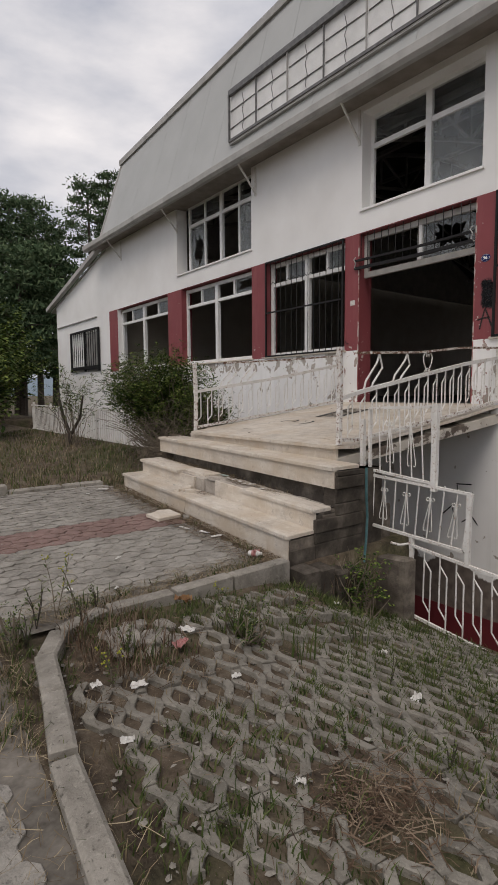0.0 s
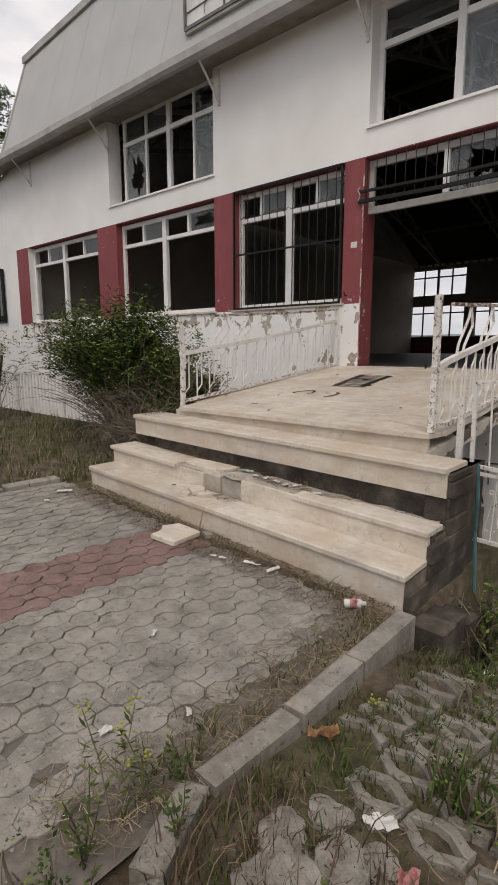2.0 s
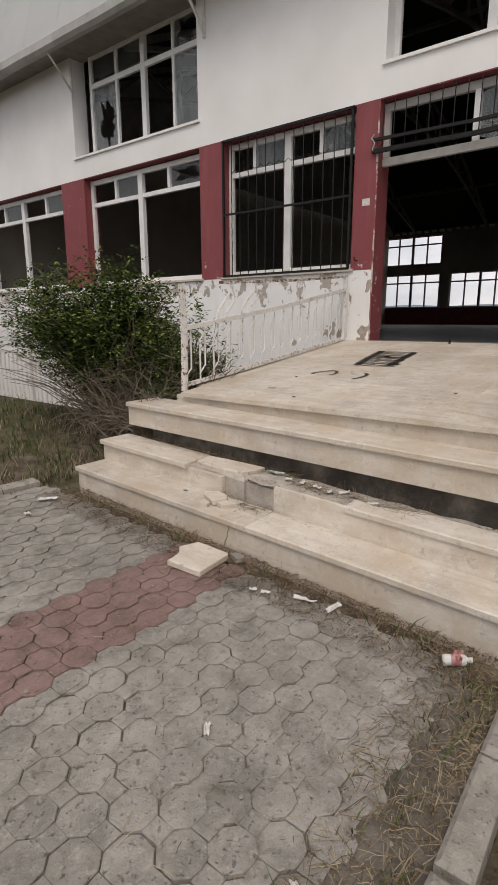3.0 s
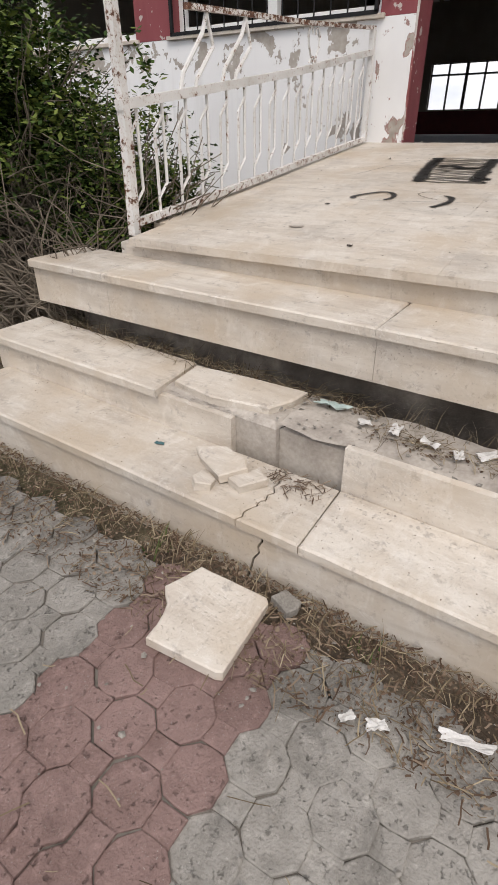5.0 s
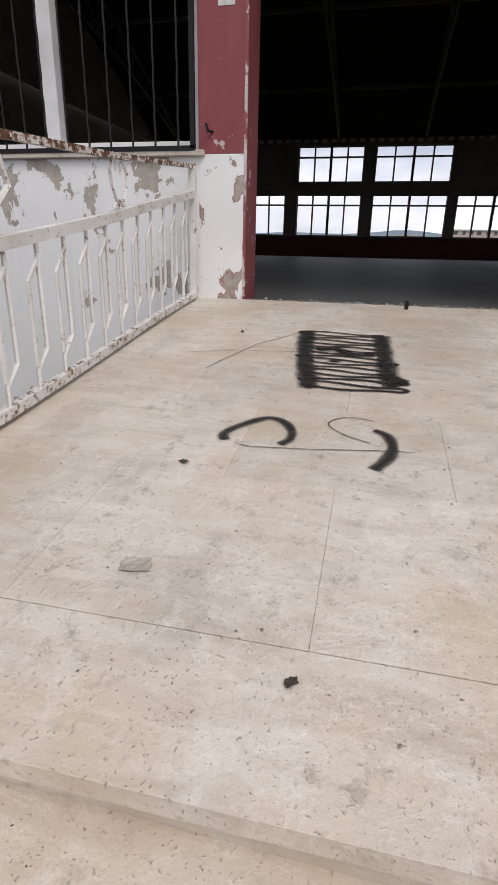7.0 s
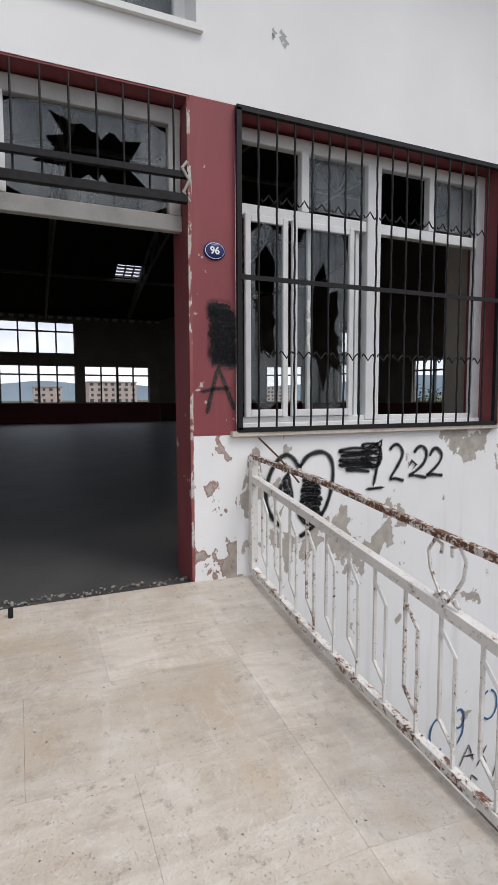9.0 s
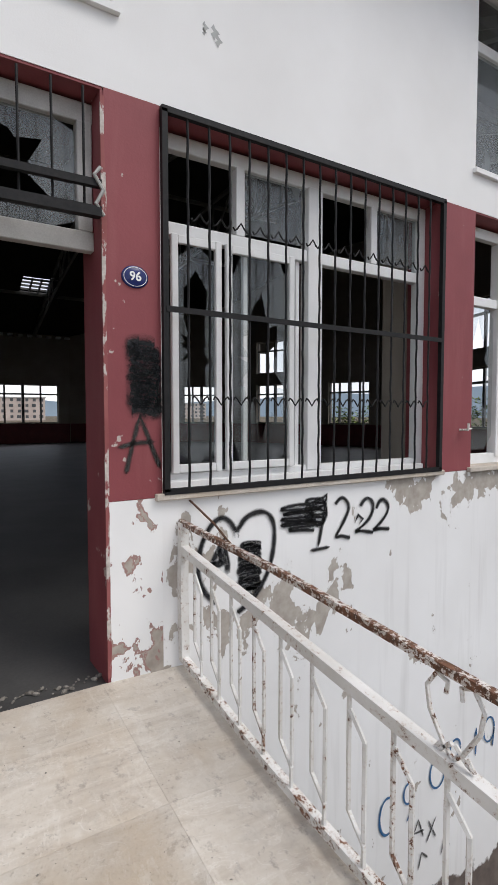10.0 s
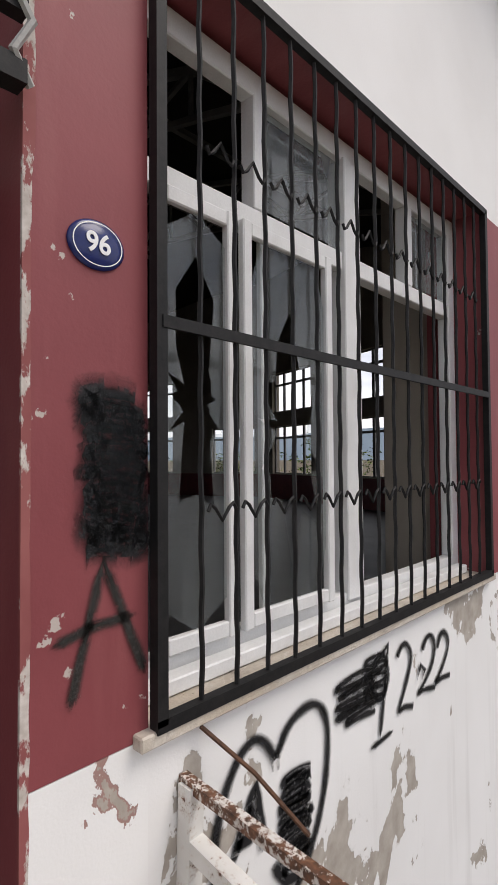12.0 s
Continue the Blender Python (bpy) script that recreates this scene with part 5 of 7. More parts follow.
tube(bm, [(3.9, 2.93, 0.05), (3.86, 3.02, 0.02), (3.83, 3.10, 0.03)], 0.012, 6)
part("hinge_arm", bm, RAIL_RUST, gate)
bm = bmesh.new()
for i in range(4):
    prism(bm, [(2.74 + 0.19 * i, 3.10 + 0.02 * (i % 2)), (2.91 + 0.19 * i, 3.09 + 0.025 * (i % 2)), (2.92 + 0.19 * i, 3.31), (2.75 + 0.19 * i, 3.31)], -0.9, -0.02 - 0.045 * i + 0.02 * (i % 2), 0.02)
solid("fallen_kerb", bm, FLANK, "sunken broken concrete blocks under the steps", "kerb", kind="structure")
bm = bmesh.new()
prism(bm, [(3.72, 2.86), (3.86, 2.85), (3.87, 3.16), (3.73, 3.18)], -1.2, lambda x, y: -0.07 + 0.1 * (3.0 - y), 0.02)
solid("gate_pier", bm, OLD_CONC, "low weathered concrete pier beside the gate", "pier", kind="structure")
bm = bmesh.new()
tube(bm, [(3.72, 3.31, 0.72), (3.70, 3.29, 0.5), (3.73, 3.30, 0.25), (3.68, 3.27, 0.02), (3.62, 3.24, -0.15)], 0.013, 6)
solid("hose", bm, HOSE, "teal plastic hose hanging down the concrete flank", "hose")
bm = bmesh.new()
box(bm, FX - 0.003, FX + 0.0, 3.2, 16, -2.2, -1.7)
solid("plinth", bm, MAROON, "maroon painted plinth of the basement wall", "trim", kind="structure")
bm = bmesh.new()
box(bm, 3.99, 4.2, 3.4, 22.0, -2.3, 0.30)
box(bm, 4.2, 4.5, 6.45, 22.0, -2.3, 0.27)
solid("retaining_wall", bm, OLD_CONC, "rough concrete retaining wall of the light well", "wall", kind="structure")

# ---- fence along the light well ----
fence = thing("fence", (4.42, 9.5, 0.28), "low white picket railing along the light well", "fence")
for z in (0.36, 1.06):
    bm = bmesh.new()
    tube(bm, [(4.42, 6.75, z), (4.42, 10, z + 0.01), (4.42, 16.8, z + 0.05)], 0.018, square=True)
    part("rail", bm, RAIL, fence)
for i in range(86):
    y = 6.8 + i * 0.117
    bm = bmesh.new()
    if i % 14 == 0:
        tube(bm, [(4.42, y, 0.25), (4.42, y, 1.2)], 0.022, square=True)
        part("post", bm, RAIL, fence)
    else:
        tube(bm, [(4.42, y, 0.36), (4.42, y + 0.014, 0.62), (4.42, y + 0.014, 0.9), (4.42, y, 1.06)], 0.013, 4)
        part("picket", bm, RAIL, fence)

# ---- house number ----
plate = thing("house_number_plate", (FX, 3.869, 3.176), "oval dark blue enamel plate reading 96 on the red pier", "number plate")
bm = bmesh.new()
rings = []
for r, x in ((1.0, FX - 0.004), (1.0, FX - 0.007), (0.9, FX - 0.011), (0.0, FX - 0.013)):
    rings.append([bm.verts.new((x, 3.869 + 0.066 * r * math.cos(2 * math.pi * i / 40), 3.176 + 0.052 * r * math.sin(2 * math.pi * i / 40))) for i in range(40)] if r else [bm.verts.new((x, 3.869, 3.176))])
for a, b in zip(rings[:2], rings[1:3]):
    for i in range(40):
        bm.faces.new((a[i], a[(i + 1) % 40], b[(i + 1) % 40], b[i]))
for i in range(40):
    bm.faces.new((rings[2][i], rings[2][(i + 1) % 40], rings[3][0]))
part("plate", bm, ENAMEL, plate, smooth=True)
bm = bmesh.new()
for i in range(60):
    a0, a1 = 2 * math.pi * i / 60, 2 * math.pi * (i + 1) / 60
    q = [(c * k, s * k) for k in (0.055, 0.0575) for c, s in ((math.cos(a0), math.sin(a0)), (math.cos(a1), math.sin(a1)))]
    v = [bm.verts.new((FX - 0.0135, 3.869 + u, 3.176 + w * 0.78)) for u, w in (q[0], q[1], q[3], q[2])]
    bm.faces.new(v)
part("rim_line", bm, LETTER, plate, "thin white rim line")
cu = bpy.data.curves.new("number", "FONT")
cu.body, cu.size, cu.align_x, cu.align_y, cu.extrude, cu.offset = "96", 0.058, "CENTER", "CENTER", 0.0008, 0.0012
tmp = new("number", cu)
me = bpy.data.meshes.new_from_object(tmp)
bpy.data.objects.remove(tmp)
num = new("number", me)
me.materials.clear()
me.materials.append(LETTER)
num.matrix_basis = Matrix(((0, 0, -1, FX - 0.0145), (-1, 0, 0, 3.869), (0, 1, 0, 3.176), (0, 0, 0, 1)))
num.parent, num.matrix_parent_inverse = plate, BASE[plate.name].inverted()

# ---- graffiti ----
on_wall = lambda u, v: (FX - 0.0065, -u, v)       # u runs to the right along the wall
TWO = [(0, 0.75), (0.08, 0.93), (0.3, 1.0), (0.5, 0.88), (0.52, 0.68), (0.35, 0.42), (0.05, 0.05), (0.6, 0.02)]


def spray(name, strokes, label, at, normal, width, mat, halo=None):
    g = None
    for wd, m in ((width, mat),) + (((width * 3.2, halo),) if halo else ()):
        bm = bmesh.new()
        for s in strokes:
            ribbon(bm, s, wd, normal, at if m is mat else (lambda u, v: tuple(Vector(at(u, v)) - Vector(normal) * -0.0008)))
        if g is None:
            g = solid(name, bm, m, label, "graffiti", "sprayed graffiti")
        else:
            part("overspray", bm, m, g)
    return g


def scribble(u0, u1, v0, v1, rows, seed):
    rnd = random.Random(seed)
    pts = []
    for i in range(rows + 1):
        v = v1 + (v0 - v1) * i / rows
        j = 0.16 * (u1 - u0)
        pts += [(u0 + j * rnd.uniform(-1, 1), v), ((u0 + u1) / 2, v + 0.012 * rnd.uniform(-1, 1)), (u1 + j * rnd.uniform(-1, 1), v - 0.015 * rnd.random())][:: 1 if i % 2 else -1]
    return pts


WN = (-1, 0, 0)
spray("pier_graffiti", [scribble(-3.885, -3.77, 2.56, 2.865, 16, 3), [(-3.92, 2.70), (-3.85, 2.71)], [(-3.90, 2.60), (-3.78, 2.57)]], "black sprayed-over patch on the red pier", on_wall, WN, 0.036, BLACK_SPRAY, BLACK_HALO)
spray("letter_graffiti", [[(-3.927, 2.235), (-3.905, 2.33), (-3.852, 2.525), (-3.81, 2.42), (-3.745, 2.256)], [(-3.973, 2.372), (-3.88, 2.395), (-3.765, 2.40)], [(-3.935, 2.245), (-3.918, 2.235)]],
      "black sprayed letter A on the red pier", on_wall, WN, 0.013, FLOOR_SPRAY, FLOOR_HALO)
hrt = [(-3.312, 1.90), (-3.36, 1.972), (-3.415, 1.993), (-3.485, 1.94), (-3.541, 1.82), (-3.55, 1.70), (-3.51, 1.60), (-3.44, 1.53)]
hrt2 = [(-3.312, 1.90), (-3.255, 1.98), (-3.15, 2.0), (-3.085, 1.965), (-3.058, 1.88), (-3.075, 1.73), (-3.13, 1.60), (-3.22, 1.50), (-3.31, 1.455)]
spray("heart_graffiti", [hrt, hrt2, [(-3.33, 1.91), (-3.325, 1.87)], [(-3.30, 1.91), (-3.302, 1.865)]], "black sprayed heart outline on the white wall", on_wall, WN, 0.0155, BLACK_SPRAY, BLACK_HALO)
spray("heart_letters", [[(-3.485, 1.70), (-3.44, 1.79), (-3.393, 1.868), (-3.375, 1.76), (-3.362, 1.68)], [(-3.487, 1.745), (-3.42, 1.74), (-3.37, 1.755)], [(-3.42, 1.83), (-3.40, 1.74)], scribble(-3.285, -3.165, 1.57, 1.825, 15, 5), [(-3.33, 1.62), (-3.27, 1.545), (-3.20, 1.53)]], "black sprayed letters inside the heart", on_wall, WN, 0.034, BLACK_SPRAY)
two_a = [(-2.612, 1.985), (-2.58, 2.018), (-2.54, 2.022), (-2.50, 1.975), (-2.505, 1.93), (-2.551, 1.859), (-2.615, 1.775), (-2.57, 1.79), (-2.487, 1.763)]
two_b = [(-2.402, 1.955), (-2.37, 1.995), (-2.325, 2.003), (-2.283, 1.955), (-2.305, 1.88), (-2.39, 1.82), (-2.456, 1.795), (-2.40, 1.80), (-2.286, 1.773)]
two_c = [(-2.263, 1.925), (-2.235, 1.975), (-2.195, 1.984), (-2.145, 1.935), (-2.165, 1.88), (-2.24, 1.815), (-2.301, 1.785), (-2.24, 1.795), (-2.137, 1.78)]
dot = [(-2.45, 1.85), (-2.42, 1.90), (-2.38, 1.87), (-2.41, 1.84)]
spray("date_graffiti", [scribble(-2.99, -2.75, 1.86, 2.0, 9, 8), scribble(-2.83, -2.70, 1.90, 2.03, 6, 18), [(-2.79, 1.985), (-2.68, 2.05), (-2.71, 1.90), (-2.746, 1.733)], [(-2.81, 1.725), (-2.649, 1.73)], arc(-2.74, 1.95, 0.06, 0.08, 0, 360), dot, two_a, two_b, two_c],
      "black sprayed digits 1222 beside a scribble", on_wall, WN, 0.0125, BLACK_SPRAY, BLACK_HALO)
blue = [arc(-2.12, -0.20, 0.075, 0.13, 70, 300), arc(-1.91, -0.12, 0.05, 0.075, 0, 360), [(-1.86, -0.12), (-1.87, -0.24), (-1.93, -0.33)],
        arc(-1.60, -0.08, 0.085, 0.12, 100, 440), arc(-1.40, 0.03, 0.06, 0.07, 0, 360), [(-1.34, 0.03), (-1.35, -0.09), (-1.41, -0.19)], [(-1.25, -0.08), (-1.23, -0.09)],
        [(-1.17, 0.02), (-1.14, 0.10), (-1.15, -0.12)], arc(-0.98, 0.04, 0.07, 0.1, 0, 360), [(-0.91, 0.04), (-0.93, -0.12)], [(-0.75, 0.1), (-0.69, 0.18), (-0.70, -0.06)]]
spray("blue_graffiti", blue, "blue sprayed digits and letters low on the white wall", on_wall, WN, 0.02, BLUE_SPRAY)
spray("dark_graffiti", [[(-1.90, -0.53), (-1.80, -0.36), (-1.74, -0.52)], [(-1.88, -0.44), (-1.72, -0.46)], [(-1.70, -0.40), (-1.60, -0.58)], [(-1.60, -0.40), (-1.72, -0.58)], [(-1.80, -0.75), (-1.76, -0.62), (-1.68, -0.70)], [(-1.55, -0.75), (-1.50, -0.60), (-1.44, -0.72)]],
      "dark sprayed letters low on the white wall", on_wall, WN, 0.024, BLACK_HALO)
spray("black_tag", [[(-4.2, 0.12), (-3.95, 0.14)], [(-4.18, 0.12), (-4.16, -0.15)], [(-4.05, 0.05), (-3.98, -0.12), (-3.94, 0.04)], [(-4.4, -0.35), (-4.25, -0.2), (-4.2, -0.4)], [(-4.1, -0.42), (-3.95, -0.3), (-3.85, -0.42)]], "thin black tag on the basement wall", on_wall, WN, 0.018, BLACK_SPRAY)
on_floor = lambda u, v: (v, -u, plat(v, -u) + 0.0035)
FN = (0, 0, 1)
rnd = random.Random(11)
rect = []
for i in range(17):
    x = 5.985 - 0.80 * i / 16
    a = -5.52 + 0.10 * i / 16 - 0.05 * rnd.random()
    b = -5.13 + 0.02 * i / 16 + 0.10 * rnd.random() * (i > 8)
    row = [(a + (b - a) * q / 5, x + 0.014 * math.sin(q * 1.3 + i * 2.1) - 0.014 * q / 5) for q in range(6)]
    rect += row if i % 2 else row[::-1]
spray("floor_scribble", [rect], "black sprayed scribbled rectangle on the marble landing", on_floor, FN, 0.014, FLOOR_SPRAY, FLOOR_HALO)
spray("floor_scribble_posts", [[(-5.515, 6.0), (-5.50, 5.75), (-5.46, 5.45), (-5.405, 5.14)], [(-5.145, 5.985), (-5.125, 5.60), (-5.10, 5.20)]], "black sprayed strokes on the marble landing", on_floor, FN, 0.042, FLOOR_SPRAY, FLOOR_HALO)
spray("floor_scribble_fill", [[(-5.45, 5.66), (-5.35, 5.70), (-5.28, 5.62), (-5.16, 5.63)], [(-5.38, 5.50), (-5.30, 5.52)], [(-5.13, 5.36), (-5.03, 5.28)]], "smudged black spray inside the rectangle", on_floor, FN, 0.04, FLOOR_SPRAY, FLOOR_HALO)
spray("floor_stroke", [[(-5.872, 5.281), (-5.819, 5.447), (-5.727, 5.70), (-5.60, 5.88), (-5.521, 5.98)], [(-6.03, 5.50), (-5.83, 5.578), (-5.457, 5.621)], [(-5.754, 5.909), (-5.519, 5.965)]], "thin sprayed lines on the marble landing", on_floor, FN, 0.008, FADED_SPRAY)
spray("floor_digit_zero", [[(-5.604, 4.66), (-5.622, 4.70), (-5.600, 4.752), (-5.551, 4.813), (-5.50, 4.86), (-5.442, 4.832), (-5.407, 4.758), (-5.407, 4.70), (-5.435, 4.665)]], "black sprayed digit 0 on the marble landing", on_floor, FN, 0.017, FADED_SPRAY, FLOOR_HALO)
spray("floor_digit_thin", [[(-5.583, 4.646), (-5.516, 4.635), (-5.333, 4.654), (-5.149, 4.685), (-5.023, 4.699)], [(-5.157, 4.894), (-5.20, 4.91), (-5.246, 4.915), (-5.30, 4.875), (-5.306, 4.83), (-5.243, 4.767), (-5.163, 4.729)]], "thin sprayed curve of a digit on the landing", on_floor, FN, 0.009, FADED_SPRAY)
spray("floor_digit_nine", [[(-5.159, 4.827), (-5.13, 4.81), (-5.111, 4.787), (-5.097, 4.717), (-5.113, 4.641), (-5.154, 4.565)]], "black sprayed digit 9 on the marble landing", on_floor, FN, 0.021, FADED_SPRAY, FLOOR_HALO)
# notice on the pier, spigot on the far pier, spy camera bracket
bm = bmesh.new()
box(bm, FX - 0.006, FX - 0.003, 6.115, 6.215, 2.865, 2.945)
solid("notice", bm, PAPER, "small torn white notice on the red pier", "notice")
bm = bmesh.new()
tube(bm, [(FX - 0.003, 1.42, 2.42), (FX - 0.07, 1.42, 2.42), (FX - 0.075, 1.42, 2.47)], 0.009, 6)
tube(bm, [(FX - 0.05, 1.46, 2.42), (FX - 0.05, 1.35, 2.43)], 0.006, 6)
solid("wall_hook", bm, RAIL_RUST, "rusty iron hook on the red pier", "hook")
bm = bmesh.new()
tube(bm, [(FX - 0.003, 6.25, 2.24), (FX - 0.035, 6.27, 2.24), (FX - 0.04, 6.28, 2.28)], 0.008, 6)
solid("wall_hook", bm, IRON, "iron hook beside the bay window", "hook")
bm = bmesh.new()
tube(bm, [(6.62, 5.0, plat(6.62, 5)), (6.62, 5.0, plat(6.62, 5) + 0.05)], 0.012, 8)
solid("floor_bolt", bm, IRON, "short dark bolt standing on the threshold", "bolt")

# chips high on the white wall
for y, z, r in ((3.487, 4.451, 0.022), (3.433, 4.446, 0.030), (3.412, 4.411, 0.026), (3.493, 4.426, 0.015)):
    bm = bmesh.new()
    rim = [bm.verts.new((FX - 0.0015, y + r * (0.6 + 0.4 * math.sin(a * 5 + z)) * math.cos(a), z + r * 1.5 * (0.6 + 0.4 * math.cos(a * 3 + y)) * math.sin(a))) for a in (0.52 * i for i in range(12))]
    bm.faces.new(rim)
    solid("plaster_chip", bm, CLAD, "small grey chip in the white wall paint", "paint chip", "wall chips", "structure")

# worn corners of the doorway, paint gone to the plaster
for y, sgn in ((4.007, -1), (6.05, 1)):
    bm = bmesh.new()
    prev = None
    for i in range(90):
        z = 1.28 + 2.68 * i / 89
        w = 0.5 * max(0.001, 0.0035 + 0.006 * noise.noise((y, z * 3.1, 0)) + 0.008 * noise.noise((y, z * 13, 4)) + 0.012 * smooth((z - 3.2) / 0.2) * smooth((3.75 - z) / 0.2))
        cur = [bm.verts.new(p) for p in ((FX - 0.0045, y + sgn * w, z), (FX - 0.0045, y - sgn * 0.016, z), (FX + max(0.0025, w * 0.6), y - sgn * 0.0165, z))]
        if prev:
            bm.faces.new((prev[0], prev[1], cur[1], cur[0]))
            bm.faces.new((prev[1], prev[2], cur[2], cur[1]))
        prev = cur
    solid("worn_edge", bm, WORN, "chipped plaster corner of the doorway", "plaster edge", "worn door corners", "structure")


# ---- broken pieces of stone ----
def chunk(name, poly, zb, thick, mat, label, category, tilt=(0, 0, 0), group=""):
    c = sum((Vector(p) for p in poly), Vector((0, 0))) / len(poly)
    bm = bmesh.new()
    prism(bm, [(x - c.x, y - c.y) for x, y in poly], 0.0, thick, 0.004)
    ob = solid(name, bm, mat, label, category, group)
    ob.matrix_basis = pose(c.x, c.y, zb, *tilt)
    return ob


chunk("fallen_slab", worn([(2.669, 5.20), (2.60, 5.222), (2.541, 5.244), (2.515, 5.222), (2.496, 5.198), (2.463, 5.183), (2.42, 5.172), (2.367, 5.168), (2.378, 5.05), (2.386, 4.948), (2.395, 4.931), (2.565, 4.943), (2.66, 4.950), (2.675, 4.965)]), plaza(5.07) + 0.008, 0.035, MARBLE,
      "broken cream marble slab lying flat on the pavers", "stone slab", (3.0, 0.0, 0))
for poly, z, t in (([(3.0, 5.455), (2.95, 5.40), (2.88, 5.27), (2.955, 5.20), (3.0, 5.235), (3.04, 5.345)], 0.322, (-5, -7, 0)), ([(2.90, 5.25), (2.875, 5.19), (2.965, 5.13), (2.995, 5.19)], 0.308, (3, -4, 0)), ([(2.83, 5.352), (2.80, 5.32), (2.83, 5.276), (2.87, 5.285), (2.882, 5.35)], 0.312, (8, 6, 0))):
    chunk("stone_fragment", worn(poly, 0.02), z, 0.034, MARBLE, "broken marble fragment lying on the lower tread", "stone", t, "marble fragments")
chunk("stone_fragment", worn([(2.694, 4.961), (2.664, 4.892), (2.70, 4.872), (2.73, 4.876), (2.746, 4.939)], 0.02), plaza(4.9) + 0.005, 0.03, RUBBLE, "grey mortar fragment on the pavers", "stone", (4, 3, 0), "marble fragments")
# bedding mortar bared behind the second riser
bm = bmesh.new()
rnd = random.Random(4)
gridv = []
for i in range(9):
    row = []
    for j in range(40):
        x, y = 3.11 + 0.28 * i / 8, 3.40 + 1.78 * j / 39
        row.append(bm.verts.new((x, y, z2(y) - 0.012 + 0.014 * noise.noise((x * 14, y * 9, 0)) + 0.006 * noise.noise((x * 50, y * 40, 2)))))
    gridv.append(row)
for a, b in zip(gridv, gridv[1:]):
    for j in range(39):
        bm.faces.new((a[j], b[j], b[j + 1], a[j + 1]))
ob = part("mortar_bed", bm, BROKEN_CONC, steps, "bare grey mortar bed", True)


def pebbles(name, spots, mat, label, category, seed, smin, smax, flat=0.6):
    """Loose crumbs too many to count, in one mesh."""
    rnd = random.Random(seed)
    bm = bmesh.new()
    for x, y, z in spots:
        s = smin + (smax - smin) * rnd.random() ** 2
        m = pose(x, y, z + s * 0.25, rnd.uniform(-25, 25), rnd.uniform(-25, 25), rnd.random() * 360) @ Matrix.Diagonal((s, s * rnd.uniform(0.5, 1), s * flat * rnd.uniform(0.3, 1), 1))
        v = [bm.verts.new(m @ Vector(c)) for c in ((1, 0.2, 0), (0.3, 1, -0.1), (-0.9, 0.5, 0), (-0.5, -0.9, 0), (0.5, -0.8, 0.1), (0.1, 0.0, 0.8))]
        for i in range(5):
            bm.faces.new((v[i], v[(i + 1) % 5], v[5]))
    return tagged(solid(name, bm, mat, label, category), kind="stuff")


rnd = random.Random(21)
pebbles("mortar_crumbs", [(3.12 + 0.26 * rnd.random(), y, z2(y) - 0.01) for y in (3.4 + 1.9 * rnd.random() for _ in range(260))], RUBBLE, "mortar crumbs on the broken second step", "rubble", 1, 0.003, 0.014)
pebbles("edge_crumbs", [(3.10 + 0.035 * rnd.random(), y, z2(y) - 0.03) for y in (5.28 + 0.45 * rnd.random() for _ in range(140))] + [(3.02 + 0.07 * rnd.random(), y, z1(y)) for y in (4.6 + 0.7 * rnd.random() for _ in range(60))], BROKEN_CONC, "mortar crumbs along the broken slab", "rubble", 31, 0.002, 0.008)
pebbles("landing_grit", [(x, y, plat(x, y)) for x, y in ((3.7 + 2.95 * rnd.random(), 3.7 + 2.6 * rnd.random()) for _ in range(500))], KERB, "scattered grit on the marble landing", "grit", 2, 0.0015, 0.006)
pebbles("tread_grit", [(x, y, z3(y)) for x, y in ((3.34 + 0.3 * rnd.random(), 3.5 + 3.0 * rnd.random()) for _ in range(120))] + [(x, y, z1(y)) for x, y in ((2.79 + 0.28 * rnd.random(), 3.4 + 3.2 * rnd.random()) for _ in range(200))], LITTER, "dark grit on the treads", "grit", 3, 0.001, 0.0035)
pebbles("ramp_gravel", [(x, y, max(ramp(x), -2) + 0.004) for x, y in ((0.55 + 3.2 * rnd.random() ** 1.3, -1.5 + 4.7 * rnd.random()) for _ in range(1500))], RUBBLE, "pale gravel and mortar crumbs between the grass pavers", "gravel", 4, 0.004, 0.022)
pebbles("plaza_grit", [(x, y, plaza(y) + 0.012) for x, y in ((-2.0 + 4.75 * rnd.random(), 3.4 + 3.6 * rnd.random()) for _ in range(1500))], RUBBLE, "pale grit strewn over the pavers", "grit", 5, 0.003, 0.011)
pebbles("leaf_litter", [(2.77 - 0.32 * rnd.random() ** 1.7, 3.4 + 3.3 * rnd.random(), 0) for _ in range(5200)], LITTER, "dry leaf litter along the foot of the steps", "litter", 6, 0.002, 0.008, 0.4)
ll = bpy.data.objects["leaf_litter"]
for v in ll.data.vertices:
    v.co.z += plaza(v.co.y) + 0.012
pebbles("gap_litter", [((3.2 if y < 4.9 else 3.34) + 0.1 * rnd.random(), y, z2(y) - 0.008) for y in (4.0 + 2.6 * rnd.random() for _ in range(900))], LITTER, "dry litter in the gap under the third step", "litter", 7, 0.002, 0.009, 0.4)

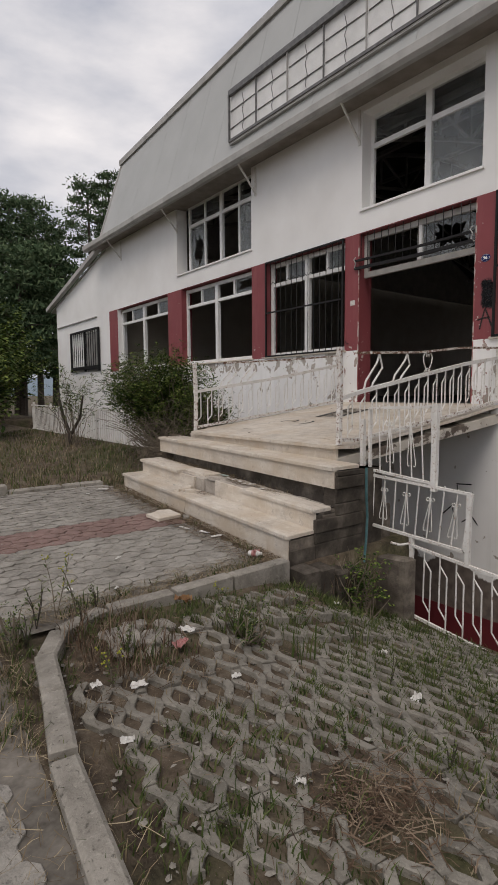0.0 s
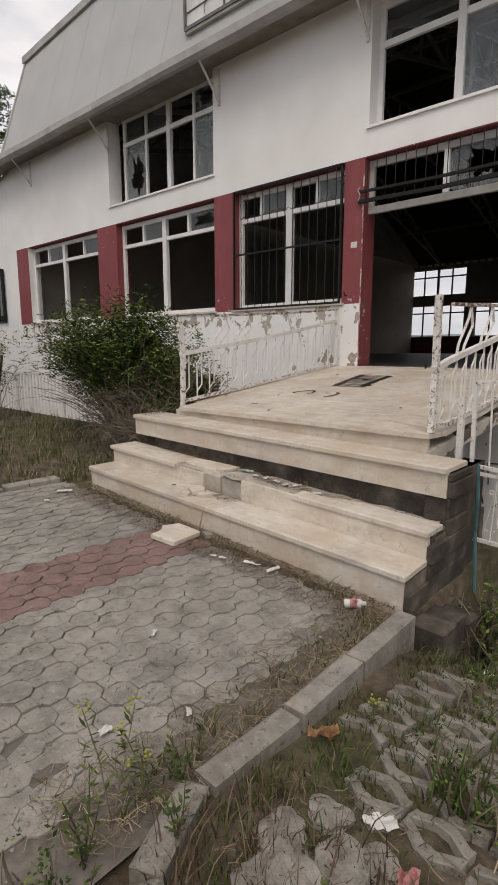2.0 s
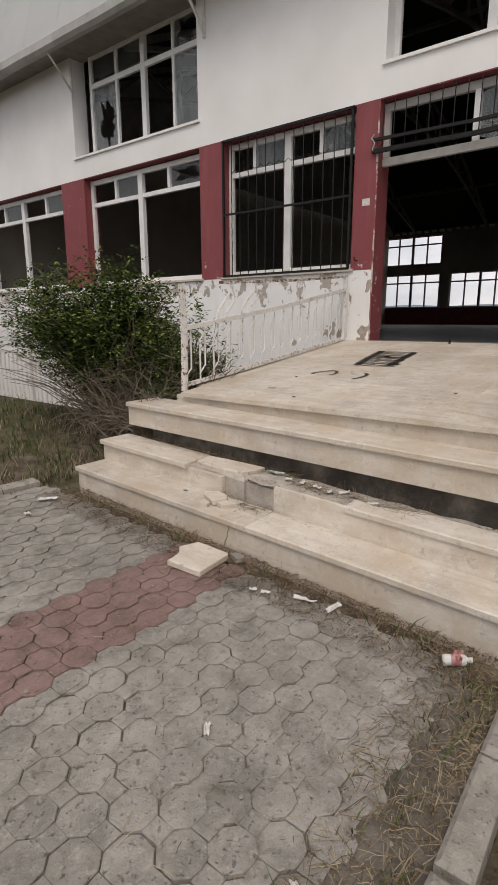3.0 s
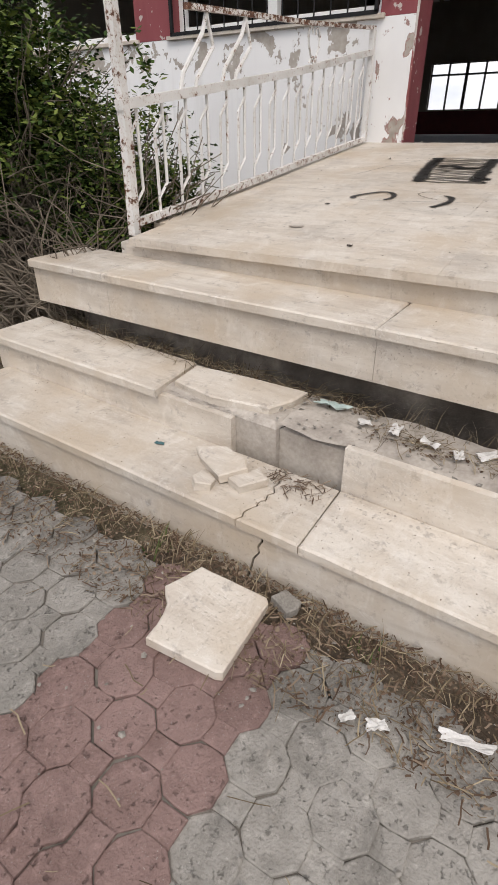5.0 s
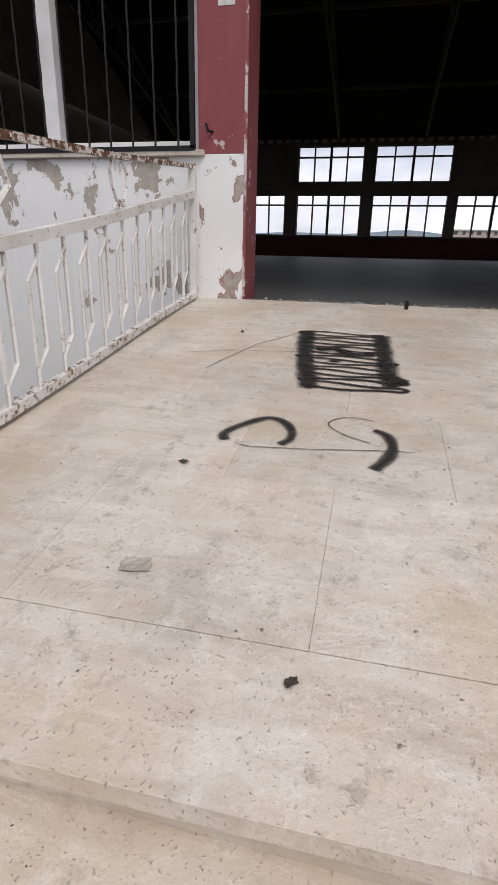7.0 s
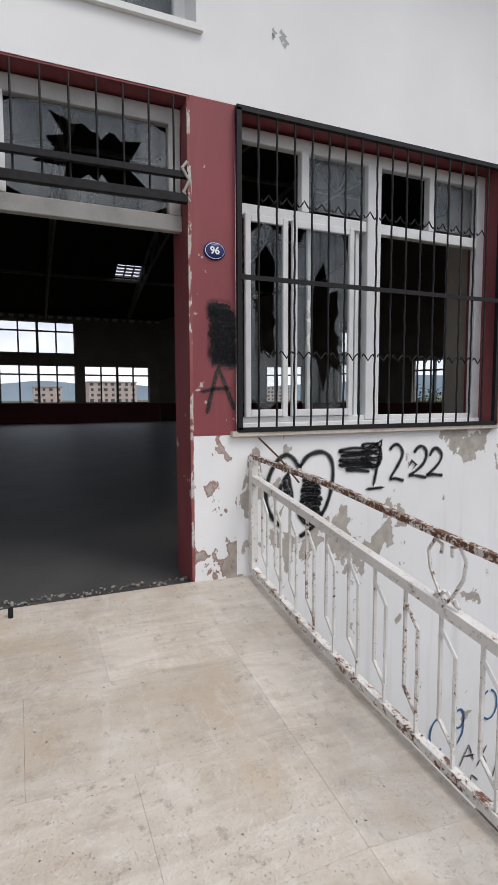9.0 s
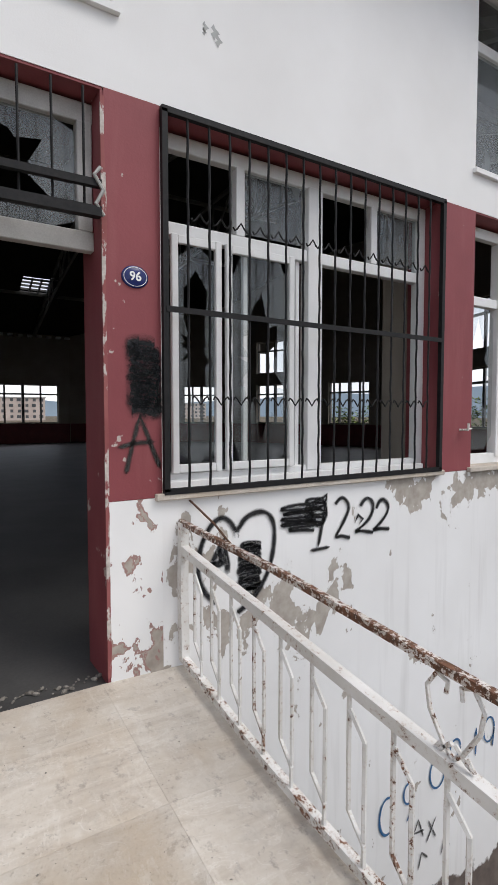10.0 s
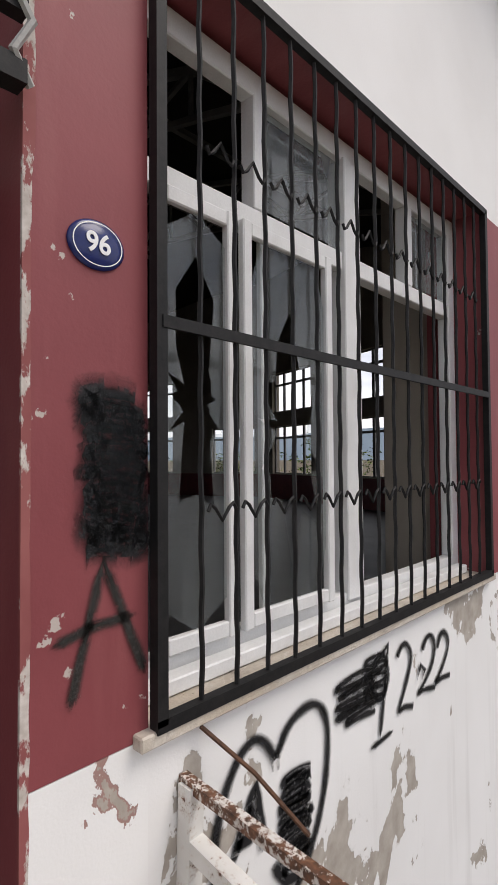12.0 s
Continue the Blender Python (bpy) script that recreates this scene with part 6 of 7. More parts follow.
# heap of rubble at the kerb corner
for x, y, s in ((1.08, 2.9, 0.09), (1.22, 2.80, 0.075), (1.2, 2.98, 0.06), (1.36, 2.92, 0.05), (1.02, 2.76, 0.05), (1.32, 2.72, 0.05), (1.48, 2.8, 0.04), (1.14, 2.68, 0.04)):
    bm = bmesh.new()
    bmesh.ops.create_icosphere(bm, subdivisions=3, radius=s * 1.35)
    for v in bm.verts:
        v.co *= 1 + 0.55 * noise.noise(v.co * 11 + Vector((x * 10, y * 7, 0))) + 0.22 * noise.noise(v.co * 38)
        v.co.z *= 0.42
    ob = solid("rubble_lump", bm, RUBBLE, "lump of broken mortar heaped by the kerb", "rubble", "rubble heap")
    ob.matrix_basis = pose(x, y, lane(x, y) + s * 0.08, 0, 0, x * 300)


def crumpled(name, x, y, z, sx, sy, mat, label, category, seed, h=0.02):
    """A scrap of paper or foil, creased."""
    bm = bmesh.new()
    n = 7
    rows = []
    for i in range(n):
        row = []
        for j in range(n):
            u, v = i / (n - 1) - 0.5, j / (n - 1) - 0.5
            k = 1 + 0.35 * noise.noise((u * 3 + seed, v * 3, seed))
            row.append(bm.verts.new((u * sx * k, v * sy * k, h * (0.5 + noise.noise((u * 5 + seed * 3, v * 5, 1.5))) + 0.004)))
        rows.append(row)
    for a, b in zip(rows, rows[1:]):
        for j in range(n - 1):
            bm.faces.new((a[j], b[j], b[j + 1], a[j + 1]))
    ob = solid(name, bm, mat, label, category, "litter")
    ob.modifiers.new("thick", "SOLIDIFY").thickness = 0.002
    ob.matrix_basis = pose(x, y, z, 0, 0, seed * 67)
    return ob


for i, (x, y, sx, sy) in enumerate(((1.42, 2.23, 0.05, 0.06), (1.45, 2.78, 0.14, 0.07), (2.18, 1.66, 0.12, 0.06), (0.78, 2.55, 0.07, 0.06), (0.72, 2.05, 0.08, 0.05), (1.9, 1.05, 0.06, 0.05), (2.6, 2.2, 0.06, 0.05), (0.95, 2.42, 0.10, 0.07), (2.9, 2.9, 0.08, 0.06), (1.15, 1.45, 0.05, 0.04), (3.1, 1.5, 0.07, 0.05))):
    crumpled("paper_scrap", x, y, lane(x, y) + 0.012, sx * 0.75, sy * 0.75, PAPER, "crumpled white paper scrap on the grass pavers", "paper", i + 1, 0.02)
for i, (x, y, sx, sy) in enumerate(((2.45, 6.55, 0.14, 0.05), (2.5, 4.55, 0.03, 0.05), (2.58, 4.35, 0.12, 0.03), (2.62, 4.2, 0.10, 0.03), (1.35, 3.6, 0.05, 0.02), (1.6, 4.15, 0.02, 0.06), (1.05, 3.75, 0.06, 0.03), (2.2, 6.4, 0.05, 0.04), (2.48, 4.62, 0.04, 0.02))):
    crumpled("paper_scrap", x, y, plaza(y) + 0.014, sx, sy, PAPER, "white paper scrap on the pavers", "paper", i + 21, 0.012)
bottle = thing("plastic_bottle", (2.56, 3.62, plaza(3.62) + 0.03), "small crushed white plastic bottle with a red label by the steps", "bottle")
lay = pose(2.56, 3.62, plaza(3.62) + 0.034, 84, 0, 28)
for nm, prof, mt in (("body", ((0.002, 0.0), (0.024, 0.003), (0.027, 0.015), (0.026, 0.035), (0.028, 0.036)), PAPER), ("label", ((0.0275, 0.036), (0.029, 0.04), (0.027, 0.075), (0.0275, 0.079)), PINK), ("shoulder", ((0.0265, 0.079), (0.024, 0.095), (0.012, 0.11), (0.011, 0.116)), PAPER), ("cap", ((0.013, 0.116), (0.013, 0.128), (0.002, 0.129)), PAPER)):
    bm = bmesh.new()
    rings = [[bm.verts.new(lay @ Vector((r * math.cos(a * 0.3927) * (0.8 + 0.12 * math.sin(z * 90)), r * math.sin(a * 0.3927), z))) for a in range(16)] for r, z in prof]
    for a, b in zip(rings, rings[1:]):
        for q in range(16):
            bm.faces.new((a[q], a[(q + 1) % 16], b[(q + 1) % 16], b[q]))
    part(nm, bm, mt, bottle, smooth=True)
crumpled("paper_cup", 2.60, 3.56, plaza(3.6) + 0.04, 0.06, 0.04, PINK, "torn red printed scrap of a cup", "cup", 43, 0.03)
crumpled("wrapper", 1.62, 3.12, lane(1.6, 3.1) + 0.03, 0.11, 0.05, ORANGE, "orange and red snack wrapper by the kerb", "wrapper", 45, 0.05)
crumpled("wrapper", 1.30, 2.62, lane(1.3, 2.6) + 0.03, 0.08, 0.06, PINK, "faded red wrapper on the rubble", "wrapper", 46, 0.04)
crumpled("bottle_scrap", 3.32, 5.07, z2(5.07) + 0.0, 0.12, 0.035, GREEN_PLASTIC, "squashed pale green plastic scrap on the second step", "plastic", 47, 0.02)
crumpled("glass_shard", 2.96, 5.60, z1(5.6) + 0.002, 0.035, 0.016, HOSE, "small green glass shard on the lower tread", "glass", 58, 0.004)
for x, y, sx, sy, q in ((3.275, 4.925, 0.06, 0.075, 81), (3.285, 4.82, 0.06, 0.11, 82), (3.27, 4.70, 0.05, 0.10, 83), (3.30, 4.52, 0.07, 0.12, 84)):
    crumpled("plaster_flake", x, y, z2(y) - 0.004, 0.6 * sx, 0.6 * sy, PAPER, "white plaster flake on the second step", "plaster", q, 0.012)
for i, y in enumerate((4.60, 4.44, 4.30, 4.05)):
    crumpled("plaster_flake", 3.25 + 0.03 * (i % 2), y, z2(y) - 0.006, 0.035, 0.06, RUBBLE if i % 2 else PAPER, "white plaster flake on the second step", "plaster", 50 + i, 0.01)
for i, (x, y) in enumerate(((4.5, 5.68), (3.842, 5.27), (5.9, 5.85), (4.35, 4.2))):
    crumpled("leaf_scrap", x, y, plat(x, y) + 0.0005, 0.022, 0.016, BARK, "dark dry leaf on the marble landing", "leaf", 60 + i, 0.005)
crumpled("plaster_spill", 4.06, 5.63, plat(4.06, 5.63) - 0.002, 0.06, 0.045, BROKEN_CONC, "white plaster spill on the marble landing", "plaster", 66, 0.003)

# ---- plants ----
def blades(name, spots, mat, label, category, seed, hmin, hmax, width=0.006, lean=0.5):
    """Grass: each spot is x, y, z, number of blades, spread."""
    rnd = random.Random(seed)
    verts, faces = [], []
    for x, y, z, n, sp in spots:
        for _ in range(n):
            a, r = rnd.random() * 6.283, sp * math.sqrt(rnd.random())
            bx, by = x + r * math.cos(a), y + r * math.sin(a)
            h = hmin + (hmax - hmin) * rnd.random() ** 1.6
            b = rnd.random() * 6.283
            lx, ly = lean * h * rnd.random() * math.cos(b), lean * h * rnd.random() * math.sin(b)
            w = width * (0.6 + 0.8 * rnd.random())
            px, py = -math.sin(b + 0.7) * w, math.cos(b + 0.7) * w
            k = len(verts)
            verts += [(bx - px, by - py, z - 0.01), (bx + px, by + py, z - 0.01), (bx + lx * 0.4 + px * 0.7, by + ly * 0.4 + py * 0.7, z + h * 0.6), (bx + lx * 0.4 - px * 0.7, by + ly * 0.4 - py * 0.7, z + h * 0.6), (bx + lx, by + ly, z + h)]
            faces += [(k, k + 1, k + 2, k + 3), (k + 3, k + 2, k + 4)]
    me = bpy.data.meshes.new(name)
    me.from_pydata(verts, [], faces)
    me.materials.append(mat)
    return tagged(new(name, me), label, category, kind="stuff")



def straws(name, spots, mat, label, seed, lmin, lmax, width=0.0010):
    """Dry stalks lying flat, one bent strip each."""
    rnd = random.Random(seed)
    verts, faces = [], []
    for x, y, z in spots:
        a, ln, w = rnd.random() * 6.283, lmin + (lmax - lmin) * rnd.random() ** 2, width * rnd.uniform(0.6, 1.6)
        k = len(verts)
        for i in range(4):
            t = i / 3
            b = a + 0.12 * t * rnd.uniform(-1, 1)
            cx, cy, cz = x + ln * t * math.cos(b), y + ln * t * math.sin(b), z + 0.003 + rnd.random() * 0.006 + 0.02 * ln * math.sin(3.14 * t)
            nx, ny = -math.sin(a) * w, math.cos(a) * w
            verts += [(cx - nx, cy - ny, cz), (cx + nx, cy + ny, cz + w * 0.6)]
        faces += [(k + 2 * i, k + 2 * i + 1, k + 2 * i + 3, k + 2 * i + 2) for i in range(3)]
    me = bpy.data.meshes.new(name)
    me.from_pydata(verts, [], faces)
    me.materials.append(mat)
    return tagged(new(name, me), label, "dry stalks", kind="stuff")


rs = random.Random(88)
foot = [(2.76 - 0.34 * rs.random() ** 1.6, y, plaza(y) + 0.01) for y in (3.4 + 3.3 * rs.random() for _ in range(3600))]
straws("foot_stalks", foot[:1100], STRAW, "dry stalks strewn along the foot of the steps", 1, 0.02, 0.10, 0.0011)
straws("foot_litter", foot[1100:], LITTER, "brown stalks strewn along the foot of the steps", 2, 0.01, 0.06, 0.0016)
straws("crack_stalks", [(2.98 + 0.1 * rs.random(), y, z1(y)) for y in (4.95 + 0.22 * rs.random() for _ in range(90))], LITTER, "dead stalks caught beside the broken slab", 9, 0.02, 0.07, 0.0012)
straws("gap_stalks", [((3.2 if y < 4.9 else 3.33) + 0.1 * rs.random(), y, z2(y) - 0.004) for y in (4.0 + 2.6 * rs.random() for _ in range(800))], STRAW, "dry stalks lying under the third step", 3, 0.03, 0.16, 0.0009)
straws("kerb_stalks", [(x, 3.36 + 0.4 * rs.random() ** 2, 0.012) for x in (0.7 + 2.0 * rs.random() for _ in range(2200))] + [(0.2 + 0.35 * rs.random(), 1.5 + 2.0 * rs.random(), 0.012) for _ in range(500)], STRAW, "dry stalks lying along the kerb", 4, 0.03, 0.12)
straws("ramp_stalks", [(x, y, lane(x, y) + 0.012) for x, y in ((0.65 + 3.1 * rs.random(), -1.0 + 4.1 * rs.random()) for _ in range(1500))] + [(x, y, lane(x, y) + 0.02) for x, y in ((0.7 + 0.8 * rs.random(), 2.3 + 0.8 * rs.random()) for _ in range(450))], LITTER, "brown stalks lying over the grass pavers", 5, 0.02, 0.10, 0.0013)
straws("heap_stalks", [(1.30 + 0.13 * rs.gauss(0, 1), 1.22 + 0.13 * rs.gauss(0, 1), lane(1.3, 1.2) + 0.03 * rs.random()) for _ in range(700)], LITTER, "heap of dry brown stalks in a gap of the pavers", 15, 0.03, 0.14, 0.0015)
straws("plaza_stalks", [(-0.5 + 3.2 * rs.random(), y, plaza(y) + 0.012) for y in (3.5 + 3.2 * rs.random() for _ in range(420))], STRAW, "stray stalks on the pavers", 6, 0.02, 0.10, 0.0012)

rnd = random.Random(5)
ramp_spots, straw_spots = [], []
for _ in range(4300):
    x, y = 0.55 + 3.3 * rnd.random(), -1.6 + 4.8 * rnd.random()
    d = noise.noise((x * 1.5, y * 1.5, 7)) + 0.5 * smooth((x - 1.3) / 1.2) + 0.25 * (y > 2.6)
    if d > 0.02:
        ramp_spots.append((x, y, lane(x, y), 13, 0.08))
    elif rnd.random() < 0.35:
        straw_spots.append((x, y, lane(x, y), 4, 0.05))
blades("ramp_grass", ramp_spots[:len(ramp_spots) * 3 // 5], GRASS, "green weeds growing through the grass pavers", "grass", 1, 0.01, 0.065, 0.0032, 1.6)
blades("ramp_straw", straw_spots, STRAW, "dry stalks between the grass pavers", "grass", 2, 0.015, 0.08, 0.0025, 1.6)
lawn = [(x, y, ground_z(x, y), 5, 0.12) for x, y in ((-6 + 10.3 * rnd.random(), 6.95 + 9 * rnd.random() ** 1.4) for _ in range(6500)) if x < 4.3]
blades("lawn_straw", lawn[:3000], STRAW, "dry yellow grass of the neglected lawn", "grass", 3, 0.03, 0.13, 0.004, 1.1)
blades("lawn_grass", lawn[3000:], GRASS, "green grass of the neglected lawn", "grass", 4, 0.02, 0.11, 0.005, 1.0)
edge = [(0.42 + 0.1 * (rnd.random() - 0.5), -0.5 + 3.5 * rnd.random(), -0.01, 5, 0.05) for _ in range(90)] + [(0.9 + 1.7 * rnd.random(), 3.40 + 0.18 * rnd.random() ** 2, 0.005, 6, 0.05) for _ in range(75)]
edge += [(0.25 + 0.35 * rnd.random(), 2.2 + 1.5 * rnd.random(), 0.0, 8, 0.06) for _ in range(70)]
blades("kerb_straw", edge + [(2.74 - 0.16 * rnd.random() ** 2, y, plaza(y), 4, 0.05) for y in (3.5 + 3 * rnd.random() for _ in range(130))], STRAW, "dry grass along the kerb and the foot of the steps", "grass", 5, 0.01, 0.075, 0.0022, 1.9)
blades("kerb_grass", edge[::2] + [(2.68, y, plaza(y), 14, 0.06) for y in (3.75, 3.82, 4.0, 4.65, 5.4)] + [(3.3 + 0.3 * rnd.random(), 3.2 + 0.1 * rnd.random(), -0.35, 10, 0.1) for _ in range(14)], GRASS, "green weeds along the kerb", "grass", 6, 0.015, 0.09, 0.0032, 1.5)
tall = [(1.75, 2.62, lane(1.75, 2.62), 46, 0.09), (1.7, 2.7, ramp(1.7), 30, 0.08), (1.05, 2.62, ramp(1.05), 30, 0.1), (1.95, 2.3, ramp(1.9), 26, 0.1), (2.55, 2.4, ramp(2.5), 30, 0.12), (2.3, 2.75, ramp(2.3), 30, 0.14)]
blades("weed_clump", tall + [(3.45, 3.12, -0.3, 60, 0.12), (3.3, 3.18, -0.35, 40, 0.12)], GRASS, "tall green weed clump in the grass pavers", "weeds", 7, 0.08, 0.30, 0.004, 0.6)
blades("corner_stalks", [(0.82 + 0.5 * rnd.random(), 2.45 + 0.75 * rnd.random(), lane(1.0, 2.8), 9, 0.07) for _ in range(60)] + [(1.5 + 2.2 * rnd.random(), 3.05 + 0.18 * rnd.random(), ramp(2.4) + 0.02, 8, 0.08) for _ in range(50)], LITTER, "dark dead stalks in the kerb corner", "dead weeds", 17, 0.04, 0.2, 0.003, 1.0)
blades("gap_straw", [(3.35 + 0.06 * rnd.random(), y, z2(y) - 0.01, 3, 0.05) for y in (4.0 + 2.6 * rnd.random() for _ in range(110))], STRAW, "dry stalks under the third step", "grass", 8, 0.02, 0.10, 0.0011, 2.4)


def weed(x, y, z, h, seed, flowers):
    """A stalk with narrow leaves and, on some, yellow heads."""
    rnd = random.Random(seed)
    w = thing("weed_plant", (x, y, z), "lanky weed with narrow leaves and yellow flower heads" if flowers else "lanky dark stalked weed with narrow leaves", "weed", "kerb weeds")
    stem, leaf, head = bmesh.new(), bmesh.new(), bmesh.new()
    for s in range(rnd.randint(2, 4)):
        b = rnd.random() * 6.28
        top = (x + 0.22 * h * math.cos(b), y + 0.22 * h * math.sin(b), z + h * rnd.uniform(0.65, 1))
        base = Vector((x, y, z - 0.01))
        tube(stem, [base, base.lerp(Vector(top), 0.5) + Vector((0.01, 0, 0.02)), top], 0.0035, 4, 0.5)
        for i in range(14):
            p = base.lerp(Vector(top), 0.2 + 0.8 * i / 14)
            a = rnd.random() * 6.28
            d = Vector((math.cos(a), math.sin(a), 0.5)) * h * 0.11
            n = Vector((-math.sin(a), math.cos(a), 0)) * 0.006
            v = [leaf.verts.new(c) for c in (p, p + d * 0.5 + n, p + d, p + d * 0.5 - n)]
            leaf.faces.new(v)
        if flowers:
            for _ in range(5):
                p = Vector(top) + Vector((rnd.uniform(-1, 1), rnd.uniform(-1, 1), rnd.uniform(-0.6, 1))) * 0.028
                bmesh.ops.create_icosphere(head, subdivisions=1, radius=0.006, matrix=Matrix.Translation(p))
    part("stem", stem, BARK if not flowers else TWIG, w)
    part("leaf_spray", leaf, GRASS, w)
    if flowers:
        tagged(part("flower_head", head, YELLOW, w), kind="stuff")
    else:
        head.free()


for i, (x, y, h, f) in enumerate(((0.98, 3.38, 0.34, 1), (0.86, 3.42, 0.42, 1), (1.10, 3.36, 0.22, 0), (0.72, 3.35, 0.3, 0), (0.62, 3.22, 0.26, 0), (0.52, 3.1, 0.2, 0), (0.95, 3.2, 0.25, 0), (1.02, 2.72, 0.2, 0), (0.85, 2.5, 0.2, 1), (1.45, 1.5, 0.14, 0), (1.75, 1.2, 0.14, 0), (1.86, 3.05, 0.16, 1), (2.2, 1.85, 0.18, 0))):
    weed(x, y, plaza(y) if y > 3.3 else lane(max(0.5, x), y), h, i + 3, bool(f))


def bush(name, cx, cy, z0, rad, top, seed, nleaf, nstem, label, lean=0.0, leaf=0.05, low=0.45, edge_y=-99.0):
    """Arching stems from one stool, leaves on their outer ends."""
    rnd = random.Random(seed)
    b = thing(name, (cx, cy, z0), label, "bush")
    stem = bmesh.new()
    verts, faces = [], []
    ends = []
    tight = min(1.0, rad / 0.6)
    for s in range(nstem):
        a = rnd.random() * 6.283
        r = rad * (0.35 + 0.65 * rnd.random())
        h = (top - z0) * rnd.uniform(0.35, 1.0) * (1.15 - 0.4 * r / rad)
        p0 = Vector((cx + 0.18 * tight * rnd.uniform(-1, 1), cy + 0.35 * tight * rnd.uniform(-1, 1), z0 - 0.05))
        p3 = Vector((cx + r * 0.75 * math.cos(a), cy + lean + r * 1.25 * math.sin(a), z0 + h))
        p1 = p0 + Vector((0.1 * math.cos(a), 0.1 * math.sin(a), h * 0.7))
        pts = []
        for i in range(9):
            t = i / 8
            p = p0 * (1 - t) ** 2 + p1 * 2 * t * (1 - t) + p3 * t * t
            pts.append(p + Vector((noise.noise(p * 4), noise.noise(p * 4 + Vector((9, 0, 0))), noise.noise(p * 4 + Vector((0, 9, 0))))) * 0.05)
        tube(stem, pts, rnd.uniform(0.004, 0.010), 4, 0.35)
        if p3.z > z0 + low * (top - z0):
            ends.append(pts)
    made = 0
    while made < nleaf:
        pts = ends[rnd.randrange(len(ends))]
        t = 0.45 + 0.6 * rnd.random()
        i = min(7, int(t * 8))
        p = pts[i].lerp(pts[i + 1], min(1.0, t * 8 - i)) + Vector((rnd.gauss(0, 1), rnd.gauss(0, 1), rnd.gauss(0, 0.8))) * 0.09 * tight
        made += 1
        if rad > 0.5 and noise.noise(p * (2.6 / max(1.0, rad)) + Vector((seed, 0, 0))) < -0.24:
            continue
        stalk = Vector((rnd.gauss(0, 1), rnd.gauss(0, 1), rnd.gauss(0.15, 0.5))).normalized() * leaf * 1.5
        for q in range(5):
            o = p + stalk * (0.25 * q)
            o.y = max(o.y, edge_y + 0.05)
            side = stalk.cross(Vector((rnd.gauss(0, 0.3), rnd.gauss(0, 0.3), 1))).normalized() * (1 if q % 2 else -1)
            d = (side + stalk.normalized() * 0.7 + Vector((0, 0, rnd.gauss(-0.1, 0.25)))).normalized() * leaf * rnd.uniform(0.5, 1.0)
            n = d.cross(Vector((rnd.gauss(0, 0.4), rnd.gauss(0, 0.4), 1))).normalized() * leaf * 0.22
            k = len(verts)
            verts += [o, o + d * 0.5 + n, o + d, o + d * 0.5 - n]
            faces.append((k, k + 1, k + 2, k + 3))
            made += 1
    part("stem_tangle", stem, TWIG, b, "bare tangled stems")
    me = bpy.data.meshes.new("foliage")
    me.from_pydata([tuple(v) for v in verts], [], faces)
    me.materials.append(LEAF)
    ob = new("foliage", me)
    ob.parent, ob.matrix_parent_inverse = b, BASE[b.name].inverted()
    return b


bush("shrub", 3.98, 7.55, 0.30, 1.15, 2.14, 2, 70000, 460, "overgrown green shrub with bare tangled stems by the railing", 0.45, 0.055, 0.52)
bush("shrub", 4.12, 6.80, 0.30, 0.60, 1.55, 12, 30000, 320, "leafy suckers of a shrub behind the railing", 0.0, 0.045, 0.2, 6.37)
bush("shrub", 3.6, 11.05, 0.28, 1.0, 2.1, 6, 2600, 24, "small sparse shrub on the lawn", 0.0, 0.06, 0.6)
for i, (x, y, r, t, n) in enumerate(((2.4, 15.0, 1.8, 3.0, 9000), (1.0, 17.5, 2.2, 3.8, 9000), (3.6, 19.5, 2.2, 3.8, 9000), (5.4, 24.5, 2.6, 5.2, 9000), (2.2, 23.0, 2.6, 5.0, 9000), (6.2, 29.0, 3.0, 6.0, 8000), (-1.5, 21.0, 2.5, 5.0, 7000))):
    bush("shrub", x, y, 0.25, r, t, 30 + i, n, 60, "dense dark green shrub at the edge of the lawn", 0.0, 0.2, 0.05)
bm = bmesh.new()
tube(bm, [(3.6, 11.05, 0.2), (3.56, 11.0, 0.6), (3.5, 11.2, 1.0), (3.45, 11.35, 1.5)], 0.05, 7, 0.5)
tube(bm, [(3.56, 11.0, 0.55), (3.7, 10.75, 0.95), (3.72, 10.6, 1.4)], 0.035, 7, 0.5)
solid("stump", bm, BARK, "forked dark trunk of a small tree on the lawn", "tree trunk")
bush("weed_shrub", 3.30, 3.02, lane(3.3, 3.0), 0.26, 0.12, 51, 900, 40, "dark green leafy weeds under the concrete flank", 0.0, 0.045, 0.2)
bush("weed_shrub", 1.75, 2.60, lane(1.75, 2.6), 0.15, 0.20, 52, 380, 26, "bright green bushy weed in the grass pavers", 0.0, 0.026, 0.2)
bush("weed_shrub", 2.35, 2.75, lane(2.35, 2.75), 0.17, 0.03, 53, 300, 22, "low green weeds beside the kerb", 0.0, 0.024, 0.1)
bush("weed_shrub", 0.55, 3.30, 0.0, 0.13, 0.26, 54, 260, 22, "dark green lanky weeds at the kerb corner", 0.0, 0.024, 0.1)
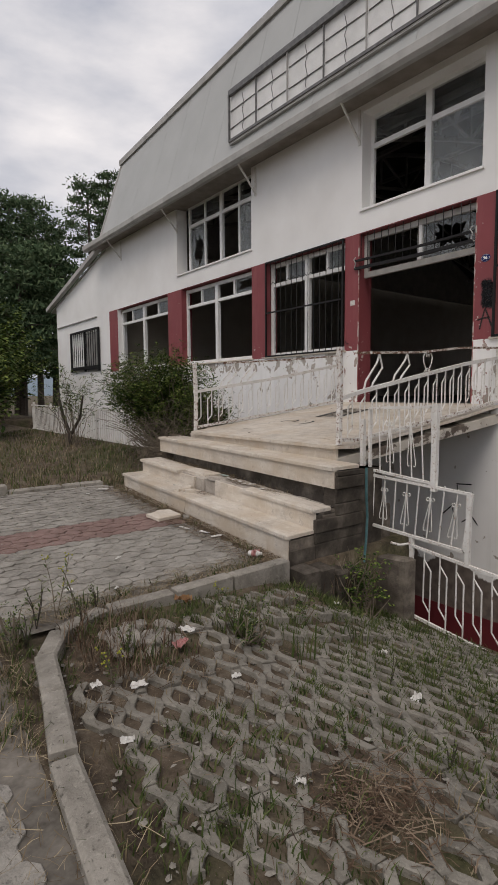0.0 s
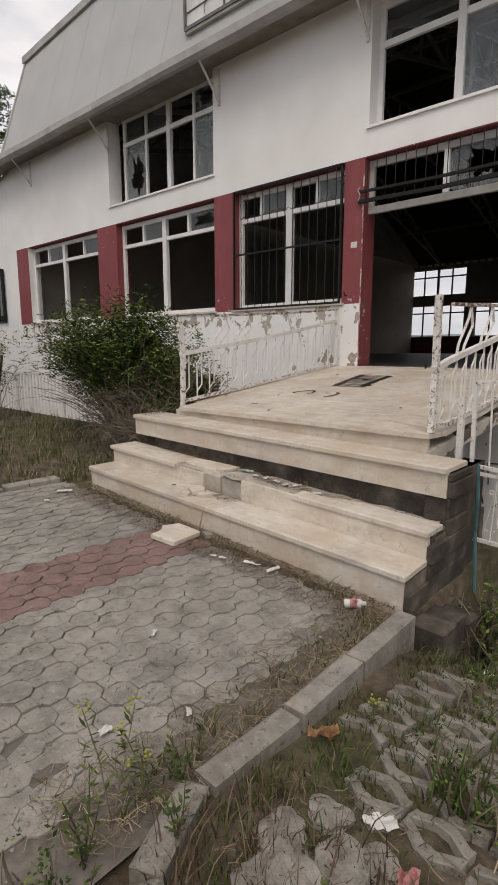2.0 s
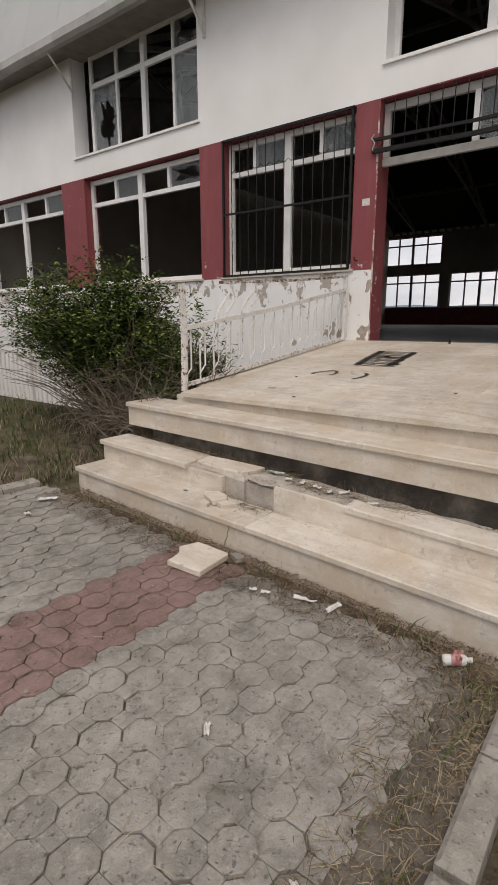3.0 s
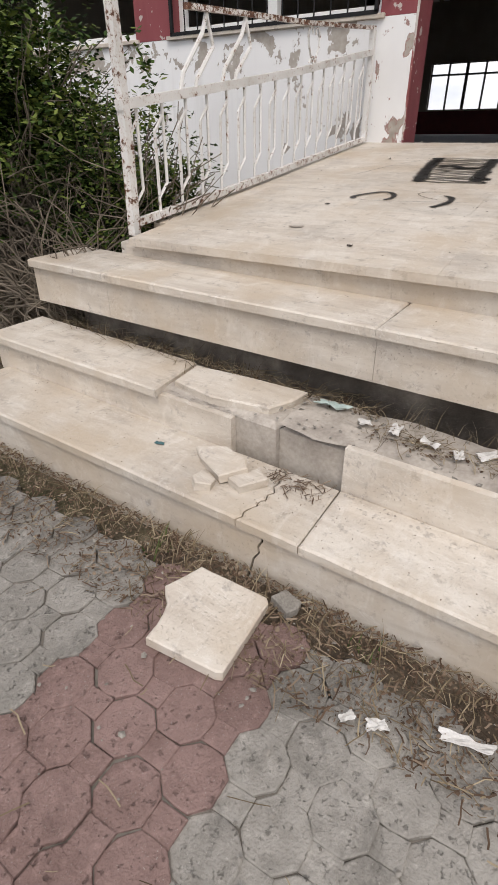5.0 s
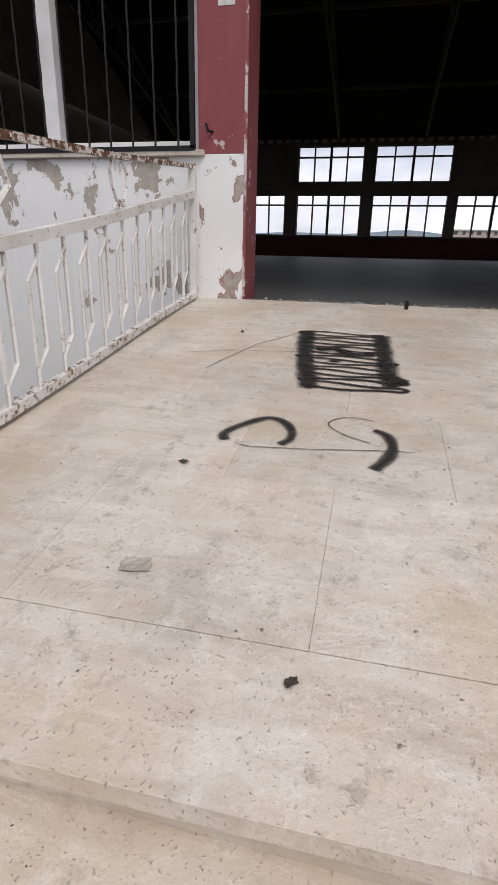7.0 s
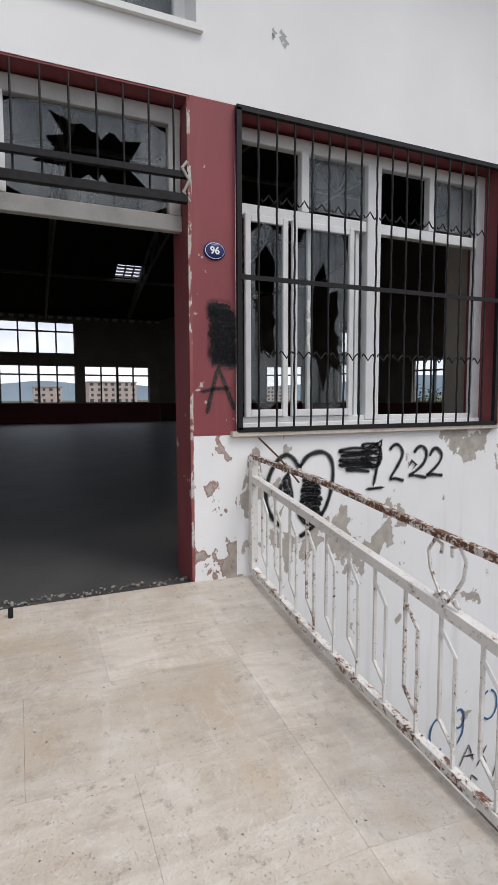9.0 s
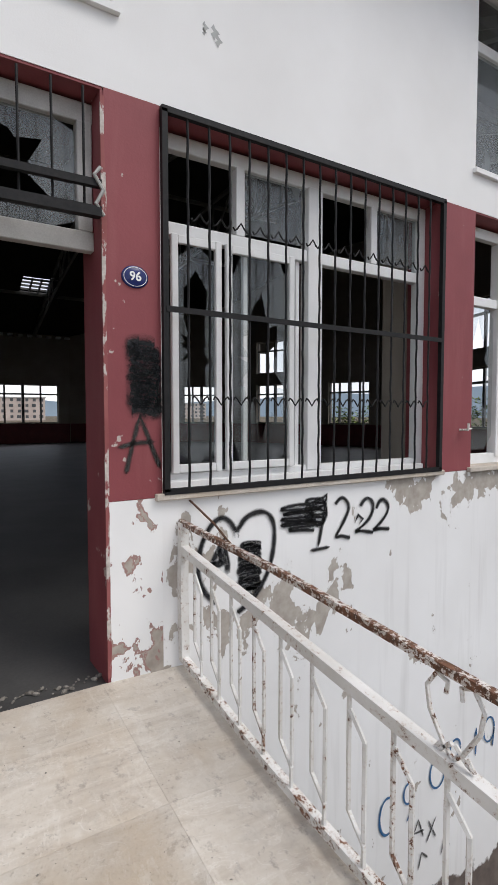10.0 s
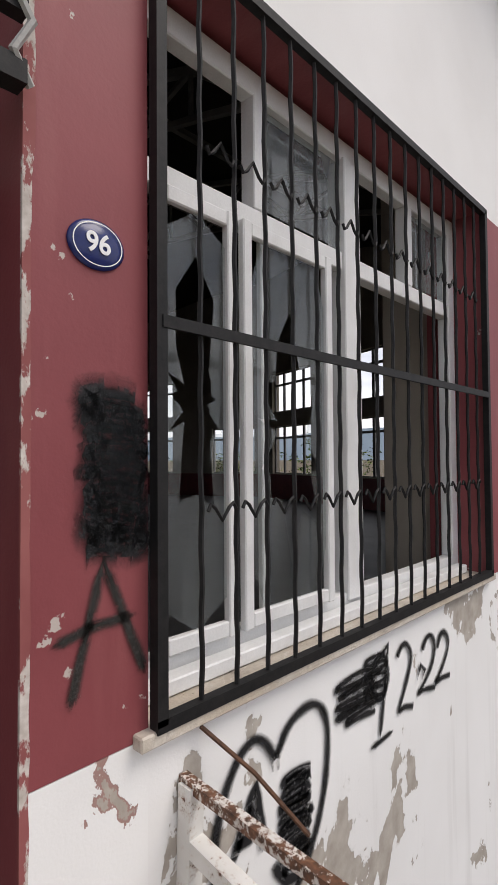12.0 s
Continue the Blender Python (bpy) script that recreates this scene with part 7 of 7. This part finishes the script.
# loose canes that reach over the steps
bm = bmesh.new()
rnd = random.Random(77)
for i in range(1000):
    p = Vector((3.56 + 0.75 * rnd.random(), 6.42 + 1.2 * rnd.random() ** 1.2, 0.28 + 0.3 * rnd.random()))
    d = Vector((rnd.gauss(-0.1, 0.7), rnd.gauss(0.0, 0.7), rnd.uniform(0.3, 1.6))).normalized()
    pts, n = [p.copy()], rnd.randint(5, 10)
    for _ in range(n):
        d = (d + Vector((rnd.gauss(0, 0.32), rnd.gauss(0, 0.32), rnd.gauss(-0.13, 0.25)))).normalized()
        p = p + d * rnd.uniform(0.08, 0.17)
        p.z = max(p.z, 0.25)
        p.x = max(p.x, 3.40)
        p.y = max(p.y, 6.40 if p.x > 3.7 else 6.55)
        pts.append(p.copy())
    tube(bm, pts, rnd.uniform(0.0025, 0.007), 4, 0.4)
tagged(solid("bramble_canes", bm, TWIG, "dry tangled canes hanging over the top steps", "canes"), kind="stuff")


def pine(x, y, h, seed):
    rnd = random.Random(seed)
    t = thing("pine_tree", (x, y, 0), "tall dark green pine tree behind the lawn", "tree", "pine trees")
    bm = bmesh.new()
    tube(bm, [(x, y, -0.2), (x + 0.15, y, h * 0.5), (x, y + 0.1, h)], 0.24, 8, 0.25)
    for i in range(26):
        z = h * (0.28 + 0.7 * i / 26)
        a = i * 2.4
        r = (1 - z / h) * h * 0.26 + 0.7
        tube(bm, [(x, y, z), (x + r * 0.5 * math.cos(a), y + r * 0.5 * math.sin(a), z + 0.25), (x + r * math.cos(a), y + r * math.sin(a), z + 0.2)], 0.05, 5, 0.3)
    part("trunk", bm, BARK, t)
    verts, faces = [], []
    for i in range(54):
        z = h * (0.26 + 0.76 * i / 54)
        a = i * 2.4 + rnd.random()
        r = ((1 - z / h) * h * 0.25 + 0.8) * rnd.uniform(0.45, 1.1)
        c = Vector((x + r * math.cos(a), y + r * math.sin(a), z + 0.25))
        cr = rnd.uniform(0.45, 0.95)
        for _ in range(150):
            d = Vector((rnd.gauss(0, 1), rnd.gauss(0, 1), rnd.gauss(0, 0.4)))
            p = c + d * cr * 0.48
            s = Vector((rnd.gauss(0, 1), rnd.gauss(0, 1), rnd.gauss(0.4, 0.7))).normalized() * rnd.uniform(0.15, 0.36)
            n = s.cross(Vector((rnd.gauss(0, 1), rnd.gauss(0, 1), rnd.gauss(0, 1)))).normalized() * 0.06
            k = len(verts)
            verts += [tuple(p - n), tuple(p + n), tuple(p + s)]
            faces.append((k, k + 1, k + 2))
    me = bpy.data.meshes.new("crown")
    me.from_pydata(verts, [], faces)
    me.materials.append(PINE)
    ob = new("crown", me)
    ob.parent, ob.matrix_parent_inverse = t, BASE[t.name].inverted()


for i, (x, y, h) in enumerate(((8.3, 34, 12.6), (10.5, 37, 13.6), (6.4, 33, 12.4), (15.0, 39, 16.4), (17.5, 41, 18.2), (4.2, 34, 12.5), (7.3, 29, 8.5), (0.0, 37, 13.0), (9.3, 30, 9.0), (12.5, 40, 13.0), (5.2, 38, 13.5))):
    pine(x, y, h, i + 60)

# ---- distance, seen through the far windows ----
bm = bmesh.new()
prev = None
for i in range(120):
    a = radians(-100 + 190 * i / 119)
    r = 900
    top = 26 + 16 * noise.noise((i * 0.09, 0, 0)) + 7 * noise.noise((i * 0.3, 4, 0)) + 26 * smooth((-a - 0.5) / 0.6)
    c = Vector((r * math.cos(a), r * math.sin(a), 0))
    cur = (bm.verts.new(c + Vector((0, 0, -40))), bm.verts.new(c * 1.05 + Vector((0, 0, top))))
    if prev:
        bm.faces.new((prev[0], cur[0], cur[1], prev[1]))
    prev = cur
solid("backdrop", bm, HAZY_HILL, "blue grey hills on the horizon", "hills", kind="structure")


def far_house(x, y, w, d, h, floors, label):
    hs = thing("apartment_building", (x, y, -0.1), label, "building", "far buildings")
    bm = bmesh.new()
    box(bm, x, x + d, y - w / 2, y + w / 2, -0.2, h)
    part("wall", bm, FAR_WALL, hs)
    bm = bmesh.new()
    box(bm, x - 0.4, x + d + 0.4, y - w / 2 - 0.4, y + w / 2 + 0.4, h, h + 0.5)
    part("roof", bm, EAVE, hs)
    n = int(w / 3)
    for f in range(floors):
        for k in range(n):
            bm = bmesh.new()
            yy, zz = y - w / 2 + 1.5 + k * (w - 3) / max(1, n - 1), 1.0 + f * (h / floors)
            box(bm, x - 0.12, x + 0.2, yy - 0.6, yy + 0.6 + 0.5 * ((k + f) % 3 == 0), zz, zz + 1.3)
            part("window", bm, FAR_DARK, hs)


far_house(260, -36, 22, 14, 10.0, 4, "unfinished reddish apartment block far beyond the hall")
far_house(300, -9, 14, 12, 8.5, 3, "low reddish house far beyond the hall")
far_house(290, -84, 24, 14, 8.5, 3, "pale low building far beyond the hall")
far_house(340, -157, 30, 16, 10.0, 4, "pale apartment block far beyond the hall")
for i, (x, y, r, t) in enumerate(((50, 20, 4, 2.4), (52, 27, 4, 2.7), (50, 34, 4, 2.3), (54, 13, 4, 2.0), (30, -30, 5, 5.0), (36, -24, 4, 3.6))):
    bush("far_shrub", x, y, -0.1, r, t, 90 + i, 2200, 30, "green bushes beyond the hall windows", 0.0, 0.35, 0.1)

# ---- pieces of the ground, last ----
kerb = thing("kerb", (0.5, 2.5, 0), "weathered grey concrete kerb stones", "kerb", kind="structure")
line = [(0.26, -1.2, 0.26, -0.42), (0.27, -0.40, 0.31, 0.42), (0.32, 0.44, 0.36, 1.28), (0.37, 1.31, 0.45, 2.02), (0.46, 2.06, 0.56, 2.50), (0.565, 2.52, 0.64, 2.90), (0.655, 2.92, 0.80, 3.17), (0.82, 3.19, 1.13, 3.32), (1.16, 3.30, 1.62, 3.28), (1.645, 3.28, 2.12, 3.29), (2.14, 3.29, 2.70, 3.30), (-6.0, 7.0, 1.4, 7.0), (1.42, 7.0, 2.05, 6.98), (2.08, 6.98, 2.6, 6.95)]
for i, (xa, ya, xb, yb) in enumerate(line):
    a, b = Vector((xa, ya)), Vector((xb, yb))
    d = (b - a).normalized()
    n = Vector((-d.y, d.x)) * 0.054
    k = 0.01 * math.sin(i * 5.1)
    z = lambda x, y: plaza(y) + 0.042 + k + 0.01 * (x - xa)
    bm = bmesh.new()
    poly = [a - n, b - n, b + n, a + n]
    prism(bm, [tuple(p) for p in poly], lambda x, y: plaza(y) - 0.35, z, 0.012)
    part("kerb_stone", bm, KERB, kerb)

pavement = thing("pavement", (1.5, 5.0, 0), "worn grey pavers with a red stripe, joints full of dirt", "pavement", kind="structure")
P = 0.148


def octagon(r, c, seed):
    rnd = random.Random(seed)
    pts = []
    for sx, sy in ((1, -1), (1, 1), (-1, 1), (-1, -1)):
        q = [(sx * r, sy * (r - c)), (sx * (r - c * 0.47), sy * (r - c * 0.47)), (sx * (r - c), sy * r)]
        pts += q if sx * sy > 0 else q[::-1]
    return [(x + rnd.uniform(-1, 1) * 0.0028, y + rnd.uniform(-1, 1) * 0.0028) for x, y in pts]


def stone_mesh(name, poly, h, mat, bevel=0.007):
    bm = bmesh.new()
    prism(bm, poly, -h, 0.0, bevel)
    return mesh_of(bm, name, mat)


bm = bmesh.new()
gx, gy = [-8.0 + 0.35 * i for i in range(31)], [3.29 + 0.205 * j for j in range(19)]
rows = [[bm.verts.new((min(x, 2.76), y, plaza(y) - 0.0085 + 0.006 * noise.noise((x * 3, y * 3, 1)))) for y in gy] for x in gx]
for a, b in zip(rows, rows[1:]):
    for j in range(len(gy) - 1):
        bm.faces.new((a[j], b[j], b[j + 1], a[j + 1]))
gx, gy = [-8.0 + 0.55 * i for i in range(15)] + [0.0], [-1.5 + 0.36 * j for j in range(14)]
rows = [[bm.verts.new((x + (0.24 + 0.07 * max(0.0, y) if x == 0.0 else 0.0), min(y, 3.30), -0.0125 + 0.006 * noise.noise((x * 3, y * 3, 1)))) for y in gy] for x in gx]
for a, b in zip(rows, rows[1:]):
    for j in range(len(gy) - 1):
        bm.faces.new((a[j], b[j], b[j + 1], a[j + 1]))
part("joint_dirt", bm, SAND, pavement, "dry dirt packed in the joints", True)
OCT = {m.name: [stone_mesh("paver", octagon(P / 2 - 0.0008, 0.047, s), 0.05, m, 0.0022) for s in range(9)] for m in (PAVER, PAVER_RED)}
SQ = {m.name: [stone_mesh("paver", [(0.0495, 0.003), (0.003, 0.0495), (-0.0495, -0.002), (-0.002, -0.0495)], 0.05, m, 0.0022)] for m in (PAVER, PAVER_RED)}
field_v, field_f, red_v, red_f = [], [], [], []
rnd = random.Random(9)
for i in range(-70, 45):
    for j in range(-70, 45):
        for kind in (0, 1):
            a, b = (i + 0.5 * kind) * P, (j + 0.5 * kind) * P
            x, y = 0.5 + (a - b) * 0.7071 + 0.012 * noise.noise((a * 3, b * 3, 0)), 3.6 + (a + b) * 0.7071 + 0.012 * noise.noise((a * 3, b * 3, 6))
            in_plaza = (y > 3.42 and -6 < x < 2.68 and y < 6.9) and not (y < 3.5 and x > 0.6)
            in_left = -1.5 < y <= 3.42 and -6 < x < 0.12 + 0.05 * y
            if not (in_plaza or in_left):
                continue
            red = 4.82 < y < 5.32
            z = plaza(y) + 0.006 * noise.noise((x * 1.7, y * 1.7, 2)) + 0.0025 * rnd.uniform(-1, 1)
            tilt = (rnd.uniform(-1.0, 1.0), rnd.uniform(-1.0, 1.0), 45 + rnd.uniform(-1.6, 1.6))
            mat = PAVER_RED if red else PAVER
            m = pose(x, y, z, *tilt)
            near = x > 1.05 and 3.6 < y < 5.4
            if near:
                pool = (SQ if kind else OCT)[mat.name]
                ob = new("paver", pool[rnd.randrange(len(pool))])
                ob.parent, ob.matrix_basis, ob.matrix_parent_inverse = pavement, m, BASE[pavement.name].inverted()
            else:
                me = (SQ if kind else OCT)[mat.name][0]
                vv, ff = (red_v, red_f) if red else (field_v, field_f)
                k = len(vv)
                vv += [tuple(m @ v.co) for v in me.vertices]
                ff += [tuple(k + n for n in p.vertices) for p in me.polygons]
for nm, vv, ff, mt in (("paver_field", field_v, field_f, PAVER_STUFF), ("red_paver_field", red_v, red_f, PAVER_RED)):
    me = bpy.data.meshes.new(nm)
    me.from_pydata(vv, [], ff)
    me.materials.append(mt)
    ob = tagged(new(nm, me), kind="stuff")
    ob.parent, ob.matrix_parent_inverse = pavement, BASE[pavement.name].inverted()

# grass pavers: cranked blocks whose strips meet point to point
grass_pav = thing("grass_pavers", (1.8, 1.5, -0.1), "weathered concrete grass pavers with weeds in their holes", "pavers", kind="structure")
PX, SEG, AMP, WD = 0.0965, 0.109, 0.0215, 0.0255


def crank(sign, seed):
    rnd = random.Random(seed)
    c = [(-AMP * sign, -SEG), (AMP * sign, 0.0), (-AMP * sign, SEG)]
    lft = [(c[0][0] - WD, c[0][1] + 0.003), (c[0][0] - WD, c[0][1] + SEG * 0.2), (c[1][0] - WD, c[1][1] - SEG * 0.2 ), (c[1][0] - WD, c[1][1] + SEG * 0.2), (c[2][0] - WD, c[2][1] - SEG * 0.2), (c[2][0] - WD, c[2][1] - 0.003)]
    rgt = [(x + 2 * WD, y) for x, y in lft]
    poly = rgt + lft[::-1]
    return [(x + rnd.uniform(-1, 1) * 0.003, y + rnd.uniform(-1, 1) * 0.003) for x, y in poly]


CRANK = {s: [stone_mesh("grass_paver", crank(s, k), 0.06, GRASS_PAVER, 0.004) for k in range(3)] for s in (1, -1)}
gv, gf, count = [], [], 0
rnd = random.Random(14)
turn = radians(-7)
for i in range(-4, 36):
    for j in range(-8, 17):
        u, v = (i - 0.5) * PX, -j * 2 * SEG
        x, y = 0.858 + u * math.cos(turn) - v * math.sin(turn), 1.848 + u * math.sin(turn) + v * math.cos(turn)
        if not (0.60 + 0.03 * max(0.0, y) < x < 3.8 and -1.9 < y < 3.05):
            continue
        if (x < 1.45 and y > 2.62) or rnd.random() < 0.03 or (y > 2.9 and x > 2.6) or math.hypot(x - 1.30, y - 1.22) < 0.15 + 0.05 * rnd.random():
            continue
        sg = 1 if i % 2 else -1
        slope = math.degrees(math.atan(0.05 if x < 1.5 else 0.2))
        wob = 0.016 * noise.noise((x * 1.3, y * 1.3, 5))
        m = pose(x + wob, y + 0.02 * noise.noise((x * 2, y, 1)), lane(x, y) + 0.014 + wob * 0.8 + 0.004 * rnd.uniform(-1, 1), rnd.uniform(-2, 2), slope + rnd.uniform(-2, 2), -7 + rnd.uniform(-1.5, 1.5))
        if x < 2.05 and 0.6 < y < 2.8 and count < 298:
            ob = new("grass_paver", CRANK[sg][rnd.randrange(3)])
            ob.parent, ob.matrix_basis, ob.matrix_parent_inverse = grass_pav, m, BASE[grass_pav.name].inverted()
            count += 1
        else:
            me = CRANK[sg][0]
            k = len(gv)
            gv += [tuple(m @ v.co) for v in me.vertices]
            gf += [tuple(k + n for n in p.vertices) for p in me.polygons]
me = bpy.data.meshes.new("grass_paver_field")
me.from_pydata(gv, [], gf)
me.materials.append(GRASS_PAVER_STUFF)
ob = tagged(new("grass_paver_field", me), kind="stuff")
ob.parent, ob.matrix_parent_inverse = grass_pav, BASE[grass_pav.name].inverted()
